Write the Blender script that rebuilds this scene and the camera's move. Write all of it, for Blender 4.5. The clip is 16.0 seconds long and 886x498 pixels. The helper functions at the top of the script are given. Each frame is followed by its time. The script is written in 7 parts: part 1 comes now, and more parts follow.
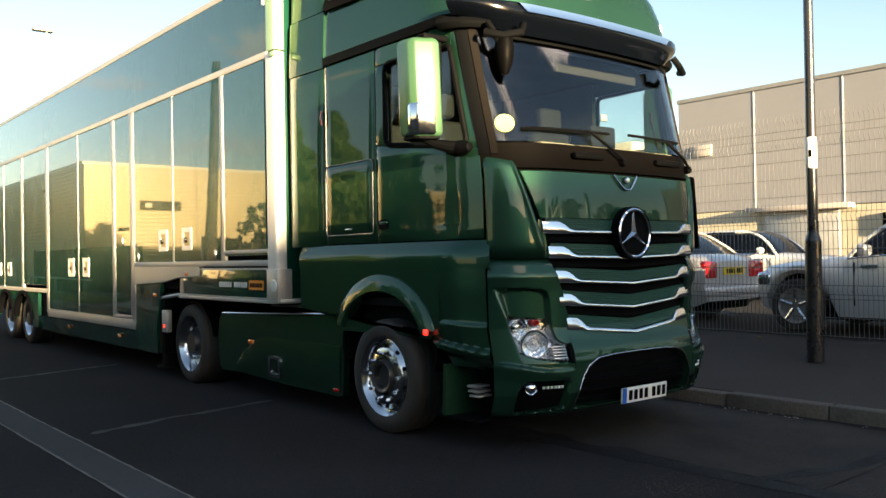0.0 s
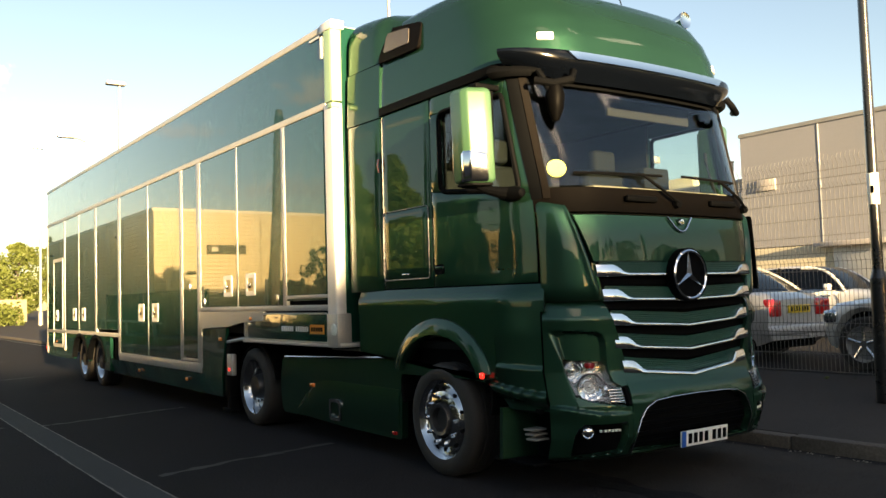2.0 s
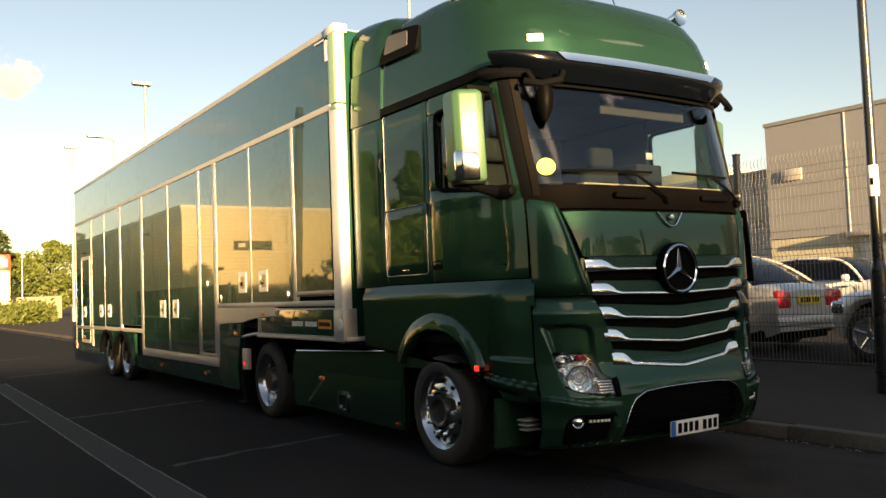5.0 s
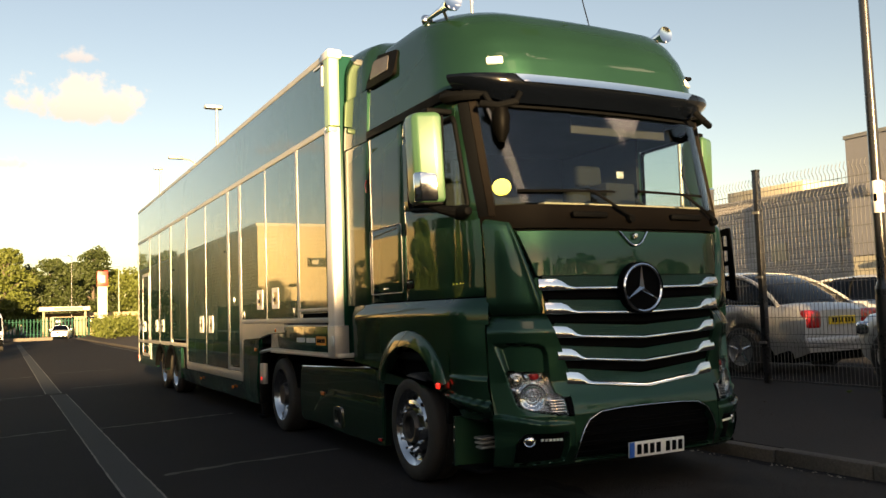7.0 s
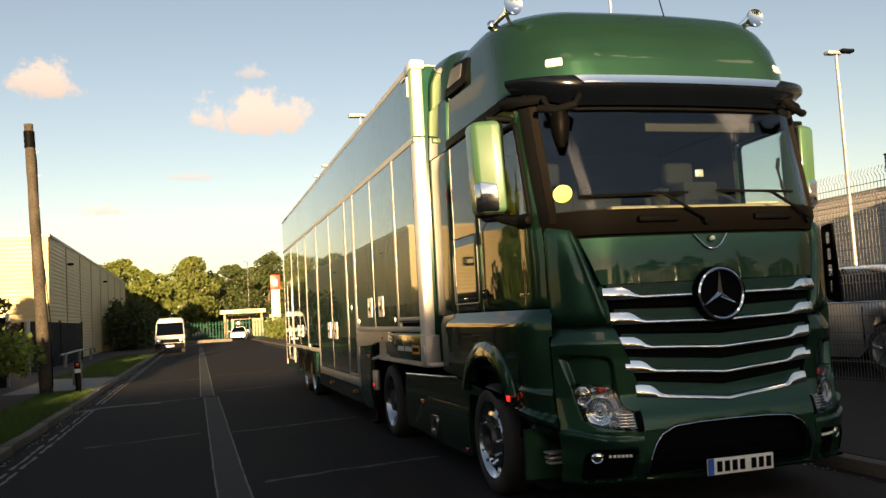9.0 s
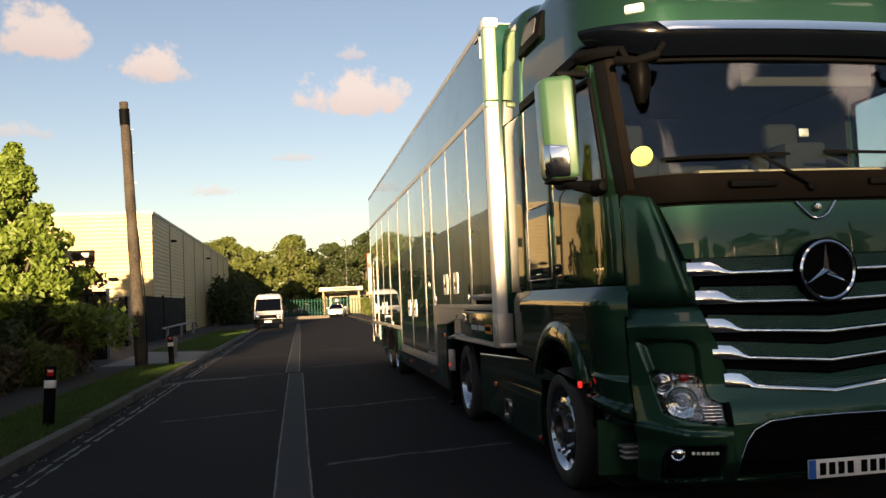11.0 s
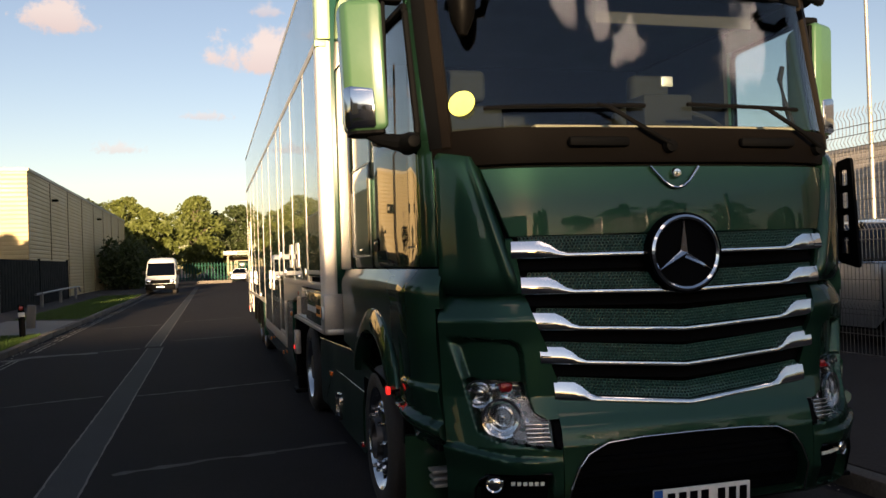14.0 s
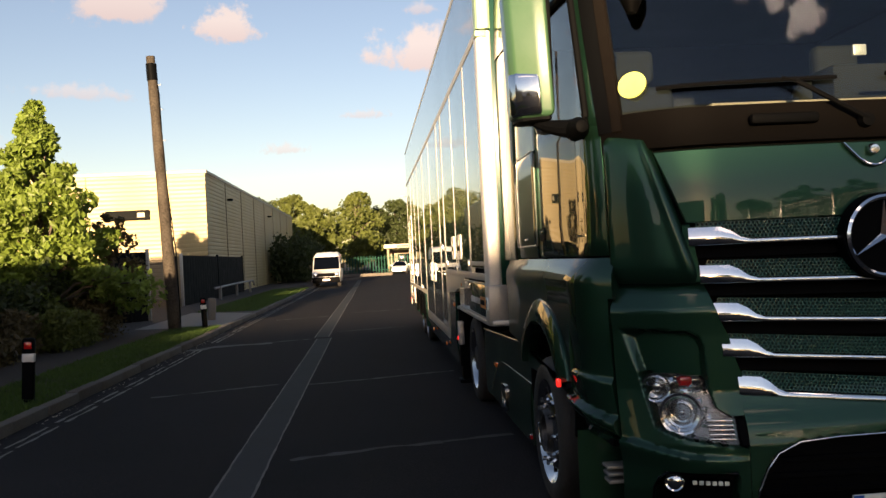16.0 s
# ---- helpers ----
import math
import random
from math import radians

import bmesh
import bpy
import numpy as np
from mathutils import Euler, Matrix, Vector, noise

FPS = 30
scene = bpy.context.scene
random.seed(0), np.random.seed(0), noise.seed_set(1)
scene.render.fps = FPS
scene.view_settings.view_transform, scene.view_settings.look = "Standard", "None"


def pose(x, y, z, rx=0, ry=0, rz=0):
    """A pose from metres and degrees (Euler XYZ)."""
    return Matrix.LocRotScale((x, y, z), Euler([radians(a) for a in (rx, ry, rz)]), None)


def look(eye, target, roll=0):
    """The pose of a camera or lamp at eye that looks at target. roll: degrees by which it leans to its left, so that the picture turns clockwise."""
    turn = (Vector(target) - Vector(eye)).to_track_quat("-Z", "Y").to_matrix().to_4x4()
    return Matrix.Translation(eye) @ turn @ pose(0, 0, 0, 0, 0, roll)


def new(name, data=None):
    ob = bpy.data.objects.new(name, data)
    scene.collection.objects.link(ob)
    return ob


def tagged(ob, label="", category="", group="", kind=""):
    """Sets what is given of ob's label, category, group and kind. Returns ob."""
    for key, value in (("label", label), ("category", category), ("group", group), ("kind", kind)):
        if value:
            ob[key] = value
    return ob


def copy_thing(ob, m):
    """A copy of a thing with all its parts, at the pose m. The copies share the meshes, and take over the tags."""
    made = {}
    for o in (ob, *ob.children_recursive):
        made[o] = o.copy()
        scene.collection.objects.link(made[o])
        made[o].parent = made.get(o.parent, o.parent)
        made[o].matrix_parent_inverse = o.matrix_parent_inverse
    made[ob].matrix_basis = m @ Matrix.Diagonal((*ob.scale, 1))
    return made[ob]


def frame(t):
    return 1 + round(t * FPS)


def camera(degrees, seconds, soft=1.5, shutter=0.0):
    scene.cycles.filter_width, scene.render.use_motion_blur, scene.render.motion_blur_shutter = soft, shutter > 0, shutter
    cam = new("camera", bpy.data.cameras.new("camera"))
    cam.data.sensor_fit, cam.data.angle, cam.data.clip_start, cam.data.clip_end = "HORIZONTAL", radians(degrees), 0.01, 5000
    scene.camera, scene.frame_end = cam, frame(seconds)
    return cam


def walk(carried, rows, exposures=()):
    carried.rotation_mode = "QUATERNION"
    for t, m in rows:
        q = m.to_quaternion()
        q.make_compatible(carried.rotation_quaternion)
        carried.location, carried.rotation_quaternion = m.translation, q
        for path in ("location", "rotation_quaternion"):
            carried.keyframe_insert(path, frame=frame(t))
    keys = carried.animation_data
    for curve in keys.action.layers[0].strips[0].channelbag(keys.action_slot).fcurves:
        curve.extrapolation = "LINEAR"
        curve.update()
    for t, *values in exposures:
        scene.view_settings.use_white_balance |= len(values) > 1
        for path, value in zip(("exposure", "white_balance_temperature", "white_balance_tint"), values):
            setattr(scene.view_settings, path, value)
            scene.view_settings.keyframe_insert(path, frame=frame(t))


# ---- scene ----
cam = camera(55.31, 16.0, soft=1.5)
PATH = [
    (0, (-3.687, -3.955, 1.346), (-2.416, -2.41, 1.367), -1.0),
    (0.5, (-3.717, -4.063, 1.358), (-2.511, -2.468, 1.403), -1.4),
    (1, (-3.72, -4.066, 1.351), (-2.526, -2.463, 1.432), -2.1),
    (1.5, (-3.72, -4.053, 1.351), (-2.585, -2.409, 1.444), -2.0),
    (2, (-3.717, -4.064, 1.384), (-2.561, -2.437, 1.5), -1.7),
    (2.5, (-3.703, -4.081, 1.387), (-2.545, -2.457, 1.533), -1.9),
    (3, (-3.76, -4.088, 1.379), (-2.647, -2.432, 1.517), -0.1),
    (3.5, (-3.764, -4.107, 1.379), (-2.619, -2.471, 1.493), 0.2),
    (4, (-3.763, -4.16, 1.359), (-2.614, -2.528, 1.483), 0.7),
    (4.2, (-3.784, -4.19, 1.395), (-2.616, -2.571, 1.519), -1.4),
    (6.3, (-3.093, -4.74, 1.385), (-2.091, -3.011, 1.456), -2.2),
    (6.5, (-3.029, -4.793, 1.409), (-2.065, -3.042, 1.497), -4.0),
    (7, (-2.873, -4.972, 1.374), (-1.952, -3.203, 1.522), -1.9),
    (7.5, (-2.591, -4.943, 1.389), (-1.717, -3.146, 1.455), 1.6),
    (8, (-2.451, -5.027, 1.402), (-1.774, -3.148, 1.498), -1.2),
    (8.5, (-2.287, -5.153, 1.458), (-1.686, -3.248, 1.56), -1.6),
    (9, (-2.157, -5.189, 1.47), (-1.593, -3.276, 1.623), -3.2),
    (9.5, (-1.986, -5.051, 1.362), (-1.568, -3.103, 1.532), 2.3),
    (9.7, (-1.965, -4.984, 1.476), (-1.534, -3.038, 1.647), -0.3),
    (11.8, (-1.659, -4.494, 1.417), (-1.348, -2.518, 1.416), -1.8),
    (12, (-1.618, -4.41, 1.417), (-1.304, -2.435, 1.388), -1.3),
    (12.5, (-1.345, -4.12, 1.477), (-0.961, -2.157, 1.474), -2.9),
    (13, (-1.185, -3.983, 1.451), (-0.766, -2.028, 1.435), -3.7),
    (13.5, (-0.992, -3.743, 1.466), (-0.501, -1.804, 1.471), -1.7),
    (14, (-0.849, -3.684, 1.51), (-0.319, -1.755, 1.535), -1.9),
    (14.5, (-0.702, -3.767, 1.528), (-0.46, -1.782, 1.566), -0.6),
    (15, (-0.701, -3.836, 1.538), (-0.592, -1.841, 1.611), -2.5),
    (15.5, (-0.869, -3.82, 1.485), (-0.795, -1.823, 1.552), -3.1),
    (16, (-0.897, -3.601, 1.507), (-0.729, -1.608, 1.526), -2.8),
]
EXPOSURES = [(0.0, 2.93, 6900, 16), (3.5, 2.48, 8250, 20), (7.0, 2.32, 8450, 22), (9.0, 2.06, 8150, 23), (12.0, 1.85, 7050, 27), (16.0, 1.95, 7100, 28)]
walk(cam, [(t, look(eye, target, roll)) for t, eye, target, roll in PATH], EXPOSURES)
# ---------------------------------------------------------------- light
SUN_AZ, SUN_EL = -9.5, 7.0      # degrees east of straight behind the walk; height
world = bpy.data.worlds.new("evening_sky")
scene.world = world
world.use_nodes = True
_n = world.node_tree.nodes
_sky = _n.new("ShaderNodeTexSky")
_sky.sky_type = "NISHITA"
_sky.sun_disc = False
_sky.sun_elevation = radians(SUN_EL)
_sky.sun_rotation = radians(180 - SUN_AZ)
_sky.air_density, _sky.dust_density, _sky.ozone_density = 0.92, 0.35, 1.25
world.node_tree.links.new(_sky.outputs[0], _n["Background"].inputs[0])
_n["Background"].inputs[1].default_value = 0.054
SUN_DIR = Vector((math.sin(radians(SUN_AZ)), -math.cos(radians(SUN_AZ)), math.tan(radians(SUN_EL)))).normalized()
sun = new("sun", bpy.data.lights.new("sun", "SUN"))
sun.data.energy, sun.data.angle, sun.data.color = 5.0, radians(0.5), (1.0, 0.80, 0.46)
sun.matrix_world = look(SUN_DIR * 60, (0, 0, 0))

# ---------------------------------------------------------------- materials


def mat(name, col, rough=0.5, metal=0.0, coat=0.0, vary=0.12, scale=3.0, fine=40.0, bump=0.0, spec=0.5, coat_rough=0.03, each=0.0):
    """A painted or natural surface: two scales of tint variation, roughness wear and fine relief."""
    m = bpy.data.materials.new(name)
    m.use_nodes = True
    nt = m.node_tree
    b = nt.nodes["Principled BSDF"]
    b.inputs["Metallic"].default_value = metal
    b.inputs["Coat Weight"].default_value = coat
    b.inputs["Coat Roughness"].default_value = coat_rough
    b.inputs["Specular IOR Level"].default_value = spec
    co = nt.nodes.new("ShaderNodeTexCoord")
    big, small = nt.nodes.new("ShaderNodeTexNoise"), nt.nodes.new("ShaderNodeTexNoise")
    big.inputs["Scale"].default_value, big.inputs["Detail"].default_value = scale, 4
    small.inputs["Scale"].default_value, small.inputs["Detail"].default_value = fine, 3
    for t in (big, small):
        nt.links.new(co.outputs["Object"], t.inputs["Vector"])
    add = nt.nodes.new("ShaderNodeMath")
    add.operation = "ADD"
    nt.links.new(big.outputs[0], add.inputs[0])
    nt.links.new(small.outputs[0], add.inputs[1])
    ramp = nt.nodes.new("ShaderNodeMapRange")
    ramp.inputs[1].default_value, ramp.inputs[2].default_value = 0.6, 1.4
    ramp.inputs[3].default_value, ramp.inputs[4].default_value = 1 - vary, 1 + vary
    nt.links.new(add.outputs[0], ramp.inputs[0])
    mul = nt.nodes.new("ShaderNodeVectorMath")
    mul.operation = "SCALE"
    mul.inputs[0].default_value = col
    if each:
        info = nt.nodes.new("ShaderNodeObjectInfo")
        er = nt.nodes.new("ShaderNodeMapRange")
        er.inputs[3].default_value, er.inputs[4].default_value = 1 - each, 1 + each
        nt.links.new(info.outputs["Random"], er.inputs[0])
        m2 = nt.nodes.new("ShaderNodeMath")
        m2.operation = "MULTIPLY"
        nt.links.new(ramp.outputs[0], m2.inputs[0])
        nt.links.new(er.outputs[0], m2.inputs[1])
        nt.links.new(m2.outputs[0], mul.inputs["Scale"])
    else:
        nt.links.new(ramp.outputs[0], mul.inputs["Scale"])
    nt.links.new(mul.outputs[0], b.inputs["Base Color"])
    rr = nt.nodes.new("ShaderNodeMapRange")
    rr.inputs[1].default_value, rr.inputs[2].default_value = 0.6, 1.4
    rr.inputs[3].default_value, rr.inputs[4].default_value = max(rough * 0.75, 0.0), min(rough * 1.25, 1.0)
    nt.links.new(add.outputs[0], rr.inputs[0])
    nt.links.new(rr.outputs[0], b.inputs["Roughness"])
    if bump:
        bp = nt.nodes.new("ShaderNodeBump")
        bp.inputs["Strength"].default_value = min(1.0, bump)
        bp.inputs["Distance"].default_value = 0.02
        nt.links.new(add.outputs[0], bp.inputs["Height"])
        nt.links.new(bp.outputs[0], b.inputs["Normal"])
    return m


def glass(name, tint, ior=1.5):
    m = bpy.data.materials.new(name)
    m.use_nodes = True
    nt = m.node_tree
    nt.nodes.remove(nt.nodes["Principled BSDF"])
    tr, gl, fr, mx, pw, ml = (nt.nodes.new(k) for k in ("ShaderNodeBsdfTransparent", "ShaderNodeBsdfGlossy", "ShaderNodeLayerWeight", "ShaderNodeMixShader", "ShaderNodeMath", "ShaderNodeMath"))
    tr.inputs[0].default_value = (*tint, 1)
    gl.inputs["Roughness"].default_value = 0.01
    fr.inputs["Blend"].default_value = 0.5
    pw.operation, ml.operation = "POWER", "MULTIPLY_ADD"
    pw.inputs[1].default_value = 5.0
    f0 = ((ior - 1) / (ior + 1)) ** 2
    ml.inputs[1].default_value, ml.inputs[2].default_value = 1 - f0, f0
    nt.links.new(fr.outputs["Facing"], pw.inputs[0])
    nt.links.new(pw.outputs[0], ml.inputs[0])
    nt.links.new(ml.outputs[0], mx.inputs[0])
    nt.links.new(tr.outputs[0], mx.inputs[1])
    nt.links.new(gl.outputs[0], mx.inputs[2])
    nt.links.new(mx.outputs[0], nt.nodes["Material Output"].inputs[0])
    return m


def leafy(m, share=0.35):
    """Lets some light through the leaves."""
    nt = m.node_tree
    b, out = nt.nodes["Principled BSDF"], nt.nodes["Material Output"]
    tl, mx = nt.nodes.new("ShaderNodeBsdfTranslucent"), nt.nodes.new("ShaderNodeMixShader")
    mx.inputs[0].default_value = share
    nt.links.new(b.inputs["Base Color"].links[0].from_socket, tl.inputs["Color"])
    nt.links.new(b.outputs[0], mx.inputs[1])
    nt.links.new(tl.outputs[0], mx.inputs[2])
    nt.links.new(mx.outputs[0], out.inputs[0])


def lamp_mat(name, col, power):
    m = mat(name, col, 0.15, coat=0.6)
    b = m.node_tree.nodes["Principled BSDF"]
    b.inputs["Emission Color"].default_value = (*col, 1)
    b.inputs["Emission Strength"].default_value = power
    return m


GREEN = mat("green_metallic_paint", (0.0165, 0.060, 0.037), 0.41, 0.75, spec=0.14, coat=0.7, vary=0.06, scale=1.2, fine=300)
GREEN.node_tree.nodes["Principled BSDF"].inputs["Specular Tint"].default_value = (0.06, 0.20, 0.13, 1)
GREEN_DK = mat("green_panel_gloss", (0.0022, 0.038, 0.023), 0.25, spec=0.15, coat=1.0, vary=0.06, scale=1.0, fine=200, coat_rough=0.012)
GREEN_DK.node_tree.nodes["Principled BSDF"].inputs["Coat IOR"].default_value = 1.48
GREEN_MESH = mat("green_grille_mesh", (0.018, 0.090, 0.070), 0.35, vary=0.1)
BLACK = mat("black_plastic", (0.0026, 0.0029, 0.0034), 0.6, vary=0.2, fine=90, spec=0.03)
BLACK_GLOSS = mat("black_gloss", (0.0011, 0.0017, 0.0030), 0.13, coat=0.0, spec=0.28, vary=0.1)
BROWNBLACK = mat("cowl_plastic", (0.0031, 0.0026, 0.0024), 0.65, spec=0.03, vary=0.2, fine=120)
# near-black: the shade of gaps, wells and undersides put into the colour
VOID = mat("recess_shade", (0.004, 0.004, 0.004), 0.95, spec=0.05)
CHROME = mat("chrome", (0.82, 0.83, 0.84), 0.09, 1.0, vary=0.04)
POLISHED = mat("polished_alloy", (0.62, 0.62, 0.62), 0.17, 1.0, vary=0.1, scale=8)
ALU = mat("brushed_aluminium", (0.45, 0.44, 0.41), 0.45, 0.6, vary=0.14, scale=2.0, fine=60, bump=0.05)
# lighter copy of the green for the mirrors: sunlight put into the colour
MIRROR_SUNLIT = mat("green_paint_sunlit", (0.034, 0.088, 0.044), 0.38, coat=0.5, vary=0.06, scale=2.0, fine=60, coat_rough=0.1)
# green of the post top, with the sun's paling put into the colour
POST_GREEN = mat("pale_green_sunlit", (0.36, 0.52, 0.30), 0.40, 0.25, vary=0.08, scale=2.0, fine=60)
POST_ALU = mat("pale_anodised_aluminium", (0.66, 0.65, 0.62), 0.42, 0.25, vary=0.08, scale=2.0, fine=60)
ALU_DULL = mat("dull_aluminium", (0.42, 0.42, 0.41), 0.5, 0.6, vary=0.2, scale=3)
TYRE = mat("tyre_rubber", (0.022, 0.019, 0.016), 0.75, vary=0.35, scale=6, fine=80, bump=0.25)
RED_L = mat("red_lens", (0.45, 0.01, 0.01), 0.12, coat=1.0)
RED_ON = lamp_mat("red_marker_lit", (0.9, 0.03, 0.02), 0.35)
ORANGE_L = mat("orange_lens", (0.75, 0.16, 0.02), 0.15, coat=1.0)
WHITE_L = mat("white_lens", (0.75, 0.78, 0.70), 0.15, coat=1.0)
WHITE = mat("white_paint", (0.62, 0.62, 0.60), 0.35, coat=0.5, vary=0.06)
YELLOW = mat("yellow_sticker", (0.66, 0.74, 0.16), 0.4)
PLATE_W = mat("plate_white", (0.78, 0.77, 0.72), 0.35)
PLATE_Y = mat("plate_yellow", (0.80, 0.55, 0.03), 0.35)
BLUE = mat("plate_blue", (0.02, 0.12, 0.45), 0.35)
ORANGE = mat("orange_sign", (0.72, 0.22, 0.02), 0.4)
GLASS = glass("clear_glass", (0.86, 0.90, 0.89), 1.62)
LENS = glass("lamp_glass", (0.95, 0.96, 0.96))
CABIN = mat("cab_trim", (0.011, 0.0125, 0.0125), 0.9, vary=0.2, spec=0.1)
CABIN_LT = mat("cab_trim_light", (0.22, 0.20, 0.15), 0.8, vary=0.15)
ASPHALT = mat("asphalt", (0.0262, 0.0252, 0.0258), 0.92, vary=0.5, scale=0.6, fine=45, bump=0.6, spec=0.03)
PATCH = mat("asphalt_patch", (0.058, 0.061, 0.062), 0.9, vary=0.3, scale=1.5, fine=70, bump=0.4, spec=0.04)
TAR = mat("tar_joint", (0.0245, 0.0245, 0.0245), 0.75, vary=0.3, scale=4, fine=60)
PAVING = mat("pavement_tarmac", (0.052, 0.045, 0.040), 0.9, vary=0.4, scale=0.9, fine=50, bump=0.5, spec=0.12)
CONCRETE = mat("concrete", (0.15, 0.14, 0.125), 0.85, vary=0.22, scale=1.2, fine=45, bump=0.35)
KERB = mat("kerb_concrete", (0.105, 0.092, 0.078), 0.9, spec=0.15, vary=0.35, scale=2.5, fine=50, bump=0.4, each=0.18)
LINE = mat("worn_road_line", (0.115, 0.11, 0.095), 0.75, vary=0.35, scale=5, fine=30)
SOIL = mat("verge_soil", (0.022, 0.026, 0.012), 0.95, vary=0.4, scale=2, fine=20, bump=0.6)
GRASS = mat("grass_blades", (0.050, 0.098, 0.014), 0.7, vary=0.4, scale=1.0, fine=6)
LEAF = mat("leaf_green", (0.098, 0.122, 0.024), 0.6, vary=0.45, scale=0.8, fine=7)
LEAF_DK = mat("leaf_dark", (0.040, 0.058, 0.014), 0.6, vary=0.45, scale=0.5, fine=5)
LEAF_SUN = mat("leaf_light", (0.14, 0.205, 0.030), 0.55, vary=0.4, scale=1.5, fine=9)
GATE = mat("matt_black_board", (0.008, 0.0085, 0.009), 0.9, spec=0.08, vary=0.3)
LEAF_RED = mat("leaf_russet", (0.10, 0.075, 0.03), 0.65, vary=0.4, scale=1, fine=8)
for _m in (LEAF, LEAF_SUN, LEAF_DK, LEAF_RED, GRASS):
    leafy(_m)
BARK = mat("bark", (0.09, 0.07, 0.05), 0.9, vary=0.4, scale=5, fine=40, bump=0.6)
POLEWOOD = mat("weathered_pole_wood", (0.052, 0.044, 0.036), 0.9, spec=0.1, vary=0.75, scale=2.2, fine=25, bump=0.4)
CREAM = mat("cream_cladding", (0.37, 0.288, 0.135), 0.5, vary=0.06, scale=0.6, fine=20)
# darker cream: shade on the lower warehouse wall put into the colour
CREAM_DK = mat("cream_cladding_shaded", (0.22, 0.165, 0.095), 0.55, vary=0.1, scale=0.6, fine=20)
GREYCLAD = mat("grey_cladding", (0.225, 0.228, 0.250), 0.55, vary=0.05, scale=0.3, fine=12)
GREYCLAD_DK = mat("grey_cladding_dark", (0.38, 0.35, 0.335), 0.55, vary=0.08, scale=0.3, fine=12)
PALE = mat("pale_brick", (0.46, 0.42, 0.32), 0.7, vary=0.1, scale=1.5, fine=10)
ROOFING = mat("roof_sheet", (0.25, 0.25, 0.25), 0.6, vary=0.15)
FENCE = mat("fence_wire", (0.16, 0.16, 0.155), 0.5, 0.3, vary=0.15)
POSTBLK = mat("black_post_paint", (0.014, 0.014, 0.015), 0.3, coat=0.4, vary=0.2)
GALV = mat("galvanised_steel", (0.30, 0.29, 0.27), 0.45, 0.5, vary=0.15, scale=2)
SILVER = mat("silver_car_paint", (0.46, 0.455, 0.44), 0.35, 0.3, coat=1.0, vary=0.04, fine=300)
SILVER_LT = mat("pale_silver_paint", (0.70, 0.70, 0.69), 0.35, 0.2, coat=1.0, vary=0.04, fine=300)
DARKCAR = mat("dark_car_paint", (0.06, 0.065, 0.07), 0.3, 0.4, coat=1.0, vary=0.05, fine=300)
SIGNRED = mat("red_sign", (0.60, 0.04, 0.03), 0.4)
GREENFENCE = mat("green_fence_paint", (0.012, 0.06, 0.042), 0.8, spec=0.1)

# ---------------------------------------------------------------- mesh tools


def bx(a, b, bev=0.0, seg=2):
    bm = bmesh.new()
    bmesh.ops.create_cube(bm, size=1)
    for v in bm.verts:
        v.co = Vector([(a[i] + b[i]) / 2 + v.co[i] * (b[i] - a[i]) for i in range(3)])
    if bev:
        bmesh.ops.bevel(bm, geom=bm.edges[:], offset=bev, segments=seg, affect="EDGES", profile=0.5)
    return bm


def cyl(p, q, r, r2=None, seg=20, cap=True):
    p, q = Vector(p), Vector(q)
    bm = bmesh.new()
    bmesh.ops.create_cone(bm, cap_ends=cap, segments=seg, radius1=r, radius2=r if r2 is None else r2, depth=(q - p).length)
    m = Matrix.Translation((p + q) / 2) @ (q - p).to_track_quat("Z", "Y").to_matrix().to_4x4()
    bmesh.ops.transform(bm, matrix=m, verts=bm.verts)
    return bm


def tube(pts, r, seg=10, closed=False):
    """A round bar along points."""
    pts = [Vector(p) for p in pts]
    bm, rings = bmesh.new(), []
    n = len(pts)
    up = Vector((0.03, 0.02, 1))
    for i, p in enumerate(pts):
        a, b = (pts[(i - 1) % n], pts[(i + 1) % n]) if closed else (pts[max(i - 1, 0)], pts[min(i + 1, n - 1)])
        d = (b - a).normalized()
        u = d.cross(up if abs(d.dot(up.normalized())) < 0.95 else Vector((1, 0, 0))).normalized()
        w = d.cross(u)
        rr = r[i] if isinstance(r, (list, tuple)) else r
        rings.append([bm.verts.new(p + (u * math.cos(k * math.tau / seg) + w * math.sin(k * math.tau / seg)) * rr) for k in range(seg)])
    for i in range(n if closed else n - 1):
        A, B = rings[i], rings[(i + 1) % n]
        for k in range(seg):
            bm.faces.new((A[k], A[(k + 1) % seg], B[(k + 1) % seg], B[k]))
    if not closed:
        bm.faces.new(rings[0][::-1])
        bm.faces.new(rings[-1])
    bmesh.ops.recalc_face_normals(bm, faces=bm.faces)
    return bm


def lathe(profile, centre, axis="x", seg=40, cap=False):
    """profile: (radius, along) pairs, turned about the axis through centre."""
    bm, rings = bmesh.new(), []
    c = Vector(centre)
    for r, h in profile:
        ring = []
        for k in range(seg):
            a = k * math.tau / seg
            u, w = r * math.cos(a), r * math.sin(a)
            ring.append(bm.verts.new(c + Vector({"x": (h, u, w), "y": (u, h, w), "z": (u, w, h)}[axis])))
        rings.append(ring)
    for A, B in zip(rings, rings[1:]):
        for k in range(seg):
            bm.faces.new((A[k], A[(k + 1) % seg], B[(k + 1) % seg], B[k]))
    for ring in (rings[0], rings[-1]) if cap else ():
        if (ring[0].co - ring[seg // 2].co).length > 1e-4:
            bm.faces.new(ring)
    bmesh.ops.remove_doubles(bm, verts=bm.verts, dist=1e-5)
    bmesh.ops.recalc_face_normals(bm, faces=bm.faces)
    return bm


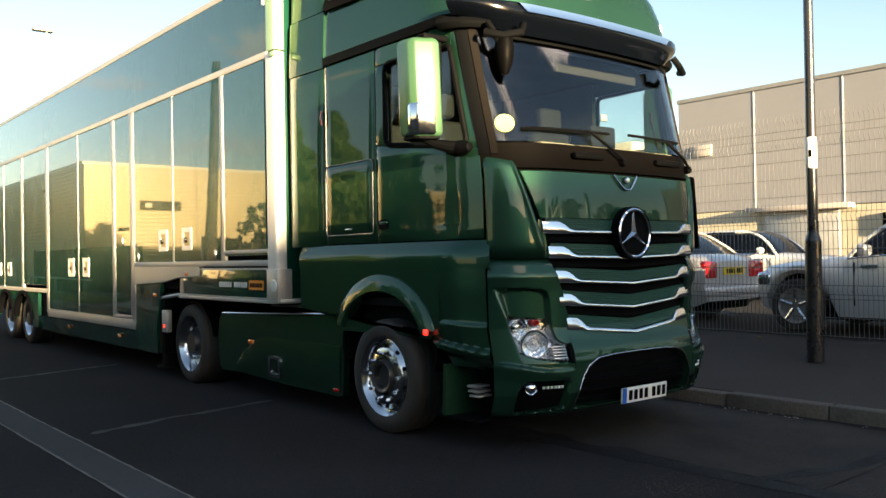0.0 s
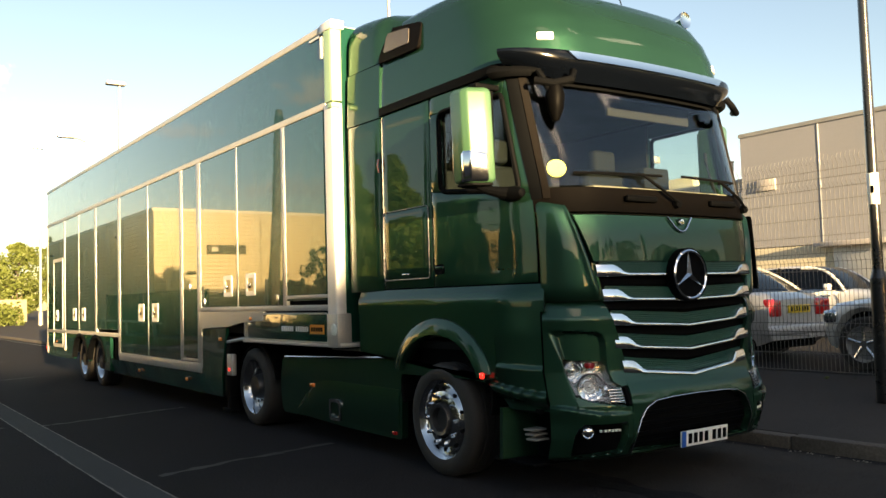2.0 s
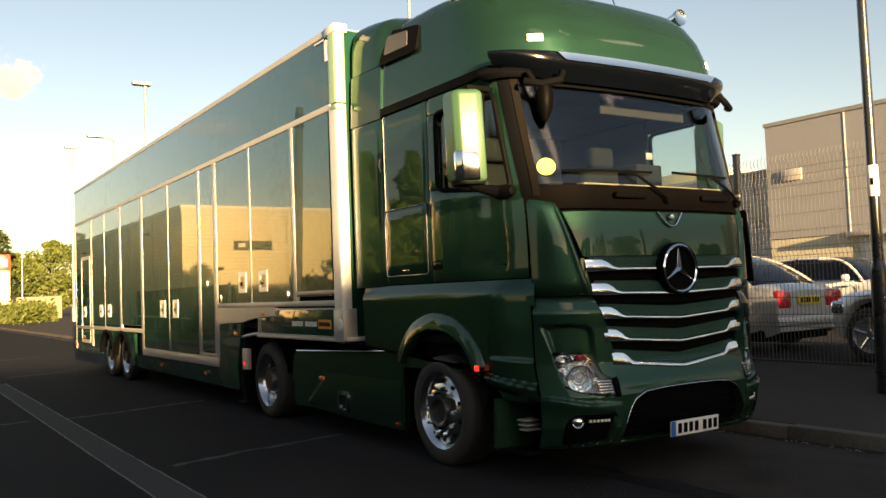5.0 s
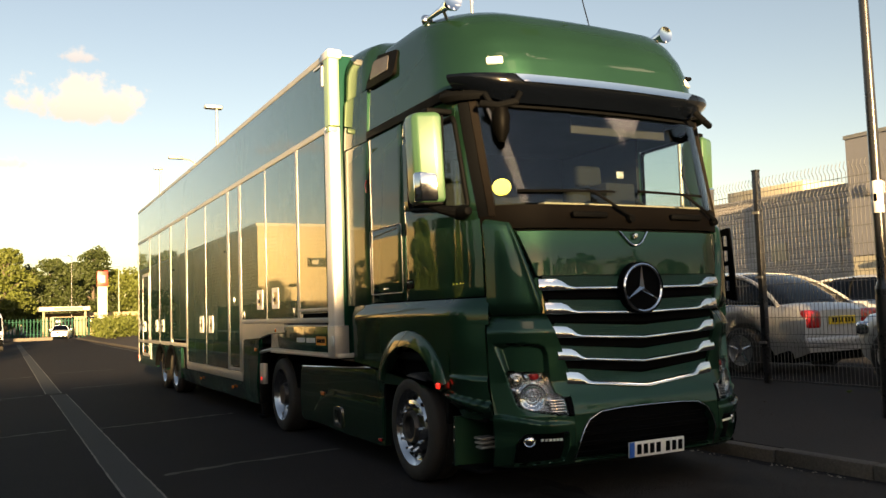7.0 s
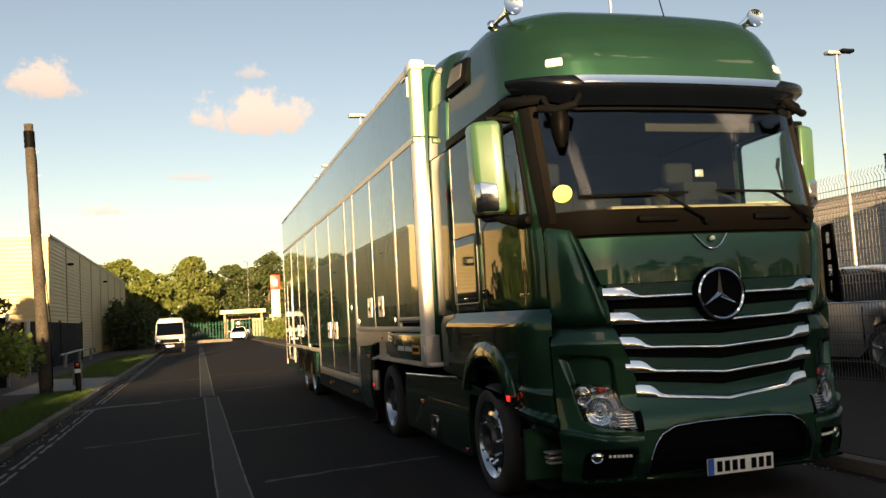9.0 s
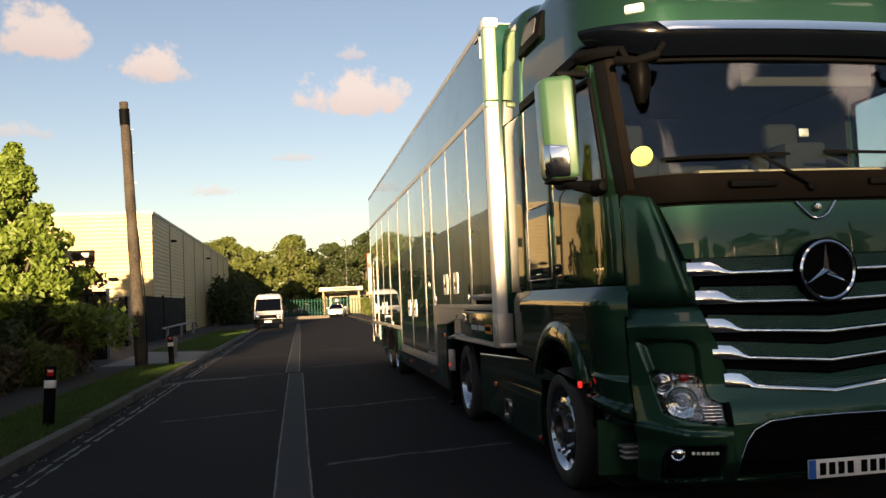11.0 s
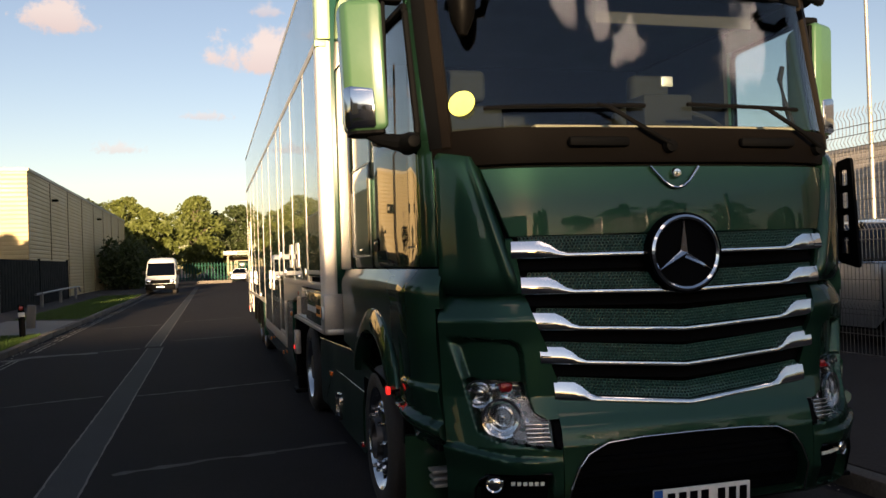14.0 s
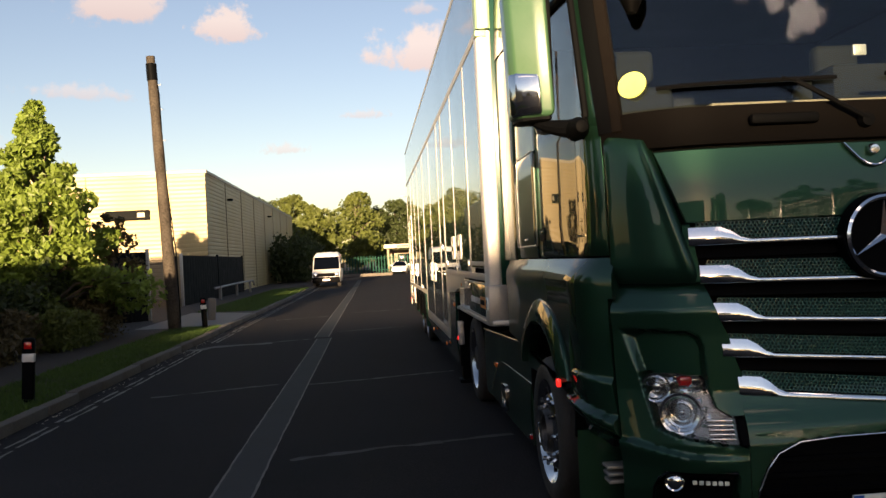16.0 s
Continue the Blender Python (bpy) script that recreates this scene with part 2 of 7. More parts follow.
def sheet(grid, thick=0.0, away=None):
    """A surface through rows of points; thick: a second skin set off along the normals (or along away)."""
    bm = bmesh.new()
    rows = [[bm.verts.new(p) for p in row] for row in grid]
    for A, B in zip(rows, rows[1:]):
        for k in range(len(A) - 1):
            bm.faces.new((A[k], A[k + 1], B[k + 1], B[k]))
    bmesh.ops.recalc_face_normals(bm, faces=bm.faces)
    if thick:
        bm.normal_update()
        geom = bmesh.ops.solidify(bm, geom=bm.faces[:], thickness=thick) if away is None else None
        if away is not None:
            ext = bmesh.ops.extrude_face_region(bm, geom=bm.faces[:])
            bmesh.ops.translate(bm, vec=Vector(away) * thick, verts=[g for g in ext["geom"] if isinstance(g, bmesh.types.BMVert)])
    bmesh.ops.recalc_face_normals(bm, faces=bm.faces)
    return bm


def slab(outer, holes, place, depth):
    """A plate with holes: loops of (u, v), laid out by place(u, v, d), d from 0 to depth."""
    bm = bmesh.new()
    edges, loops = [], []
    for loop in (outer, *holes):
        vs = [bm.verts.new(place(u, v, 0.0)) for u, v in loop]
        edges += [bm.edges.new((vs[i], vs[(i + 1) % len(vs)])) for i in range(len(vs))]
        loops.append((loop, vs))
    bmesh.ops.triangle_fill(bm, use_beauty=True, use_dissolve=False, edges=edges)
    front = bm.faces[:]
    back = {}
    for loop, vs in loops:
        for (u, v), a in zip(loop, vs):
            back[a] = bm.verts.new(place(u, v, depth))
    for f in front:
        bm.faces.new([back[v] for v in reversed(f.verts)])
    for loop, vs in loops:
        for i in range(len(vs)):
            a, b = vs[i], vs[(i + 1) % len(vs)]
            bm.faces.new((a, b, back[b], back[a]))
    bmesh.ops.recalc_face_normals(bm, faces=bm.faces)
    return bm


def rounded(pts, r, seg=4):
    """A polygon with its corners rounded."""
    out, n = [], len(pts)
    for i in range(n):
        p, a, b = Vector(pts[i]), Vector(pts[i - 1]), Vector(pts[(i + 1) % n])
        d1, d2 = (a - p), (b - p)
        k = min(r, d1.length * 0.45, d2.length * 0.45)
        s, e = p + d1.normalized() * k, p + d2.normalized() * k
        for j in range(seg + 1):
            t = j / seg
            q = s * (1 - t) ** 2 + p * 2 * t * (1 - t) + e * t * t
            out.append((q.x, q.y))
    return out


def rect(u0, u1, v0, v1, r=0.0):
    p = [(u0, v0), (u1, v0), (u1, v1), (u0, v1)]
    return rounded(p, r) if r else p


def merge(*bms):
    out = bmesh.new()
    for b in bms:
        me = bpy.data.meshes.new("tmp")
        b.to_mesh(me)
        out.from_mesh(me)
        bpy.data.meshes.remove(me)
        b.free()
    return out


def moved(bm, m):
    bmesh.ops.transform(bm, matrix=m, verts=bm.verts)
    if m.determinant() < 0:
        bmesh.ops.reverse_faces(bm, faces=bm.faces)
    return bm


def part(name, bm, material, parent=None, label="", flat=False, angle=34):
    """One mesh object from a bmesh, under a thing or a part."""
    me = bpy.data.meshes.new(name)
    bm.to_mesh(me)
    bm.free()
    me.materials.append(material)
    if not flat:
        me.polygons.foreach_set("use_smooth", [True] * len(me.polygons))
        me.set_sharp_from_angle(angle=radians(angle))
    ob = new(name, me)
    if parent:
        ob.parent = parent
    return tagged(ob, label) if label else ob


def raw(name, verts, faces, material, parent=None, smooth=False):
    me = bpy.data.meshes.new(name)
    me.from_pydata([tuple(v) for v in verts], [], faces)
    me.materials.append(material)
    if smooth:
        me.polygons.foreach_set("use_smooth", [True] * len(me.polygons))
    ob = new(name, me)
    if parent:
        ob.parent = parent
    return ob


def share(name, data, parent, m):
    """Another object on a mesh that is there already."""
    ob = new(name, data)
    ob.parent = parent
    ob.matrix_basis = m
    return ob


def thing(name, label, category, group="", kind=""):
    return tagged(new(name), label, category, group, kind)

# ---------------------------------------------------------------- ground, road, kerbs
def flat(name, pts, z, material, kind="structure", label="", category=""):
    bm = bmesh.new()
    bm.faces.new([bm.verts.new((x, y, z)) for x, y in pts])
    bmesh.ops.recalc_face_normals(bm, faces=bm.faces)
    ob = part(name, bm, material, flat=True)
    return tagged(ob, label, category, kind=kind)


KL, KR = -4.45, 2.95            # kerb faces
RISE = 0.105                    # cross slope of the right-hand pavement


def land(x, y):
    if x < KL - 0.15:
        return 0.06 + min(0.05, (KL - x) * 0.02)
    if x > KR + 0.12:
        return 0.10 + min((x - KR) * RISE, 0.27)
    return -0.06


def ground_sheet():
    xs = sorted({-2500, -900, -300, -120, -60, -30, -15, -9, -7, -5.6, -4.61, -4.6, -4.5, 2.99, 3.0, 3.08, 3.5, 4, 4.5, 5, 5.55, 7, 10, 20, 40, 90, 300, 900, 2500})
    ys = sorted({-2500, -900, -300, -100, -40, -10, 0, 10, 20, 40, 62, 64, 70, 79, 80, 90, 120, 200, 400, 900, 2500})
    grid = [[(x, y, land(x, y) if y < (79.5 if x > 0 else 63) else -0.06) for x in xs] for y in ys]
    ob = part("ground", sheet(grid), PAVING, flat=True)
    return tagged(ob, "dark worn tarmac ground sloping up from the kerb", "ground", kind="structure")


ground_sheet()
tagged(part("road", bx((KL - 0.02, -160, -0.3), (KR + 0.02, 170, 0.0)), ASPHALT, flat=True), "dark worn asphalt road with a central repair strip", "road", kind="structure")
tagged(part("road", bx((-140, 66, -0.3), (KR, 76, -0.004)), ASPHALT, flat=True), "asphalt side road crossing at the far junction", "road", kind="structure")


def strip(name, pts, w, z, material, label, category, wobble=0.03, step=0.5):
    """A ribbon along the road with uneven edges."""
    rnd = random.Random(len(pts) * 7 + int(abs(pts[0][1]) * 10))
    verts, faces = [], []
    for (x0, y0), (x1, y1) in zip(pts, pts[1:]):
        n = max(2, int(math.hypot(x1 - x0, y1 - y0) / step))
        nx, ny = (y1 - y0), -(x1 - x0)
        ln = math.hypot(nx, ny)
        for k in range(n + 1):
            t = k / n
            a, b = w / 2 + rnd.uniform(-wobble, wobble), w / 2 + rnd.uniform(-wobble, wobble)
            x, y = x0 + (x1 - x0) * t, y0 + (y1 - y0) * t
            verts += [(x + nx / ln * a, y + ny / ln * a, z), (x - nx / ln * b, y - ny / ln * b, z)]
    for k in range(len(verts) // 2 - 1):
        faces.append((2 * k, 2 * k + 2, 2 * k + 3, 2 * k + 1))
    return tagged(raw(name, verts, faces, material), label, category, kind="structure")


strip("road_patch", [(-1.86, -2.0), (-1.9, 4.0), (-1.92, 13.4)], 0.29, 0.005, PATCH, "lighter tarmac repair strip along the road", "road patch", 0.008, 0.3)
strip("road_patch", [(-1.99, 13.7), (-1.95, 40.0), (-1.94, 64.0)], 0.29, 0.005, PATCH, "lighter tarmac repair strip along the road", "road patch", 0.008, 0.3)
for dx in (-0.14, 0.14):
    strip("road_patch", [(-1.86 + dx, -2.0), (-1.9 + dx, 4.0), (-1.92 + dx, 13.4)], 0.016, 0.0065, LINE, "pale worn edge of the repair strip", "road patch", 0.005, 0.12)
    strip("road_patch", [(-1.99 + dx, 13.7), (-1.95 + dx, 40.0)], 0.016, 0.0065, LINE, "pale worn edge of the repair strip", "road patch", 0.005, 0.3)
strip("road_patch", [(-1.6, 3.0), (-0.9, 3.22), (-0.4, 3.28), (0.2, 3.42)], 0.08, 0.004, TAR, "faint lighter repair line across the road", "road patch", 0.03, 0.09)
for y0, x0, x1 in ((6.9, -3.6, -2.15), (7.2, -1.75, 0.1), (13.1, -3.8, -2.2), (15.0, -1.7, -0.2), (20.0, -3.6, -2.2), (21.5, -1.6, 0.0)):
    strip("road_patch", [(x0, y0 - 0.15), (x0 + (x1 - x0) * 0.4, y0 + 0.0), (x0 + (x1 - x0) * 0.62, y0 + 0.14), (x1, y0 + 0.33)], 0.075, 0.004, TAR, "faint lighter repair line across the road", "road patch", 0.035, 0.09)
strip("road_patch", [(-4.35, 12.4), (-3.9, 12.9), (-2.9, 13.0)], 0.3, 0.003, mat("old_tar", (0.022, 0.022, 0.023), 0.7, vary=0.3), "dark tar smear beside the kerb", "road patch", 0.08, 0.2)
rnd = random.Random(5)
for k in range(46):                       # worn line along the left kerb
    y = -3 + k * 1.2
    if rnd.random() < 0.93:
        for dx in (0.0, 0.10):
            strip("road_line", [(-4.2 + dx, y), (-4.2 + dx, y + rnd.uniform(0.9, 1.2))], 0.032, 0.004, LINE, "worn pale line along the kerb", "road marking", 0.014, 0.15)
for k in range(16):
    strip("road_line", [(2.62, 20 + k * 2.6), (2.62, 22.4 + k * 2.6)], 0.07, 0.004, LINE, "worn pale line along the kerb", "road marking", 0.01, 0.4)

tagged(part("pavement", sheet([[(x, y, 0.072 + (0.012 if x < -6 else 0)) for y in (-30, 0, 14.7)] for x in (-6.9, -5.75)]), PAVING, flat=True), "narrow tarmac footway behind the grass verge", "pavement", kind="structure")
tagged(part("driveway", sheet([[(-9.5, 18.4, 0.105), (-9.5, 25.2, 0.105)], [(-6.4, 17.4, 0.105), (-6.4, 24.0, 0.105)], [(-4.62, 17.3, 0.1), (-4.62, 22.6, 0.1)]]), CONCRETE, flat=True), "pale concrete drive crossing the verge", "driveway", kind="structure")
flat("car_park", [(5.7, -25), (30, -25), (30, 45), (5.7, 45)], 0.378, ASPHALT, label="dark tarmac car park behind the fence", category="car park")


def verge(name, x0, x1, y0, y1, n, seed, h=0.07):
    """Soil strip with grass blades."""
    tagged(part("verge", sheet([[(x, y, 0.08 + 0.02 * math.sin(y * 2.1 + x * 3)) for y in np.linspace(y0, y1, 24)] for x in np.linspace(x0, x1, 4)]), SOIL, flat=True), "grassy verge soil beside the kerb", "verge", kind="structure")
    rg = np.random.default_rng(seed)
    p = np.c_[rg.uniform(x0, x1, n), rg.uniform(y0, y1, n), np.full(n, 0.07)]
    a, hh, w = rg.uniform(0, math.tau, n), h * rg.uniform(0.4, 1.3, n), rg.uniform(0.006, 0.014, n)
    lean = rg.normal(0, 0.03, (n, 2))
    v = np.zeros((n, 3, 3))
    v[:, 0] = p + np.c_[np.cos(a) * w, np.sin(a) * w, np.zeros(n)]
    v[:, 1] = p - np.c_[np.cos(a) * w, np.sin(a) * w, np.zeros(n)]
    v[:, 2] = p + np.c_[lean, hh]
    f = np.arange(3 * n).reshape(n, 3)
    return tagged(raw(name, v.reshape(-1, 3), f.tolist(), GRASS), "short uneven green grass on the verge", "grass", kind="stuff")


verge("grass", -5.75, KL - 0.15, -6, 17.4, 46000, 1)
verge("grass", -6.6, KL - 0.15, 24, 46, 20000, 2, 0.1)
verge("grass", 5.1, 5.7, -4, 14, 9000, 3, 0.09)


def kerbs(name, x0, x1, top, y0, y1, label):
    """Kerb stones laid end to end."""
    root = thing(name, label, "kerb", kind="structure")
    bm = bx((x0, 0.004, -0.2), (x1, 0.906, top), 0.018, 2)
    first = part("kerb_stone", bm, KERB, root)
    first.matrix_basis = Matrix.Translation((0, y0, 0))
    k, rn = 1, random.Random(3)
    while y0 + k * 0.915 < y1:
        share("kerb_stone", first.data, root, pose(rn.uniform(-0.008, 0.008), y0 + k * 0.915, rn.uniform(-0.008, 0.006), 0, 0, rn.uniform(-0.25, 0.25)))
        k += 1
    return root


kerbs("kerb", KL - 0.15, KL, 0.115, -6, 62, "weathered grey concrete kerb along the verge")
kerbs("kerb", KR, KR + 0.14, 0.115, -8, 79, "weathered grey concrete kerb beside the lorry")

# worn places: bare chippings, dark joints, litter in the gutter
CHIP = mat("bare_chippings", (0.045, 0.036, 0.029), 0.85, vary=0.5, scale=30, fine=90, spec=0.2)
OLDTAR = mat("fresh_tar_joint", (0.010, 0.010, 0.0105), 0.75, vary=0.3, spec=0.2)
strip("road_patch", [(1.93, -7.0), (1.93, -1.6), (1.9, 1.2)], 1.85, 0.0015, mat("worn_asphalt", (0.036, 0.031, 0.027), 0.88, vary=0.75, scale=2.2, fine=55, bump=0.8, spec=0.15), "worn brownish asphalt beside the kerb", "road patch", 0.06, 0.2)
strip("road_patch", [(0.80, 0.6), (0.86, -0.6), (0.92, -3.0)], 0.16, 0.003, OLDTAR, "dark tar joint along the road", "road patch", 0.02, 0.2)
strip("road_patch", [(0.92, -1.25), (1.7, -1.5), (2.85, -1.45)], 0.10, 0.0035, OLDTAR, "dark tar joint across the road", "road patch", 0.02, 0.2)


def stones(name, spots, size, material, label, seed, z=0.0):
    """Small angular stones lying in uneven patches: centre, half extents, count."""
    rg = np.random.default_rng(seed)
    verts, faces = [], []
    for cx, cy, rx, ry, n in spots:
        for _ in range(n):
            x, y = cx + rg.normal(0, rx * 0.5), cy + rg.normal(0, ry * 0.5)
            r, a = size * rg.uniform(0.4, 1.3), rg.uniform(0, math.tau)
            b = len(verts)
            zz = z(x) if callable(z) else z
            for q in range(4):
                verts.append((x + r * math.cos(a + q * 1.57) * rg.uniform(0.7, 1.2), y + r * math.sin(a + q * 1.57) * rg.uniform(0.7, 1.2), zz - 0.001))
            verts.append((x + rg.normal(0, r * 0.2), y + rg.normal(0, r * 0.2), zz + r * 0.55))
            faces += [(b, b + 1, b + 4), (b + 1, b + 2, b + 4), (b + 2, b + 3, b + 4), (b + 3, b, b + 4)]
    return tagged(raw(name, verts, faces, material), label, "chippings", kind="stuff")


stones("chippings", [(1.75, -0.05, 0.22, 0.45, 700), (1.70, -0.75, 0.2, 0.45, 700), (0.45, -1.1, 0.3, 0.5, 500), (2.35, -0.7, 0.15, 0.5, 260), (-3.4, -0.6, 0.5, 0.9, 500), (-2.9, 2.0, 0.5, 1.2, 300)], 0.0085, CHIP, "patches of bare brown chippings in the worn asphalt", 61, 0.0)
stones("aggregate", [(x, y, 0.55, 0.6, 420) for x in np.arange(-3.9, 2.9, 0.75) for y in np.arange(-2.6, 3.0, 0.8)], 0.0058, mat("worn_aggregate", (0.040, 0.035, 0.031), 0.85, vary=0.6, scale=40, fine=120, spec=0.2), "small stones showing through the worn asphalt", 64, -0.001)
stones("litter", [(2.86, y, 0.06, 0.7, 26) for y in np.arange(-3, 14, 1.4)] + [(-4.36, y, 0.06, 0.8, 22) for y in np.arange(2, 30, 2.0)], 0.016, mat("pale_grit", (0.22, 0.20, 0.17), 0.8, vary=0.4), "pale grit and crumbs lying along the gutters", 62, 0.0)
stones("leaf_litter", [(4.2, y, 0.8, 1.2, 14) for y in np.arange(-4, 12, 2.0)], 0.016, mat("dry_leaf_litter", (0.07, 0.05, 0.028), 0.8, vary=0.4), "scattered dry leaves and grit on the pavement", 63, lambda x: 0.112 + (x - 2.95) * 0.105)

# ---------------------------------------------------------------- lorry tractor
XC, HALF, YSIDE, YREAR = 1.38, 1.25, 0.677, 2.66


def lerp_table(table, z):
    return float(np.interp(z, [a for a, _ in table], [b for _, b in table]))


FRONT = [(0.18, 0.10), (0.26, 0.02), (0.40, -0.05), (0.62, -0.055), (0.72, -0.02), (0.85, 0.02), (1.60, 0.03), (1.72, 0.033), (1.84, 0.042), (1.95, 0.060), (2.14, 0.088), (2.98, 0.34), (3.1, 0.36)]


def plan(t):
    """Signed path round the cab: 0 the middle of the front, 1 where the corner begins, 2 the side, 3 the rear."""
    a = abs(t)
    if a <= 1:
        return 0.7 * a, 0.03 * a * a, 0.0
    if a <= 2:
        th = (a - 1) * math.pi / 2
        return 0.7 + 0.55 * math.sin(th), 0.03 + 0.0473 * math.sin(th) + 0.6 * (1 - math.cos(th)), th
    return HALF, YSIDE + (a - 2) * (YREAR - YSIDE), math.pi / 2


def ease(a, b, v):
    q = max(0.0, min(1.0, (v - a) / (b - a)))
    return q * q * (3 - 2 * q)


def S(t, z, out=0.0):
    """A point of the cab's skin. The doors draw in a little towards the front."""
    s, y, th = plan(t)
    if abs(t) > 1.6:
        s -= 0.0625 * max(0.0, 1.5 - max(y, YSIDE)) ** 2 * ease(1.58, 2.0, abs(t)) * ease(1.40, 1.52, z) * (1 - ease(2.9, 3.06, z))
    sg = -1 if t < 0 else 1
    y += lerp_table(FRONT, z) * math.cos(th)
    return Vector((XC + sg * (s + out * math.sin(th)), y - out * math.cos(th), z))


def tx(x):
    s = abs(x - XC)
    a = s / 0.7 if s <= 0.7 else 1 + math.asin(min(1, (s - 0.7) / 0.55)) / (math.pi / 2)
    return -a if x < XC else a


def ty(y):
    if y >= YSIDE:
        return 2 + (y - YSIDE) / (YREAR - YSIDE)
    lo, hi = 1.0, 2.0
    for _ in range(30):
        m = (lo + hi) / 2
        lo, hi = (m, hi) if plan(m)[1] < y else (lo, m)
    return lo


def patch(c, nu=10, nv=6, out=0.0, thick=0.02, bulge=0.0, crown=0.006):
    """A panel on the cab's skin between four corners (t, z): lower left, lower right, upper right, upper left. Its edges roll in."""
    (a, b, d, e) = c
    of = out if callable(out) else (lambda u, v: out)
    rows_o, rows_i = [], []
    ul = [0.0, 0.12 / nu] + [i / nu for i in range(1, nu)] + [1 - 0.12 / nu, 1.0]
    vl = [0.0, 0.12 / nv] + [j / nv for j in range(1, nv)] + [1 - 0.12 / nv, 1.0]
    for v in vl:
        ro, ri = [], []
        for u in ul:
            t = (1 - v) * ((1 - u) * a[0] + u * b[0]) + v * ((1 - u) * e[0] + u * d[0])
            z = (1 - v) * ((1 - u) * a[1] + u * b[1]) + v * ((1 - u) * e[1] + u * d[1])
            edge = crown if (u in (0.0, 1.0) or v in (0.0, 1.0)) else 0.0
            o = of(u, v) + bulge * 16 * u * (1 - u) * v * (1 - v) - edge
            ro.append(S(t, z, o))
            ri.append(S(t, z, of(u, v) - thick))
        rows_o.append(ro)
        rows_i.append(ri)
    return shell(rows_o, rows_i)


def shell(ro, ri):
    bm = bmesh.new()
    A = [[bm.verts.new(p) for p in r] for r in ro]
    B = [[bm.verts.new(p) for p in r] for r in ri]
    nv, nu = len(A) - 1, len(A[0]) - 1
    for j in range(nv):
        for i in range(nu):
            bm.faces.new((A[j][i], A[j][i + 1], A[j + 1][i + 1], A[j + 1][i]))
            bm.faces.new((B[j][i], B[j + 1][i], B[j + 1][i + 1], B[j][i + 1]))
    for i in range(nu):
        bm.faces.new((A[0][i], B[0][i], B[0][i + 1], A[0][i + 1]))
        bm.faces.new((A[nv][i], A[nv][i + 1], B[nv][i + 1], B[nv][i]))
    for j in range(nv):
        bm.faces.new((A[j][0], A[j + 1][0], B[j + 1][0], B[j][0]))
        bm.faces.new((A[j][nu], B[j][nu], B[j + 1][nu], A[j + 1][nu]))
    bmesh.ops.recalc_face_normals(bm, faces=bm.faces)
    return bm


def span(x0, x1, z0, z1, x0t=None, x1t=None):
    """Corners of a front panel by x and z."""
    return ((tx(x0), z0), (tx(x1), z0), (tx(x1 if x1t is None else x1t), z1), (tx(x0 if x0t is None else x0t), z1))


MIRROR = Matrix.Translation((2 * XC, 0, 0)) @ Matrix.Diagonal((-1, 1, 1, 1))
tractor = thing("lorry_tractor", "dark green high-roof lorry tractor unit with chrome grille", "lorry")
T = lambda name, bm, m, label="", parent=None, **k: part(name, bm, m, parent or tractor, label, **k)   # noqa: E731


def both(name, make, m, label="", parent=None, **k):
    """A part and its mirror image on the other side."""
    a = T(name, make(), m, label, parent, **k)
    b = T(name, moved(make(), MIRROR), m, label, parent, **k)
    return a, b


# body behind the skin, near-black as shade in the gaps, with the window openings left free
def liner(z0, z1, t0, t1, nz=4, nt=40, off=-0.035):
    return shell([[S(t0 + (t1 - t0) * i / nt, z0 + (z1 - z0) * j / nz, off) for i in range(nt + 1)] for j in range(nz + 1)],
                 [[S(t0 + (t1 - t0) * i / nt, z0 + (z1 - z0) * j / nz, off - 0.03) for i in range(nt + 1)] for j in range(nz + 1)])


T("body_liner", merge(liner(1.33, 2.08, -3, 3), liner(0.66, 1.33, -3, 3, off=-0.13), liner(2.98, 3.06, -3, 3)), VOID, "inner shell of the cab, blackened as shade in the gaps")
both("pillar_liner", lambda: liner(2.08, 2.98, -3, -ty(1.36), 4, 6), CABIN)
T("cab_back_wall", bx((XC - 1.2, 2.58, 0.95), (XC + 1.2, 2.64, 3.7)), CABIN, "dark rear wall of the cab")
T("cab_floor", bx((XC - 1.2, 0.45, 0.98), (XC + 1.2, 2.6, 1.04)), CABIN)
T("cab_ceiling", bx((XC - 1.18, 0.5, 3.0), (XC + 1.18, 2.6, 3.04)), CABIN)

# bonnet and corner panels
T("bonnet", patch(span(0.515, 2.245, 1.605, 1.94, 0.405, 2.355), 36, 8, 0.0, 0.03), GREEN, "green bonnet panel")
both("corner_panel", lambda: patch(((-ty(0.32), 1.335), (tx(0.583), 1.335), (tx(0.39), 2.0), (-ty(0.32), 2.045)), 34, 16, lambda u, v: 0.008 + 0.026 * math.sin(math.pi * u) ** 0.8 + 0.014 * math.exp(-((u - 0.88) / 0.06) ** 2) - 0.030 * max(0.0, (u - 0.9) / 0.1) ** 2 - 0.03 * max(0.0, (0.12 - v) / 0.12) ** 2 - 0.02 * max(0.0, (v - 0.93) / 0.07) ** 2, 0.05, crown=0.003), GREEN, "rounded green corner panel with a raised blade", angle=60)
T("cowl", patch(((-ty(0.335), 1.955), (ty(0.335), 1.955), (ty(0.345), 2.135), (-ty(0.345), 2.135)), 48, 6, 0.004, 0.04), BROWNBLACK, "dull brown-black cowl under the windscreen")
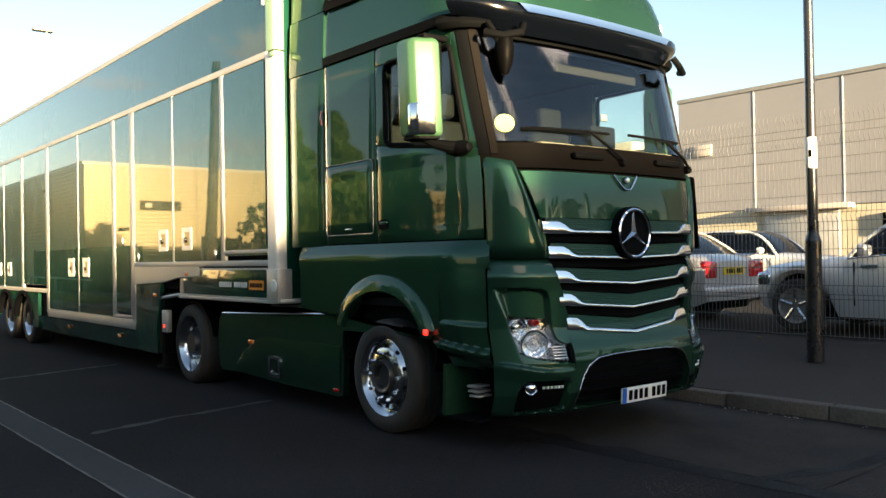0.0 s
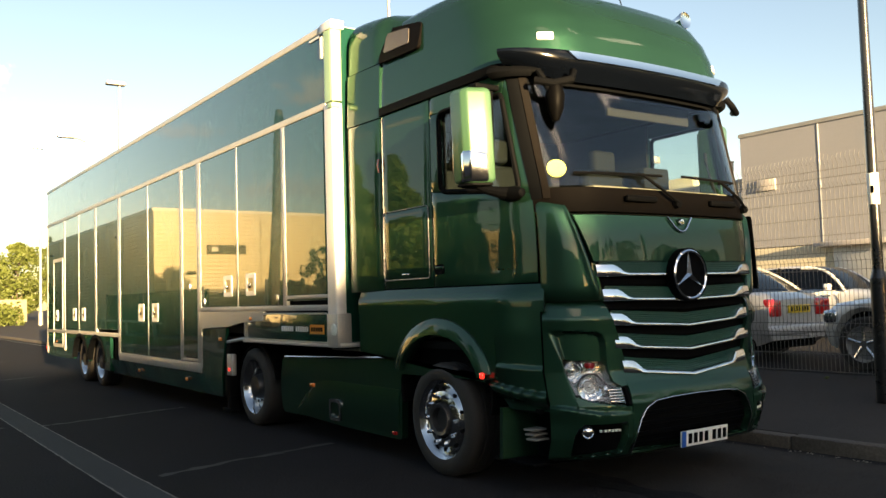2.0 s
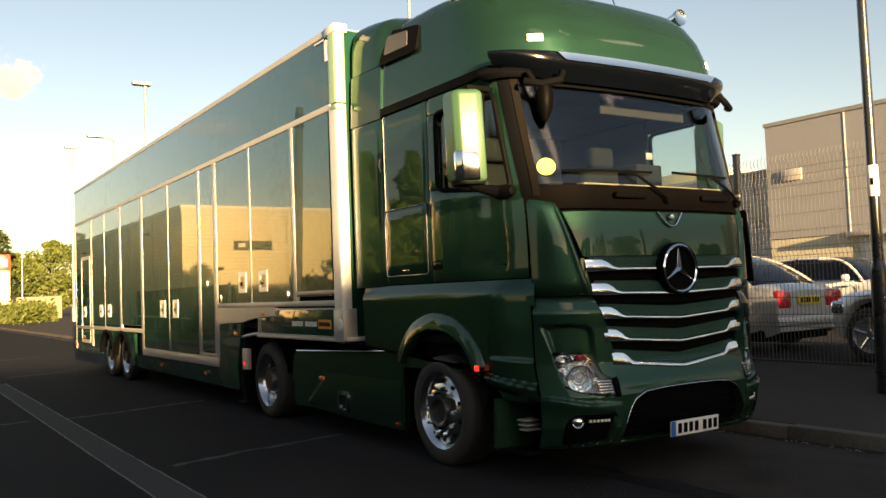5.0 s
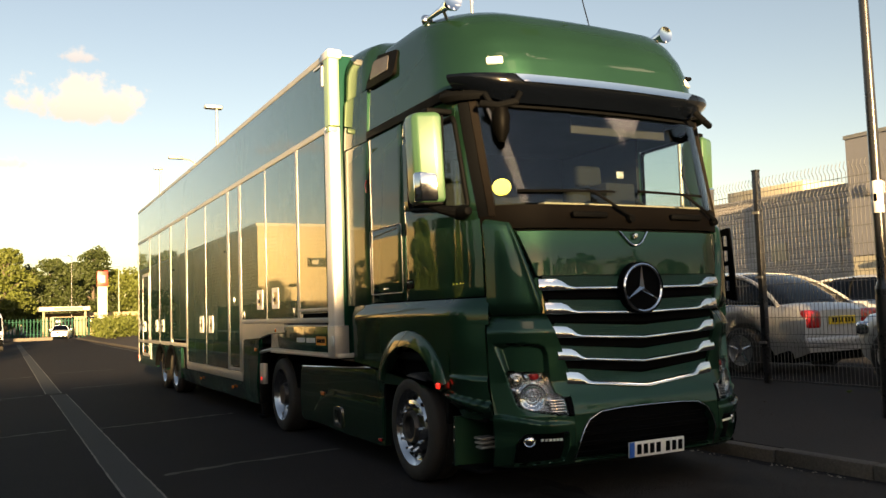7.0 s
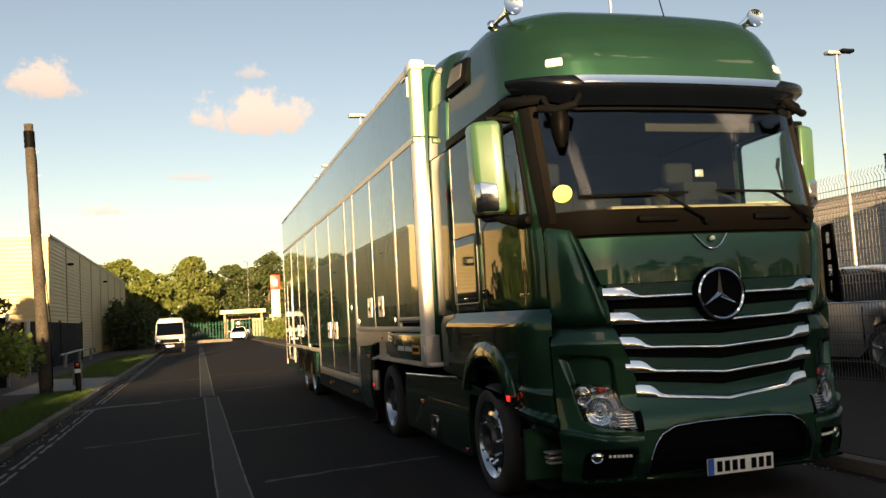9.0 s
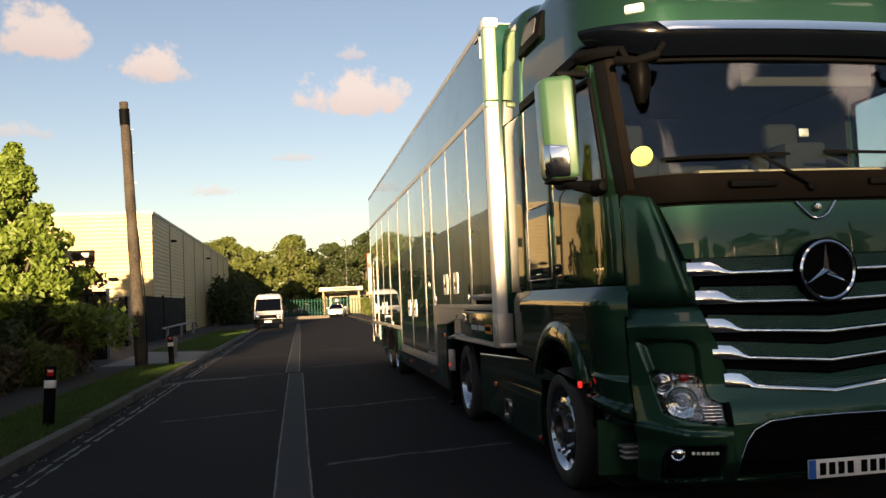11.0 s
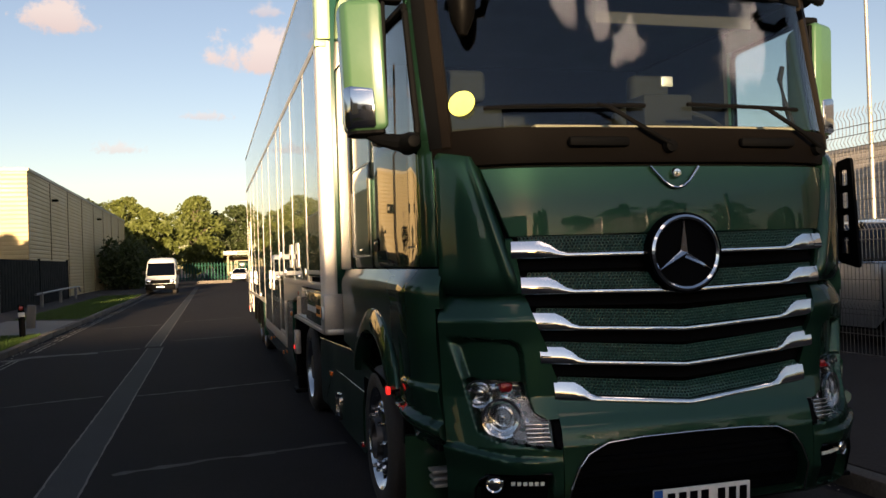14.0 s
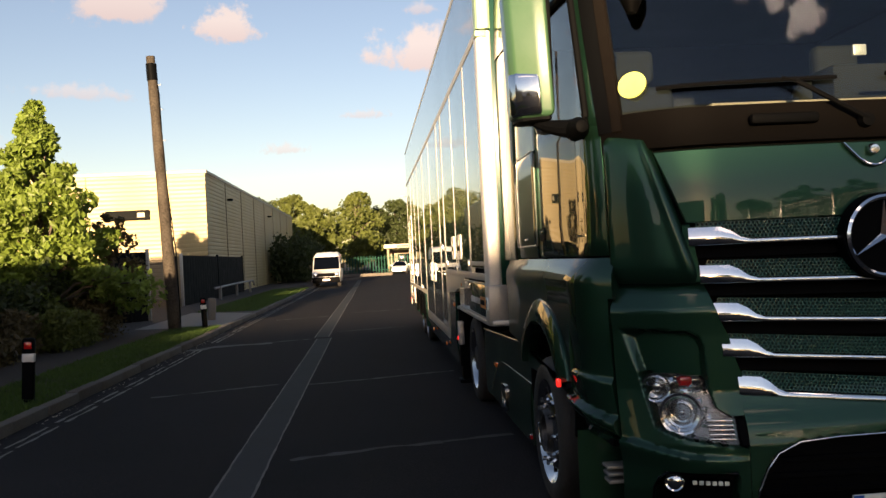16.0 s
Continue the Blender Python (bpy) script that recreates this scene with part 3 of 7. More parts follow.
for x in (0.98, 1.93):
    T("cowl_handle", moved(bx((-0.16, -0.022, -0.022), (0.16, 0.022, 0.026), 0.016), Matrix.Translation(S(tx(x), 2.055, 0.03))), BLACK)

# windscreen and pillars
screen = T("windscreen", patch(span(0.25, 2.51, 2.145, 2.975, 0.215, 2.545), 44, 14, -0.002, 0.006, crown=0), GLASS, "clear curved windscreen")
both("windscreen_pillar", lambda: patch(((-ty(0.345), 2.05), (tx(0.268), 2.05), (tx(0.240), 2.99), (-ty(0.455), 2.99)), 6, 14, 0.006, 0.04), BLACK, "black pillar beside the windscreen")
# the pillar's sunlit edge, put in as a browner strip
both("pillar_trim", lambda: patch(((tx(0.269), 2.05), (tx(0.304), 2.05), (tx(0.288), 2.99), (tx(0.241), 2.99)), 4, 14, 0.014, 0.03), mat("pillar_sunlit_brown", (0.0048, 0.0037, 0.0030), 0.6, spec=0.06, vary=0.2), "pillar edge strip beside the windscreen, sunlit brown in its colour")
T("windscreen_header", patch(span(0.23, 2.53, 2.90, 2.99), 30, 2, 0.006, 0.04), BLACK)
T("sticker", moved(lathe([(0.0, 0.0), (0.068, 0.0), (0.068, 0.004), (0.0, 0.004)], (0, 0, 0), "y", 28), Matrix.Translation(S(tx(0.36), 2.27, 0.012)) @ Euler((radians(-18), 0, radians(-36))).to_matrix().to_4x4()), YELLOW, "round pale yellow sticker on the windscreen")

# sun visor and roof
VT = np.linspace(-1.74, 1.74, 61)


def visor(inner):
    """The peak: a deep lip over the screen that thins into a short blade at each end."""
    grid = []
    for v in np.linspace(0, 1, 9):
        row = []
        for t in VT:
            e = ease(1.12, 1.72, abs(t))
            lo, hi = 2.925 + 0.125 * e, 3.135 + 0.015 * e
            lip = (0.05 + 0.105 * math.sin(v * 1.9)) * (1 - 0.25 * e)
            row.append(S(t, lo + (hi - lo) * v if not inner else lo + 0.02 + (hi - lo - 0.05) * v, lip - 0.025 * inner))
        grid.append(row)
    return grid


T("sun_visor", shell(visor(0), visor(1)), BLACK_GLOSS, "black sun visor above the windscreen")
T("visor_trim", patch(((-1.10, 3.068), (1.10, 3.068), (1.17, 3.132), (-1.17, 3.132)), 34, 2, 0.165, 0.03), CHROME, "bright chrome strip on the sun visor")
both("visor_bracket", lambda: shell([[S(t, 2.955 + 0.075 * v, 0.055 + 0.03 * math.sin(math.pi * v)) for t in np.linspace(-1.95, -1.38, 12)] for v in np.linspace(0, 1, 5)],
                                    [[S(t, 2.955 + 0.075 * v, 0.0) for t in np.linspace(-1.95, -1.38, 12)] for v in np.linspace(0, 1, 5)]), BLACK, "black bracket under the end of the visor")
both("mirror_arm", lambda: tube([S(tx(0.55), 2.97, 0.17), S(tx(0.52), 2.90, 0.19), S(tx(0.42), 2.87, 0.17), S(tx(0.33), 2.90, 0.13)], 0.028, 10), BLACK)

ROOF = [(3.05, 0.23, 1.245), (3.15, 0.245, 1.24), (3.27, 0.27, 1.235), (3.42, 0.335, 1.222), (3.56, 0.44, 1.20), (3.66, 0.56, 1.175), (3.735, 0.74, 1.135), (3.782, 1.0, 1.07), (3.802, 1.32, 0.92), (3.808, 1.7, 0.6)]

ROOF = [(3.05 + (z - 3.05) * 1.09, dy, w) for z, dy, w in ROOF]

def roof_point(t, row, k=0.0):
    z, dy, w = row
    s, y, th = plan(max(-2, min(2, t)))
    if abs(t) > 2:
        y = y + (abs(t) - 2) * (2.30 - y - dy)
    sg = -1 if t < 0 else 1
    return Vector((XC + sg * (s * w / HALF - k), y + dy + k, z - k))


zz = np.linspace(0, len(ROOF) - 1, 28)
rows = [tuple(float(np.interp(q, range(len(ROOF)), [r[c] for r in ROOF])) for c in range(3)) for q in zz]
tt = np.linspace(-3, 3, 73)
T("roof_cap", shell([[roof_point(t, r) for t in tt] for r in rows], [[roof_point(t, r, 0.03) for t in tt] for r in rows]), GREEN, "rounded green high roof", angle=60)
T("roof_top", bx((XC - 0.9, 1.75, 3.74), (XC + 0.9, 2.55, 3.86), 0.02), GREEN)


def spoiler(k=0.0):
    """Rows across the roof from front to rear: upright sides, rounded shoulders and a top that climbs to the trailer's height."""
    grid = []
    for y in (1.35, 1.6, 1.85, 2.1, 2.24, 2.262, 2.40, 2.55, 2.68, 2.80):
        w = float(np.interp(y, [1.35, 2.0, 2.24, 2.262, 2.80], [1.08, 1.17, 1.215, 1.232, 1.245])) - k
        top = float(np.interp(y, [1.35, 1.85, 2.3, 2.6, 2.80], [3.64, 3.855, 3.975, 4.02, 4.03])) - k
        row = []
        for a in np.linspace(0, math.pi, 33):
            c, q = math.cos(a), math.sin(a)
            row.append(Vector((XC - math.copysign(abs(c) ** 0.16, c) * w + math.copysign(0.05, c) * q * (abs(c) > 0.01), y, 3.485 + (top - 3.485) * q ** 0.34)))
        grid.append(row)
    return grid


T("roof_spoiler", shell(spoiler(), spoiler(0.03)), GREEN, "green spoiler climbing from the roof to the trailer", angle=50)
both("roof_vent", lambda: slab(rounded([(1.62, 3.45), (2.26, 3.47), (2.28, 3.80), (1.64, 3.69)], 0.05), [], lambda u, v, d: Vector((XC - 1.245 + 0.26 * (v - 3.42) - 0.02 + d, u, v)), 0.2), BROWNBLACK, "dark side vent on the roof")
both("roof_vent_panel", lambda: slab(rounded([(1.78, 3.535), (2.19, 3.55), (2.20, 3.735), (1.83, 3.69)], 0.03), [], lambda u, v, d: Vector((XC - 1.245 + 0.26 * (v - 3.42) - 0.028 + d, u, v)), 0.02), mat("vent_grey", (0.07, 0.062, 0.056), 0.5, vary=0.15))
both("roof_marker", lambda: moved(bx((-0.065, -0.02, -0.032), (0.065, 0.02, 0.032), 0.014), Matrix.Translation((0.42, 0.405, 3.26)) @ Euler((radians(-14), 0, radians(-33))).to_matrix().to_4x4()), WHITE_L, "white roof marker lamp")
both("gutter", lambda: shell([[S(-ty(y), 3.0 + 0.07 * v, 0.012) for y in np.linspace(0.40, 2.25, 24)] for v in np.linspace(0, 1, 3)],
                             [[S(-ty(y), 3.0 + 0.07 * v, -0.03) for y in np.linspace(0.40, 2.25, 24)] for v in np.linspace(0, 1, 3)]), BLACK, "black strip under the roof")

# doors with window, sleeper side, fairings


def side(corners, nu, nv, out=0.0, thick=0.03, crown=0.005):
    return patch(tuple((-ty(y), z) for y, z in corners), nu, nv, out, thick, crown=crown)


def door():
    low = side([(1.49, 1.475), (0.335, 1.475), (0.335, 2.10), (1.49, 2.228)], 22, 8)
    top = side([(1.49, 2.855), (0.562, 2.855), (0.47, 2.995), (1.49, 2.995)], 14, 3)
    back = side([(1.49, 2.230), (1.36, 2.214), (1.36, 2.853), (1.49, 2.853)], 3, 6)
    fore = side([(0.425, 2.112), (0.335, 2.102), (0.470, 2.99), (0.560, 2.853)], 5, 8)
    return merge(low, top, back, fore)


WINDOW = rounded([(1.355, 2.222), (0.430, 2.128), (0.558, 2.852), (1.355, 2.852)], 0.075, 6)


doors = both("door", door, GREEN)
both("window_seal", lambda: tube([S(-ty(y), z, 0.006) for y, z in WINDOW], 0.021, 8, True), BLACK, "rounded black window seal")
both("window_pane", lambda: side([(1.36, 2.218), (0.425, 2.118), (0.560, 2.855), (1.36, 2.855)], 14, 8, -0.012, 0.005, 0), GLASS, "clear side window")
both("sleeper_panel", lambda: side([(2.245, 1.475), (1.502, 1.475), (1.502, 2.99), (2.245, 2.99)], 8, 10), GREEN)
hatch = both("locker_hatch", lambda: side([(2.215, 1.555), (1.535, 1.555), (1.535, 2.13), (2.215, 2.13)], 8, 6, 0.012, 0.016), GREEN, "locker hatch in the sleeper side")
both("hatch_seam", lambda: tube([S(-ty(y), z, 0.0115) for y, z in rounded([(2.222, 1.548), (1.528, 1.548), (1.528, 2.137), (2.222, 2.137)], 0.04, 4)], 0.0045, 5, True), GALV, "thin bright edge round the locker hatch")
both("side_fairing", lambda: side([(2.80, 1.46), (2.258, 1.46), (2.258, 2.98), (2.80, 2.98)], 5, 10, lambda u, v: 0.004 + 0.022 * (1 - u)), GREEN)
both("upper_fairing", lambda: shell([[Vector((XC - 1.254 + 0.04 * (z - 3.0) - 0.04 * (y - 2.26), y, z)) for y in np.linspace(2.26, 2.80, 6)] for z in np.linspace(2.99, 3.475, 6)],
                                    [[Vector((XC - 1.22 + 0.04 * (z - 3.0), y, z)) for y in np.linspace(2.26, 2.80, 6)] for z in np.linspace(2.99, 3.475, 6)]), GREEN, "green side deflector behind the cab")
for ob, sg in zip(doors, (1, -1)):
    x = 0.127 if sg > 0 else 2 * XC - 0.127
    T("door_handle", slab(rounded([(1.335, 1.575), (1.465, 1.570), (1.475, 1.645), (1.345, 1.655)], 0.03), [], lambda u, v, d: Vector((x - 0.002 * sg + d * sg, u, v)), 0.02), BLACK, "black recessed door handle", ob)
    T("handle_bar", bx((x - 0.008, 1.345, 1.612), (x + 0.008, 1.455, 1.636), 0.006), GREEN, parent=ob)
    for k in (0, 1, 2.3, 3.3):
        T("door_badge", moved(bx((-0.003, -0.013, -0.006), (0.003, 0.013, 0.006)), Matrix.Translation(S(-sg * ty(0.557 + k * 0.045), 1.581, 0.001))), CHROME, "small plain chrome bar on the door", ob)
T("fuel_flap_latch", bx((0.112, 1.83, 1.585), (0.122, 1.93, 1.597), 0.003), CHROME, parent=hatch[0])
T("grab_strap", tube([(0.115, 2.27, 2.62), (0.105, 2.275, 2.56), (0.115, 2.27, 2.50)], 0.008, 6), RED_L, "small red marker at the cab edge")

# lower side, wheel arch, steps
both("side_ledge", lambda: shell([[S(-ty(y), z, o) for y in np.linspace(0.30, 2.65, 30)] for z, o in ((1.27, 0.036), (1.34, 0.038), (1.385, 0.034), (1.43, 0.012), (1.465, 0.0))],
                                 [[S(-ty(y), z, -0.03) for y in np.linspace(0.30, 2.65, 30)] for z in (1.27, 1.34, 1.385, 1.43, 1.465)]), GREEN, "moulded ledge along the lower cab side")
ARC = [(1.40 + 0.585 * math.cos(a), 0.70 + 0.44 * math.sin(a)) for a in np.linspace(radians(8), radians(172), 26)]


def lower_side():
    out = [(2.64, 0.93), (2.64, 1.27), (0.70, 1.27), (0.70, 0.80), (0.80, 0.78)] + [(y, z) for y, z in ARC]
    return slab(out, [], lambda u, v, d: Vector((XC - HALF - 0.034 + d, u, v)), 0.05)


both("lower_side_panel", lower_side, GREEN)
both("wheel_arch_trim", lambda: shell([[Vector((XC - HALF - o, 1.40 + (0.53 + 0.14 * w) * math.cos(a), 0.70 + (0.385 + 0.145 * w) * math.sin(a))) for a in np.linspace(radians(14), radians(166), 30)] for w, o in ((0, 0.05), (0.1, 0.075), (0.55, 0.07), (0.95, 0.045), (1, 0.03))],
                                      [[Vector((XC - HALF + 0.02, 1.40 + (0.53 + 0.14 * w) * math.cos(a), 0.70 + (0.385 + 0.145 * w) * math.sin(a))) for a in np.linspace(radians(14), radians(166), 30)] for w in (0, 0.1, 0.55, 0.95, 1)]), GREEN, "flared green wheel arch trim")
# the well's own shade is its colour
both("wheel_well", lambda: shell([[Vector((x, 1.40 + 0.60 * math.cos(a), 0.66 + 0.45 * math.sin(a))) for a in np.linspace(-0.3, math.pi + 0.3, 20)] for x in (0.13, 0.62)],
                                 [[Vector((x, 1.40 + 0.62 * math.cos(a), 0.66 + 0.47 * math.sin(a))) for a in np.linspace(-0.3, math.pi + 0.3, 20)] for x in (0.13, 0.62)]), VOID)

_ARC_T = [q * 0.01 for q in range(301)]
_ARC = [0.0]
for _a, _b in zip(_ARC_T, _ARC_T[1:]):
    _ARC.append(_ARC[-1] + math.dist(plan(_a)[:2], plan(_b)[:2]))


def arc(t):
    """Length along the cab's plan from the middle of the front."""
    return math.copysign(float(np.interp(abs(t), _ARC_T, _ARC)), t)


def outline(*pts):
    """A closed outline on the cab's front, given by x and z."""
    return [(arc(tx(x)), z) for x, z in pts]


def depth_in(poly, p, z):
    """Distance to an outline: negative inside."""
    best, inside = 9.0, False
    for (ax, az), (bx_, bz) in zip(poly, poly[1:] + poly[:1]):
        ux, uz = bx_ - ax, bz - az
        k = max(0.0, min(1.0, ((p - ax) * ux + (z - az) * uz) / (ux * ux + uz * uz)))
        best = min(best, math.hypot(p - ax - k * ux, z - az - k * uz))
        if (az > z) != (bz > z) and p < ax + (z - az) / (bz - az) * ux:
            inside = not inside
    return -best if inside else best


def moulding(t0, t1, z0, z1, nu, nz, off, thick=0.03):
    """A moulded panel on the cab's skin: its two ends and its two heights are functions, off its relief."""
    ro, ri = [], []
    for j in range(nz + 1):
        v = j / nz
        a, b = [], []
        for i in range(nu + 1):
            u = i / nu
            zm = z0(u) + (z1(u) - z0(u)) * v
            t = t0(zm) + (t1(zm) - t0(zm)) * u
            o = off(t, S(t, zm).x, zm)
            a.append(S(t, zm, o))
            b.append(S(t, zm, o - thick))
        ro.append(a)
        ri.append(b)
    return shell(ro, ri)


SEAM_T = -1.60                  # upright joint between the front corner and the steps


def cheek_relief(t, x, z):
    y = plan(t)[1]
    l1, l2 = 0.866 + 0.045 * (y - 0.2), 0.675 + 0.15 * (y - 0.2)
    o = 0.034 - 0.014 * ease(l1 - 0.004, l1 + 0.022, z) + 0.014 * ease(l1 + 0.02, 1.16, z)
    if z < l1 - 0.01:
        o -= 0.030 * (l1 - 0.01 - z) / (l1 - l2)
        if z < l2 + 0.022:
            o += 0.046 * ease(l2 + 0.022, l2 - 0.006, z)
    return o - 0.05 * ease(l2 - 0.03, l2 - 0.10, z)


def cheek():
    back = lambda z: -ty(float(np.interp(z, [0.58, 0.66, 0.76, 0.80, 0.83], [0.62, 0.68, 0.76, 0.80, 0.703])))   # noqa: E731
    return moulding(back, lambda z: SEAM_T - 0.012, lambda u: 0.585, lambda u: 1.27, 26, 60, cheek_relief, 0.05)


both("corner_cheek", cheek, GREEN, "moulded green cover over the cab steps", angle=50)
both("step_wall", lambda: shell([[Vector((0.10 + 0.34 * u, 0.655 - 0.05 * u - 0.02 * v, 0.235 + 0.36 * v)) for u in np.linspace(0, 1, 6)] for v in np.linspace(0, 1, 6)],
                                [[Vector((0.11 + 0.33 * u, 0.70 - 0.05 * u - 0.02 * v, 0.235 + 0.36 * v)) for u in np.linspace(0, 1, 6)] for v in np.linspace(0, 1, 6)]), GREEN, "green rear wall of the step well")
both("step_well", lambda: merge(bx((0.40, 0.30, 0.22), (0.44, 0.68, 0.66)), bx((0.20, 0.34, 0.57), (0.44, 0.66, 0.60))), BLACK)
for k in range(3):
    T("step_vent", bx((0.19, 0.40 + 0.012 * k, 0.375 + k * 0.032), (0.32, 0.50 + 0.012 * k, 0.391 + k * 0.032), 0.004), GALV)
both("step_tread", lambda: bx((0.14, 0.36, 0.21), (0.45, 0.80, 0.235), 0.008), BLACK)
both("side_marker", lambda: moved(bx((-0.012, -0.020, -0.022), (0.012, 0.020, 0.022), 0.008), Matrix.Translation((0.05, 0.80, 0.815))), RED_ON, "small lit red marker lamp")

# grille: five chrome bars over green mesh
TOPS, DIPS, XL = (1.588, 1.418, 1.250, 1.090, 0.922), (0.006, 0.022, 0.042, 0.056, 0.066), (0.523, 0.56, 0.592, 0.632, 0.692)
# backing blackened to stand for shade behind the bars
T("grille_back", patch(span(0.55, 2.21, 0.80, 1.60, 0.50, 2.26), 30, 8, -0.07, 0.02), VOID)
for k, (zt, dip, xl) in enumerate(zip(TOPS, DIPS, XL)):
    wid = XC - xl

    def line(u, off, o):
        """A point of the bar: u from -1 to 1, off above the bar's lower edge."""
        x = XC + u * wid
        return S(tx(x), zt - 0.087 - dip * (1 - abs(u)) + off, o)
    wing = 0.20
    us = np.linspace(-1, 1, 41)
    hgt = lambda u: 0.023 + 0.064 * max(0.0, min(1.0, (abs(u) - (1 - 0.27)) / 0.10))   # noqa: E731
    bar = shell([[line(u, hgt(u) * v, 0.036 - 0.26 * hgt(u) * v - 0.02 * max(0.0, (0.35 - v) / 0.35) ** 2 - (0.012 if v == 1.0 else 0.0)) for u in us] for v in (0.0, 0.06, 0.2, 0.5, 0.8, 0.94, 1.0)],
                [[line(u, hgt(u) * v, -0.05) for u in us] for v in (0.0, 0.06, 0.2, 0.5, 0.8, 0.94, 1.0)])
    barob = T("grille_bar", bar, CHROME, "polished chrome grille bar", angle=50)
    # perforated mesh above the bar
    verts, faces = [], []
    pitch, rad = 0.0185, 0.0072
    for r in range(5):
        for c in range(-int(wid / pitch), int(wid / pitch) + 1):
            x = (c + (0.5 if r % 2 else 0)) * pitch
            u = x / wid
            if abs(u) > 0.96:
                continue
            base = 0.036 + r * 0.0150
            if base < hgt(u) - 0.012:
                continue
            b = len(verts)
            for ring, (rr, oo) in enumerate(((pitch * 0.585, 0.0), (rad, 0.0), (rad, -0.02))):
                for q in range(6):
                    a = math.radians(60 * q + 30)
                    verts.append(line((x + rr * math.cos(a)) / wid, base + rr * math.sin(a), oo))
            for ring in (0, 6):
                for q in range(6):
                    faces.append((b + ring + q, b + ring + (q + 1) % 6, b + ring + 6 + (q + 1) % 6, b + ring + 6 + q))
    raw("grille_mesh", verts, faces, GREEN_MESH, tractor)
    T("grille_slot", shell([[line(u, -0.055 + 0.05 * v, -0.012 - 0.03 * v) for u in us] for v in (0, 1)], [[line(u, -0.055 + 0.05 * v, -0.05) for u in us] for v in (0, 1)]), VOID)
both("grille_surround", lambda: patch(((tx(0.485), 1.34), (tx(0.575), 1.335), (tx(0.53), 1.60), (tx(0.50), 1.60)), 3, 6, 0.004, 0.05), GREEN)
badge = T("badge", lathe([(0.0, -0.002), (0.180, -0.002), (0.196, -0.02), (0.196, 0.05), (0.0, 0.05)], (XC, -0.012, 1.505), "y", 48), BLACK, "round black badge with a chrome ring")
T("badge_ring", lathe([(0.163, -0.004), (0.165, -0.022), (0.175, -0.030), (0.186, -0.022), (0.188, -0.002)], (XC, -0.012, 1.505), "y", 48), CHROME, parent=badge)
for q in range(3):                        # three tapered spokes
    a = math.radians(90 + 120 * q)
    d, n = Vector((math.cos(a), 0, math.sin(a))), Vector((-math.sin(a), 0, math.cos(a)))
    c = Vector((XC, -0.018, 1.505))
    bm = bmesh.new()
    vs = [bm.verts.new(p) for p in (c + n * 0.024 - d * 0.014, c - n * 0.024 - d * 0.014, c + d * 0.165 - n * 0.003, c + d * 0.165 + n * 0.003, c - Vector((0, 0.028, 0)), c + d * 0.163 - Vector((0, 0.006, 0)))]
    for f in ((0, 4, 5, 3), (1, 2, 5, 4), (0, 1, 4), (2, 3, 5), (0, 3, 2, 1)):
        bm.faces.new([vs[i] for i in f])
    bmesh.ops.recalc_face_normals(bm, faces=bm.faces)
    T("badge_spoke", bm, CHROME, parent=badge, flat=True)
T("crest", tube([S(tx(XC + u), 1.935 + v, 0.012) for u, v in ((-0.135, 0.0), (-0.105, -0.035), (-0.07, -0.075), (-0.035, -0.10), (0.0, -0.108), (0.035, -0.10), (0.07, -0.075), (0.105, -0.035), (0.135, 0.0))], 0.0075, 8), CHROME, "chrome shield outline on the bonnet")
T("crest_stud", lathe([(0.0, -0.012), (0.02, -0.010), (0.026, 0.0), (0.026, 0.01)], (XC, 0.03, 1.90), "y", 20), CHROME)

# headlamps


def lamp_patch(out, thick, inset=0.0):
    i = inset
    return merge(patch(((tx(0.350 + i), 0.700 + i), (tx(0.475), 0.648 + i), (tx(0.545), 0.908 - i), (tx(0.316 + i), 0.928 - i)), 10, 6, out, thick, crown=0.0),
                 patch(((tx(0.477), 0.647 + i), (tx(0.662 - i), 0.622 + i), (tx(0.664 - i), 0.735 - i), (tx(0.547), 0.906 - i)), 6, 6, out, thick, crown=0.0))


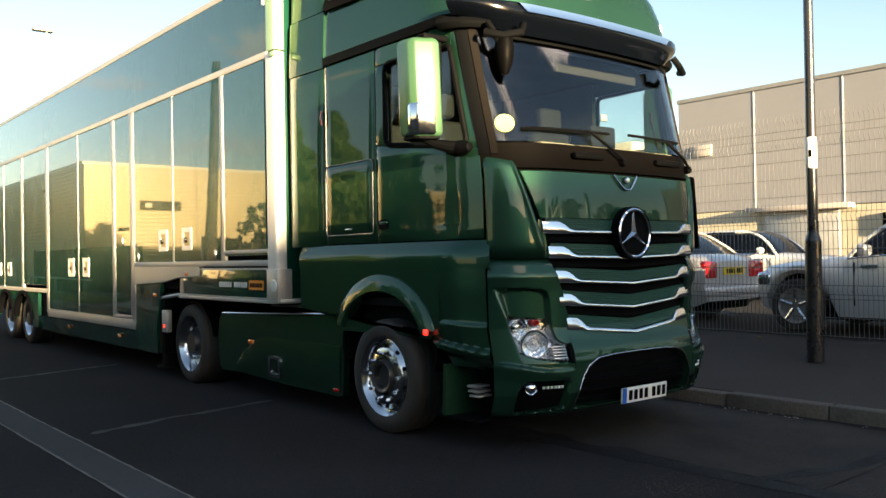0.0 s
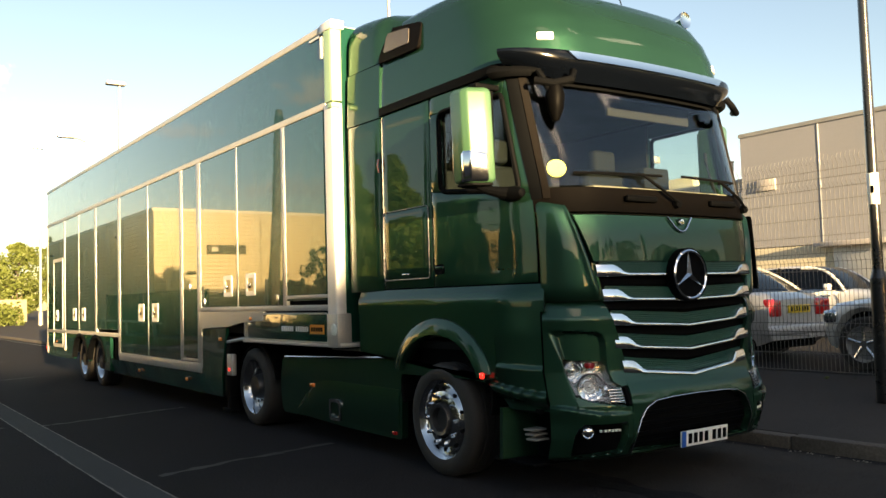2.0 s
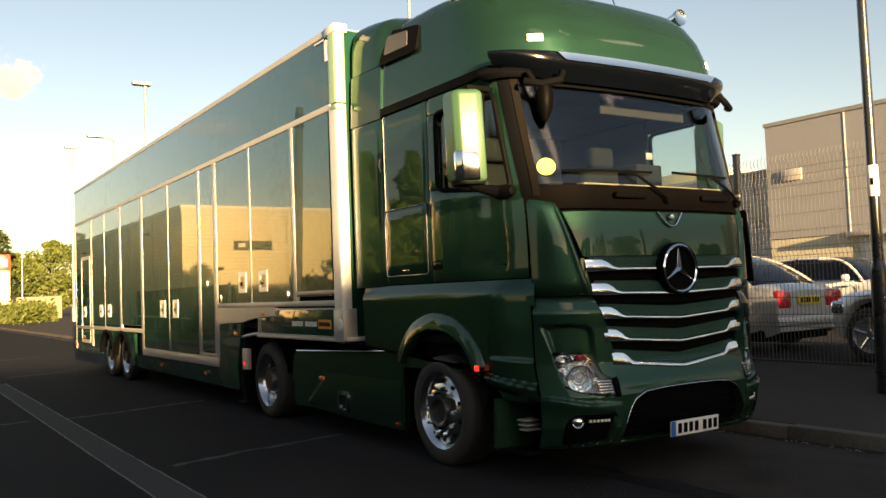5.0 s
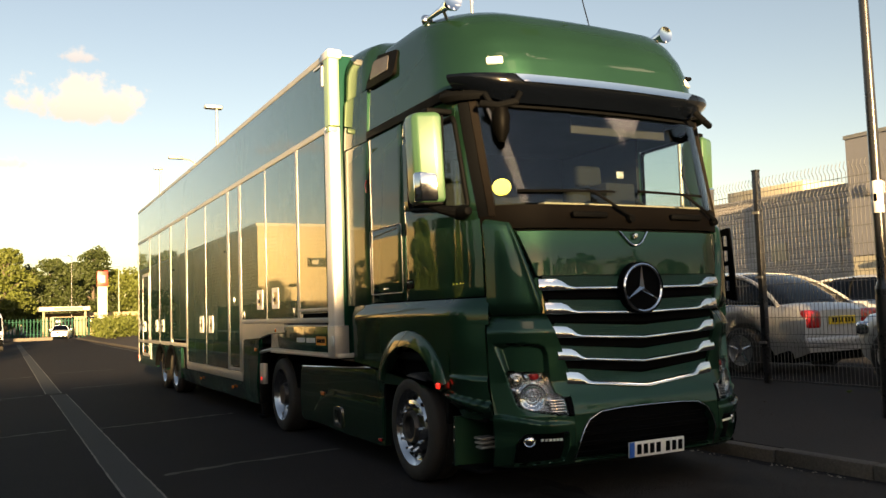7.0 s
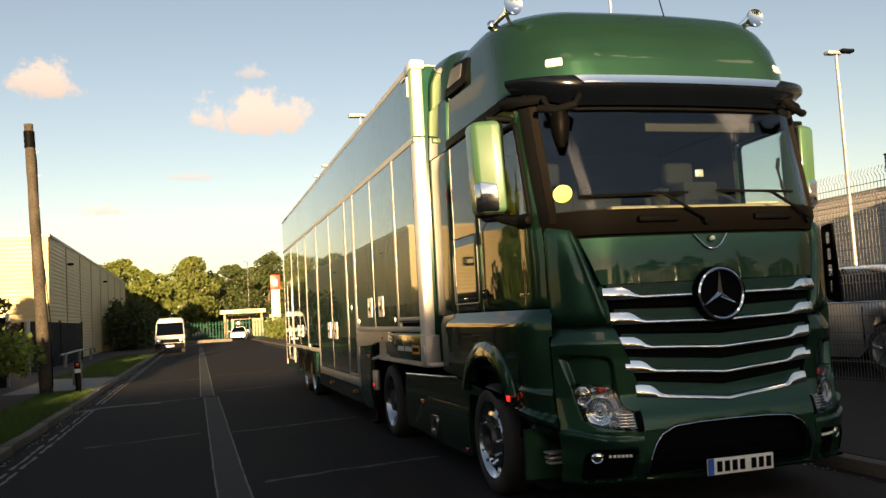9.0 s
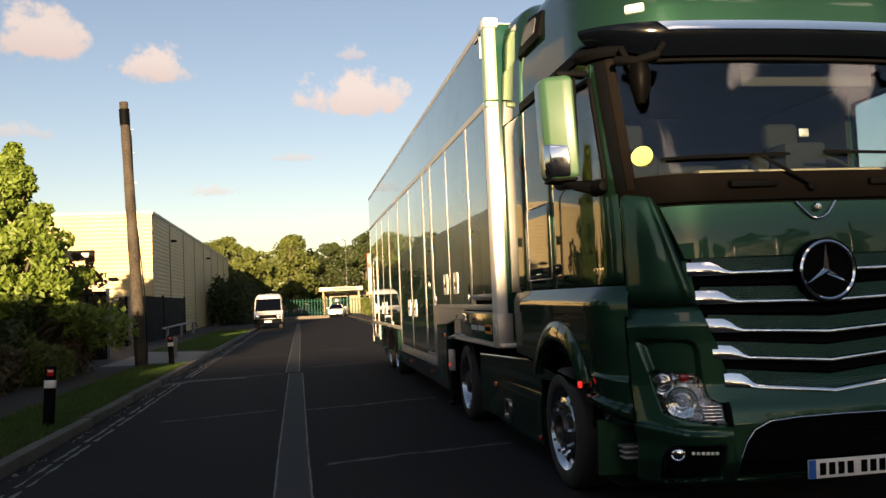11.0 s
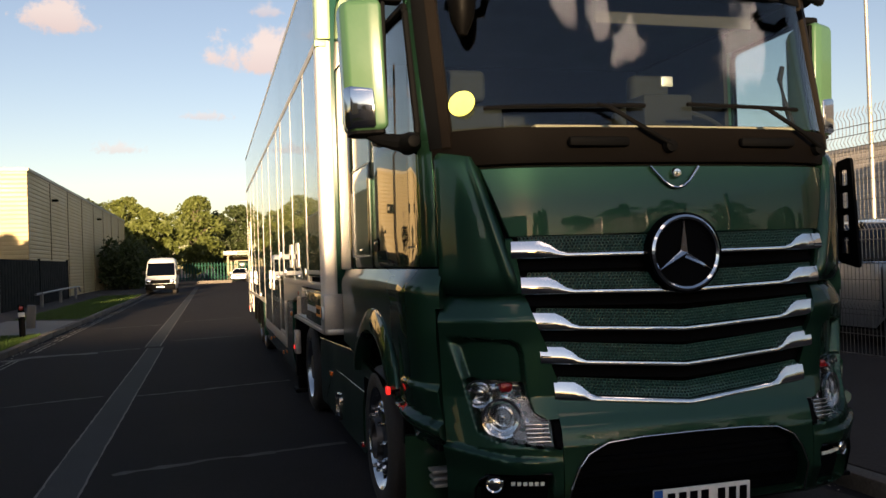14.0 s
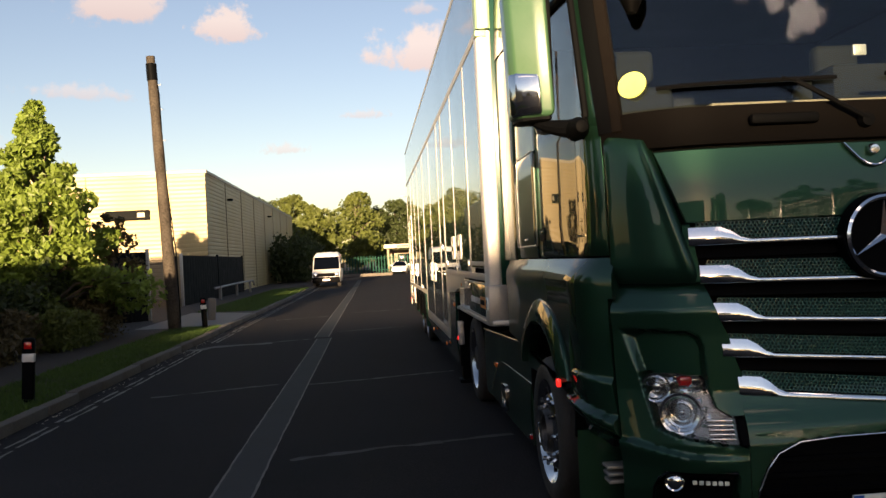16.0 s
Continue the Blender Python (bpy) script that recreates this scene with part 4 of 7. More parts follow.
both("headlamp_housing", lambda: lamp_patch(-0.068, 0.02, -0.01), mat("lamp_bowl", (0.16, 0.16, 0.16), 0.22, 0.8, vary=0.3, scale=18, fine=60))
lamps = both("headlamp", lambda: lamp_patch(-0.004, 0.004), LENS, "clear headlamp with chrome reflectors")
for ob, M in zip(lamps, (Matrix.Identity(4), MIRROR)):
    for x, z, r in ((0.360, 0.860, 0.060), (0.447, 0.748, 0.084)):
        p = S(tx(x), z, -0.046)
        turn = Euler((0, 0, radians(-28))).to_matrix().to_4x4()
        T("reflector", moved(lathe([(r * 0.0, 0.036), (r * 0.40, 0.034), (r * 0.44, 0.012), (r * 0.52, 0.010), (r * 0.56, 0.024), (r * 0.66, 0.016), (r * 0.69, 0.004), (r * 0.80, 0.0), (r * 0.83, -0.014), (r * 0.97, -0.022), (r, -0.03), (r * 1.12, -0.034), (r * 1.14, -0.018)], (0, 0, 0), "y", 28), M @ Matrix.Translation(p) @ turn), CHROME, "chrome lamp reflector", ob)
        T("bulb_lens", moved(lathe([(0.0, -0.024), (r * 0.3, -0.018), (r * 0.48, 0.0), (r * 0.5, 0.02)], (0, 0, 0), "y", 20), M @ Matrix.Translation(p) @ turn), LENS if r > 0.06 else CHROME, parent=ob)
        T("bulb", moved(lathe([(0.0, -0.008), (r * 0.12, -0.004), (r * 0.15, 0.02), (r * 0.15, 0.035)], (0, 0, 0), "y", 14), M @ Matrix.Translation(p) @ turn), CHROME, parent=ob)
    for x, z, a in ((0.372, 0.755, 20), (0.365, 0.785, -15), (0.505, 0.835, 35), (0.525, 0.80, -25), (0.545, 0.765, 30), (0.555, 0.73, -20), (0.54, 0.70, 25), (0.44, 0.895, 15), (0.415, 0.89, -20), (0.49, 0.87, -30), (0.52, 0.885, 10), (0.47, 0.84, -12), (0.53, 0.85, 22)):
        T("lamp_facet", moved(bx((-0.017, -0.006, -0.015), (0.017, 0.006, 0.015), 0.004), M @ Matrix.Translation(S(tx(x), z, -0.05)) @ Euler((radians(a), radians(a * 0.6), radians(-20 + a))).to_matrix().to_4x4()), CHROME, parent=ob)
    T("indicator_bulb", moved(bx((-0.03, -0.02, -0.022), (0.03, 0.02, 0.022), 0.012), M @ Matrix.Translation(S(tx(0.475), 0.890, -0.045))), RED_L, "small red-tinted indicator bulb", ob)
    for q in range(5):
        T("lamp_fin", moved(bx((-0.055, -0.02, -0.005), (0.055, 0.012, 0.005), 0.003), M @ Matrix.Translation(S(tx(0.60), 0.647 + q * 0.019, -0.022)) @ Euler((0, 0, radians(-14))).to_matrix().to_4x4()), CHROME, parent=ob)
    T("lamp_end", moved(patch(span(0.668, 0.700, 0.618, 0.735), 2, 3, 0.012, 0.03), M), BLACK, parent=ob)
# front corner: brow, sunken panel, lamp opening, ledge and fog lamp opening in one moulding
RECESS = outline((0.250, 1.140), (0.500, 1.118), (0.540, 1.095), (0.556, 1.05), (0.566, 0.86), (0.588, 0.775), (0.64, 0.742), (0.706, 0.738), (0.704, 0.616), (0.616, 0.622), (0.43, 0.654), (0.352, 0.692), (0.330, 0.82), (0.310, 0.93))
LAMP = outline((0.312, 0.930), (0.546, 0.912), (0.566, 0.86), (0.588, 0.775), (0.64, 0.742), (0.706, 0.738), (0.704, 0.616), (0.616, 0.622), (0.43, 0.654), (0.352, 0.692), (0.330, 0.82))
FOG = outline((0.375, 0.497), (0.640, 0.502), (0.652, 0.480), (0.640, 0.305), (0.335, 0.275), (0.330, 0.42))
FACE_Z = [(0.25, -0.012), (0.275, 0.008), (0.45, 0.014), (0.60, 0.010), (0.80, 0.012), (1.10, 0.022), (1.205, 0.034), (1.225, 0.030), (1.29, 0.000), (1.333, -0.030)]


def corner_relief(t, x, z):
    p, o = arc(t), lerp_table(FACE_Z, z)
    if x < 0.72:
        o -= 0.052 * ease(0.005, -0.016 - 0.05 * (1 - ease(0.0, 0.12, p - arc(tx(0.262)))), depth_in(RECESS, p, z)) * (0.75 + 0.25 * ease(0.0, 0.10, p - arc(tx(0.262))))
        o -= 0.060 * ease(0.003, -0.010, depth_in(LAMP, p, z))
        o -= 0.085 * ease(0.004, -0.012, depth_in(FOG, p, z))
    zl = float(np.interp(x, [0.2, 0.276, 0.458, 0.7], [0.612, 0.607, 0.566, 0.556]))
    k = float(np.interp(x, [0.2, 0.5, 0.68], [1.0, 0.9, 0.15]))
    o += 0.026 * k * (math.exp(-((z - zl) / 0.07) ** 2) if z < zl else 1 - ease(0.0, 0.022, z - zl))
    return o


def corner_module():
    inner = lambda z: tx(float(np.interp(z, [0.62, 0.83, 0.92, 1.0, 1.09, 1.165, 1.333], [0.697, 0.703, 0.712, 0.682, 0.662, 0.628, 0.578])))   # noqa: E731
    return moulding(lambda z: SEAM_T, inner, lambda u: 0.25, lambda u: 1.333, 84, 120, corner_relief, 0.03)


both("bumper_corner", corner_module, GREEN, "moulded green bumper corner round the headlamp", angle=45)
both("fog_recess", lambda: patch(((tx(0.325), 0.27), (tx(0.66), 0.27), (tx(0.66), 0.51), (tx(0.325), 0.51)), 8, 4, -0.045, 0.02), BLACK)
both("fog_bezel", lambda: tube([S(tx(x), z, 0.012) for x, z in ((0.332, 0.30), (0.334, 0.42), (0.350, 0.470), (0.385, 0.496), (0.50, 0.500), (0.645, 0.502))], 0.0055, 6), BLACK_GLOSS)
for M in (Matrix.Identity(4), MIRROR):
    fog = T("fog_lamp", moved(lathe([(0.0, -0.012), (0.022, -0.008), (0.034, 0.0), (0.040, -0.004), (0.044, 0.0), (0.044, 0.03)], (0, 0, 0), "y", 24), M @ Matrix.Translation(S(tx(0.398), 0.448, -0.012)) @ Euler((0, 0, radians(-30))).to_matrix().to_4x4()), CHROME, "round fog lamp")
    T("lamp_bar", moved(patch(span(0.455, 0.625, 0.436, 0.466), 6, 1, -0.02, 0.02), M), BLACK_GLOSS, parent=fog)
    for q in range(6):
        T("daylight_lamp", moved(bx((-0.010, -0.006, -0.009), (0.010, 0.006, 0.009), 0.003), M @ Matrix.Translation(S(tx(0.475 + 0.026 * q), 0.452, -0.018))), WHITE_L, parent=fog)

# middle of the bumper with the air intake
INTAKE = outline((0.722, 0.292), (0.735, 0.423), (0.775, 0.52), (0.823, 0.582), (0.921, 0.628), (1.10, 0.640), (XC, 0.645), (1.66, 0.640), (1.839, 0.628), (1.937, 0.582), (1.985, 0.52), (2.025, 0.423), (2.038, 0.292))


def middle_relief(t, x, z):
    return lerp_table(FACE_Z, z) + 0.010 * math.exp(-((z - 0.70) / 0.05) ** 2) - 0.085 * ease(0.004, -0.014, depth_in(INTAKE, arc(t), z))


T("bumper_beam", moulding(lambda z: tx(0.701), lambda z: tx(2.059), lambda u: 0.25, lambda u: 0.768 + 0.064 * abs(2 * u - 1), 110, 56, middle_relief), GREEN, "green bumper middle round the air intake", angle=45)
T("lower_grille", merge(patch(span(0.72, 2.04, 0.27, 0.64), 20, 5, -0.050, 0.02), *[patch(span(0.76, 2.0, 0.32 + 0.07 * q, 0.345 + 0.07 * q), 16, 1, -0.03, 0.02) for q in range(4)]), BLACK, "black lower air intake")
# highlight on the green lip, added as a thin polished bar
T("intake_trim", tube([S(tx(x), z, 0.016) for x, z in ((0.720, 0.28), (0.735, 0.423), (0.775, 0.52), (0.823, 0.582), (0.921, 0.628), (1.10, 0.641), (XC, 0.645), (1.66, 0.641), (1.839, 0.628), (1.937, 0.582), (1.985, 0.52), (2.025, 0.423), (2.04, 0.28))], 0.0045, 8), POLISHED, "thin bright bar as highlight on the green intake lip")
T("tow_slot", bx((1.02, -0.03, 0.655), (1.05, -0.012, 0.675)), BLACK)
plate = T("number_plate", moved(bx((-0.26, -0.008, -0.0555), (0.26, 0.008, 0.0555), 0.004), Matrix.Translation((1.385, -0.085, 0.335)) @ Euler((radians(4), 0, 0)).to_matrix().to_4x4()), PLATE_W, "white number plate with plain dark bars")
T("plate_band", moved(bx((-0.26, -0.0105, -0.0555), (-0.215, -0.008, 0.0555)), Matrix.Translation((1.385, -0.085, 0.335)) @ Euler((radians(4), 0, 0)).to_matrix().to_4x4()), BLUE, parent=plate)
for q in range(7):
    x = -0.17 + 0.06 * q + (0.03 if q > 3 else 0)
    T("plate_bar", moved(bx((x - 0.02, -0.0105, -0.036), (x + 0.02, -0.008, 0.036)), Matrix.Translation((1.385, -0.085, 0.335)) @ Euler((radians(4), 0, 0)).to_matrix().to_4x4()), BLACK, parent=plate)

# mirrors


def pillar_loft(plan_pts, levels):
    """A body from one plan outline at several heights: (z, inset)."""
    cx, cy = sum(p[0] for p in plan_pts) / len(plan_pts), sum(p[1] for p in plan_pts) / len(plan_pts)
    bm = bmesh.new()
    rings = []
    for z, inset in levels:
        ring = []
        for x, y in plan_pts:
            d = Vector((x - cx, y - cy))
            d = d * max(0.1, 1 - inset / d.length)
            ring.append(bm.verts.new((cx + d.x + 0.035 * (2.87 - z), cy + d.y, z)))
        rings.append(ring)
    n = len(plan_pts)
    for a, b in zip(rings, rings[1:]):
        for k in range(n):
            bm.faces.new((a[k], a[(k + 1) % n], b[(k + 1) % n], b[k]))
    bm.faces.new(rings[0])
    bm.faces.new(rings[-1])
    bmesh.ops.recalc_face_normals(bm, faces=bm.faces)
    return bm


HEAD = rounded([(-0.170, 0.80), (-0.174, 0.665), (-0.150, 0.618), (-0.035, 0.566), (0.018, 0.556), (0.032, 0.575), (0.032, 0.80)], 0.014, 4)
CAP = rounded([(-0.165, 0.73), (-0.181, 0.660), (-0.156, 0.610), (-0.040, 0.557), (-0.030, 0.575), (-0.10, 0.63), (-0.140, 0.73)], 0.008, 3)
for sgn, M in ((1, Matrix.Identity(4)), (-1, Matrix.Translation((-0.05, 0.04, 0)) @ MIRROR)):
    head = T("mirror", moved(pillar_loft(HEAD, [(2.19, 0.035), (2.20, 0.012), (2.22, 0.0), (2.83, 0.0), (2.855, 0.010), (2.872, 0.04)]), M), MIRROR_SUNLIT, "tall green door mirror, sunlit paleness in its colour", angle=40)
    cap = pillar_loft(CAP, [(2.20, 0.01), (2.212, 0.0), (2.40, 0.0), (2.415, 0.006)])
    for v in cap.verts:
        if v.co.z > 2.3:
            v.co.z -= 0.30 * max(0.0, v.co.x + 0.09)
    T("mirror_cap", moved(cap, M), CHROME, "bright cap at the mirror's foot", head, angle=40)
    T("mirror_base", moved(pillar_loft(HEAD, [(2.165, 0.05), (2.175, 0.02), (2.189, 0.02)]), M), BLACK, parent=head)
    T("mirror_glass", moved(bx((-0.15, 0.798, 2.25), (0.04, 0.804, 2.82), 0.002), M), CHROME, parent=head)
    T("mirror_strip", moved(bx((0.030, 0.570, 2.24), (0.052, 0.60, 2.85), 0.004), M), BLACK, parent=head)
    T("mirror_arm", moved(tube([(-0.03, 0.68, 2.18), (0.03, 0.62, 2.14), (0.09, 0.54, 2.115), (0.16, 0.50, 2.11)], [0.03, 0.035, 0.045, 0.05], 10), M), BLACK, parent=head)
    T("mirror_arm", moved(bx((-0.06, 0.62, 2.872), (0.16, 0.72, 2.915), 0.015, 3), M), BLACK, parent=head)
    foot = lathe([(0.0, -0.12), (0.03, -0.11), (0.055, -0.04), (0.055, 0.04), (0.03, 0.12), (0.0, 0.13)], (0.14, 0.50, 2.105), "y", 16)
    T("mirror_foot", moved(foot, M), BLACK, parent=head)
# blacker than the other plastic: the visor's shade put into the colour
T("kerb_mirror", lathe([(0.0, 0.16), (0.05, 0.14), (0.072, 0.05), (0.060, -0.05), (0.025, -0.13), (0.0, -0.14)], tuple(S(tx(0.42), 2.74, 0.10)), "z", 20), mat("mirror_shade_black", (0.0012, 0.0012, 0.0013), 0.5, spec=0.03), "black teardrop kerb mirror under the visor")
T("kerb_mirror_arm", tube([S(tx(0.40), 2.80, 0.12), S(tx(0.38), 2.90, 0.14), S(tx(0.36), 2.98, 0.12)], 0.022, 8), BLACK)
T("corner_fin", slab(rounded([(0.30, 1.38), (0.46, 1.42), (0.46, 2.0), (0.34, 2.02)], 0.03), [rect(0.37, 0.43, 1.47 + 0.13 * q, 1.56 + 0.13 * q, 0.01) for q in range(4)], lambda u, v, d: Vector((XC + HALF + 0.05 + d, u, v)), 0.02), BLACK, "slotted black fin beside the door")

# wipers
for x0, x1, z1 in ((1.36, 0.45, 2.235), (2.28, 1.50, 2.255)):
    w = T("wiper", tube([S(tx(x0), 2.04, 0.045), S(tx(x0 - 0.12), 2.11, 0.05), S(tx(x0 - 0.30), 2.23, 0.04)], 0.012, 8), BLACK, "black windscreen wiper")
    T("wiper_blade", tube([S(tx(x0 - 0.10 + (x1 - x0 + 0.1) * q), 2.245 + (z1 - 2.245) * q, 0.02) for q in np.linspace(0, 1, 9)], 0.011, 6), BLACK, parent=w)
    T("wiper_pivot", lathe([(0.0, -0.02), (0.03, -0.015), (0.035, 0.02), (0.0, 0.03)], tuple(S(tx(x0), 2.035, 0.035)), "y", 16), BLACK, parent=w)
    T("wiper_link", tube([S(tx(x0 - 0.30), 2.23, 0.04), S(tx(x0 - 0.36), 2.25, 0.03)], 0.009, 6), BLACK, parent=w)

# horns, antenna
for M in (Matrix.Identity(4), MIRROR):
    horn = T("air_horn", moved(lathe([(0.0, -0.02), (0.055, -0.03), (0.075, -0.035), (0.078, -0.02), (0.05, 0.05), (0.028, 0.16), (0.02, 0.34), (0.02, 0.42)], (0.28, 0.80, 3.83), "y", 24), M), CHROME, "chrome air horn on the roof")
    T("horn_ball", moved(lathe([(0.0, -0.05), (0.035, -0.035), (0.05, 0.0), (0.035, 0.035), (0.0, 0.05)], (0.28, 1.25, 3.83), "y", 20), M), CHROME, parent=horn)
    for y in (0.95, 1.18):
        T("horn_bracket", moved(tube([(0.28, y, 3.83), (0.36, y + 0.01, 3.66)], 0.014, 6), M), GALV, parent=horn)
ant = T("antenna", lathe([(0.0, -0.045), (0.03, -0.03), (0.042, 0.0), (0.03, 0.03), (0.0, 0.04)], (1.53, 0.64, 3.665), "z", 16), BLACK, "black ball antenna base with whip")
T("antenna_whip", tube([(1.53, 0.64, 3.69), (1.51, 0.70, 3.95), (1.48, 0.78, 4.35)], 0.005, 6), BLACK, parent=ant)

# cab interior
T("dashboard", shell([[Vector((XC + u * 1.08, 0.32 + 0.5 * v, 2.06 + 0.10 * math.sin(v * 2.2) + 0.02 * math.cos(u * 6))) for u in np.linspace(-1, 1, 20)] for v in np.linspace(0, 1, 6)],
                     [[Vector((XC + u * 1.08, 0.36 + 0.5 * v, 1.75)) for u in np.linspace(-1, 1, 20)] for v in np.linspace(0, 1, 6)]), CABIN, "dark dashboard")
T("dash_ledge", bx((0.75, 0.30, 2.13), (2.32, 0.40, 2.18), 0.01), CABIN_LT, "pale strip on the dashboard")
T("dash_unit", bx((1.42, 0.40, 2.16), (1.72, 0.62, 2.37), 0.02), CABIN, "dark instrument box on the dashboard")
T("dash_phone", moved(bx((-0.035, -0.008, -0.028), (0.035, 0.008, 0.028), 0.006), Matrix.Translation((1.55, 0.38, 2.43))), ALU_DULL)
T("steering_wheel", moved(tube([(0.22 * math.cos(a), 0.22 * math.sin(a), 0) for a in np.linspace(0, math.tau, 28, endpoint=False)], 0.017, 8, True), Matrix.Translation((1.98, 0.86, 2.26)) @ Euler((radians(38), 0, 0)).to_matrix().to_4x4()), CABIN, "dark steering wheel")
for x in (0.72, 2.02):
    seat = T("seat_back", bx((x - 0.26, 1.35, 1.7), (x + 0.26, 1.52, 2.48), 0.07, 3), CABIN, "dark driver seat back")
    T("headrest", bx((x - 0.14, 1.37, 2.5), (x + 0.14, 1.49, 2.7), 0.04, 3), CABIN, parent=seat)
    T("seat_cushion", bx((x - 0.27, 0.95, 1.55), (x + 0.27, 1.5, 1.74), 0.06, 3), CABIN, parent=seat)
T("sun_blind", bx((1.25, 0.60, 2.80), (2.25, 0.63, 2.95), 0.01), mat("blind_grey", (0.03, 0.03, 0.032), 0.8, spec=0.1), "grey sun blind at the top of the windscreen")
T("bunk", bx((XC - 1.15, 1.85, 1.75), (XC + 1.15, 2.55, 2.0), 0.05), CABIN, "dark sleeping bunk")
T("handrail", tube([(2.44, 0.50, 2.2), (2.40, 0.52, 2.35), (2.40, 0.56, 2.5), (2.45, 0.60, 2.58)], 0.016, 8), CABIN)

# chassis, side skirt, deck
T("chassis_rail", merge(bx((0.95, 0.5, 0.62), (1.03, 6.1, 0.88), 0.01), bx((1.73, 0.5, 0.62), (1.81, 6.1, 0.88), 0.01), bx((0.95, 5.6, 0.66), (1.81, 5.7, 0.84))), BLACK, "black chassis rails")
# axles coloured as the shade under the cab
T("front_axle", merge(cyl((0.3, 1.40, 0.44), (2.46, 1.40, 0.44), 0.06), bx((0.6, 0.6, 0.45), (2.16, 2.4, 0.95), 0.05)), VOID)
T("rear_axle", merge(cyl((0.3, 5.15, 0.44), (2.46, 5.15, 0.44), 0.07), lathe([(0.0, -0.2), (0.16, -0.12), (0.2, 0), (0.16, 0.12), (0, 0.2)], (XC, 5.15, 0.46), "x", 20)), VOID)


def skirt():
    top = [(2.02, 1.0), (2.12, 1.0), (2.22, 0.885), (2.5, 0.86), (4.36, 0.80)]
    back = [(4.40, 0.78), (4.44, 0.60), (4.43, 0.42), (4.40, 0.26), (4.34, 0.225)]
    bottom = [(3.9, 0.235), (3.0, 0.205), (2.03, 0.20)]
    return slab(rounded(top + back + bottom, 0.04, 2), [rounded([(3.10, 0.27), (3.27, 0.27), (3.27, 0.43), (3.10, 0.43)], 0.035)], lambda u, v, d: Vector((0.135 + d + 0.05 * max(0, v - 0.70), u, v)), 0.06)


both("side_skirt", skirt, GREEN, "smooth green side skirt between the axles")
both("skirt_bulge", lambda: shell([[Vector((0.135 - 0.012 * math.sin(math.pi * v) ** 0.6, y, z0 + (z1 - z0) * v)) for y, z0, z1 in [(y, 0.24, max(0.26, 0.62 - (max(0, y - 3.35) ** 2) * 0.7)) for y in np.linspace(2.06, 4.0, 16)]] for v in np.linspace(0, 1, 7)],
                                  [[Vector((0.15, y, z0 + (z1 - z0) * v)) for y, z0, z1 in [(y, 0.24, max(0.26, 0.62 - (max(0, y - 3.35) ** 2) * 0.7)) for y in np.linspace(2.06, 4.0, 16)]] for v in np.linspace(0, 1, 7)]), GREEN)
outlet = T("exhaust_outlet", slab(rounded([(3.065, 0.25), (3.295, 0.25), (3.295, 0.455), (3.065, 0.455)], 0.05), [rounded([(3.10, 0.28), (3.26, 0.28), (3.26, 0.425), (3.10, 0.425)], 0.035)], lambda u, v, d: Vector((0.108 + d, u, v)), 0.12), POLISHED, "bright rectangular exhaust outlet")
T("exhaust_inside", bx((0.22, 3.1, 0.27), (0.24, 3.27, 0.43)), VOID, parent=outlet)
T("side_marker", bx((0.118, 3.63, 0.535), (0.14, 3.73, 0.575), 0.008), ORANGE_L, "small orange side marker")
T("side_marker", bx((0.118, 2.10, 0.235), (0.14, 2.17, 0.265), 0.008), RED_L, "small red side marker")
T("skirt_trim", tube([(0.128, 2.26, 0.885), (0.128, 2.8, 0.862), (0.128, 4.3, 0.815)], 0.012, 8), POLISHED, "thin bright edge along the skirt")
T("deck_plate", merge(*[bx((0.30 + 0.0, 2.35 + 0.09 * k, 0.90), (0.92, 2.41 + 0.09 * k, 0.925), 0.006) for k in range(14)]), ALU_DULL, "slatted aluminium deck plate")
T("fifth_wheel", merge(bx((0.95, 4.4, 0.86), (1.81, 5.5, 0.93), 0.03), bx((1.0, 4.6, 0.75), (1.76, 5.3, 0.87))), BLACK, "black fifth wheel plate")
T("tank", bx((0.2, 2.15, 0.27), (0.75, 4.2, 0.80), 0.06), VOID)
both("rear_mudguard", lambda: shell([[Vector((x, 5.15 + 0.56 * math.cos(a), 0.42 + 0.50 * math.sin(a))) for a in np.linspace(radians(35), radians(165), 20)] for x in (0.16, 0.75)],
                                    [[Vector((x, 5.15 + 0.54 * math.cos(a), 0.42 + 0.48 * math.sin(a))) for a in np.linspace(radians(35), radians(165), 20)] for x in (0.16, 0.75)]), BLACK, "black rear mudguard")


HUB_GREY = mat("hub_grey", (0.05, 0.05, 0.05), 0.4, 0.5, vary=0.2)


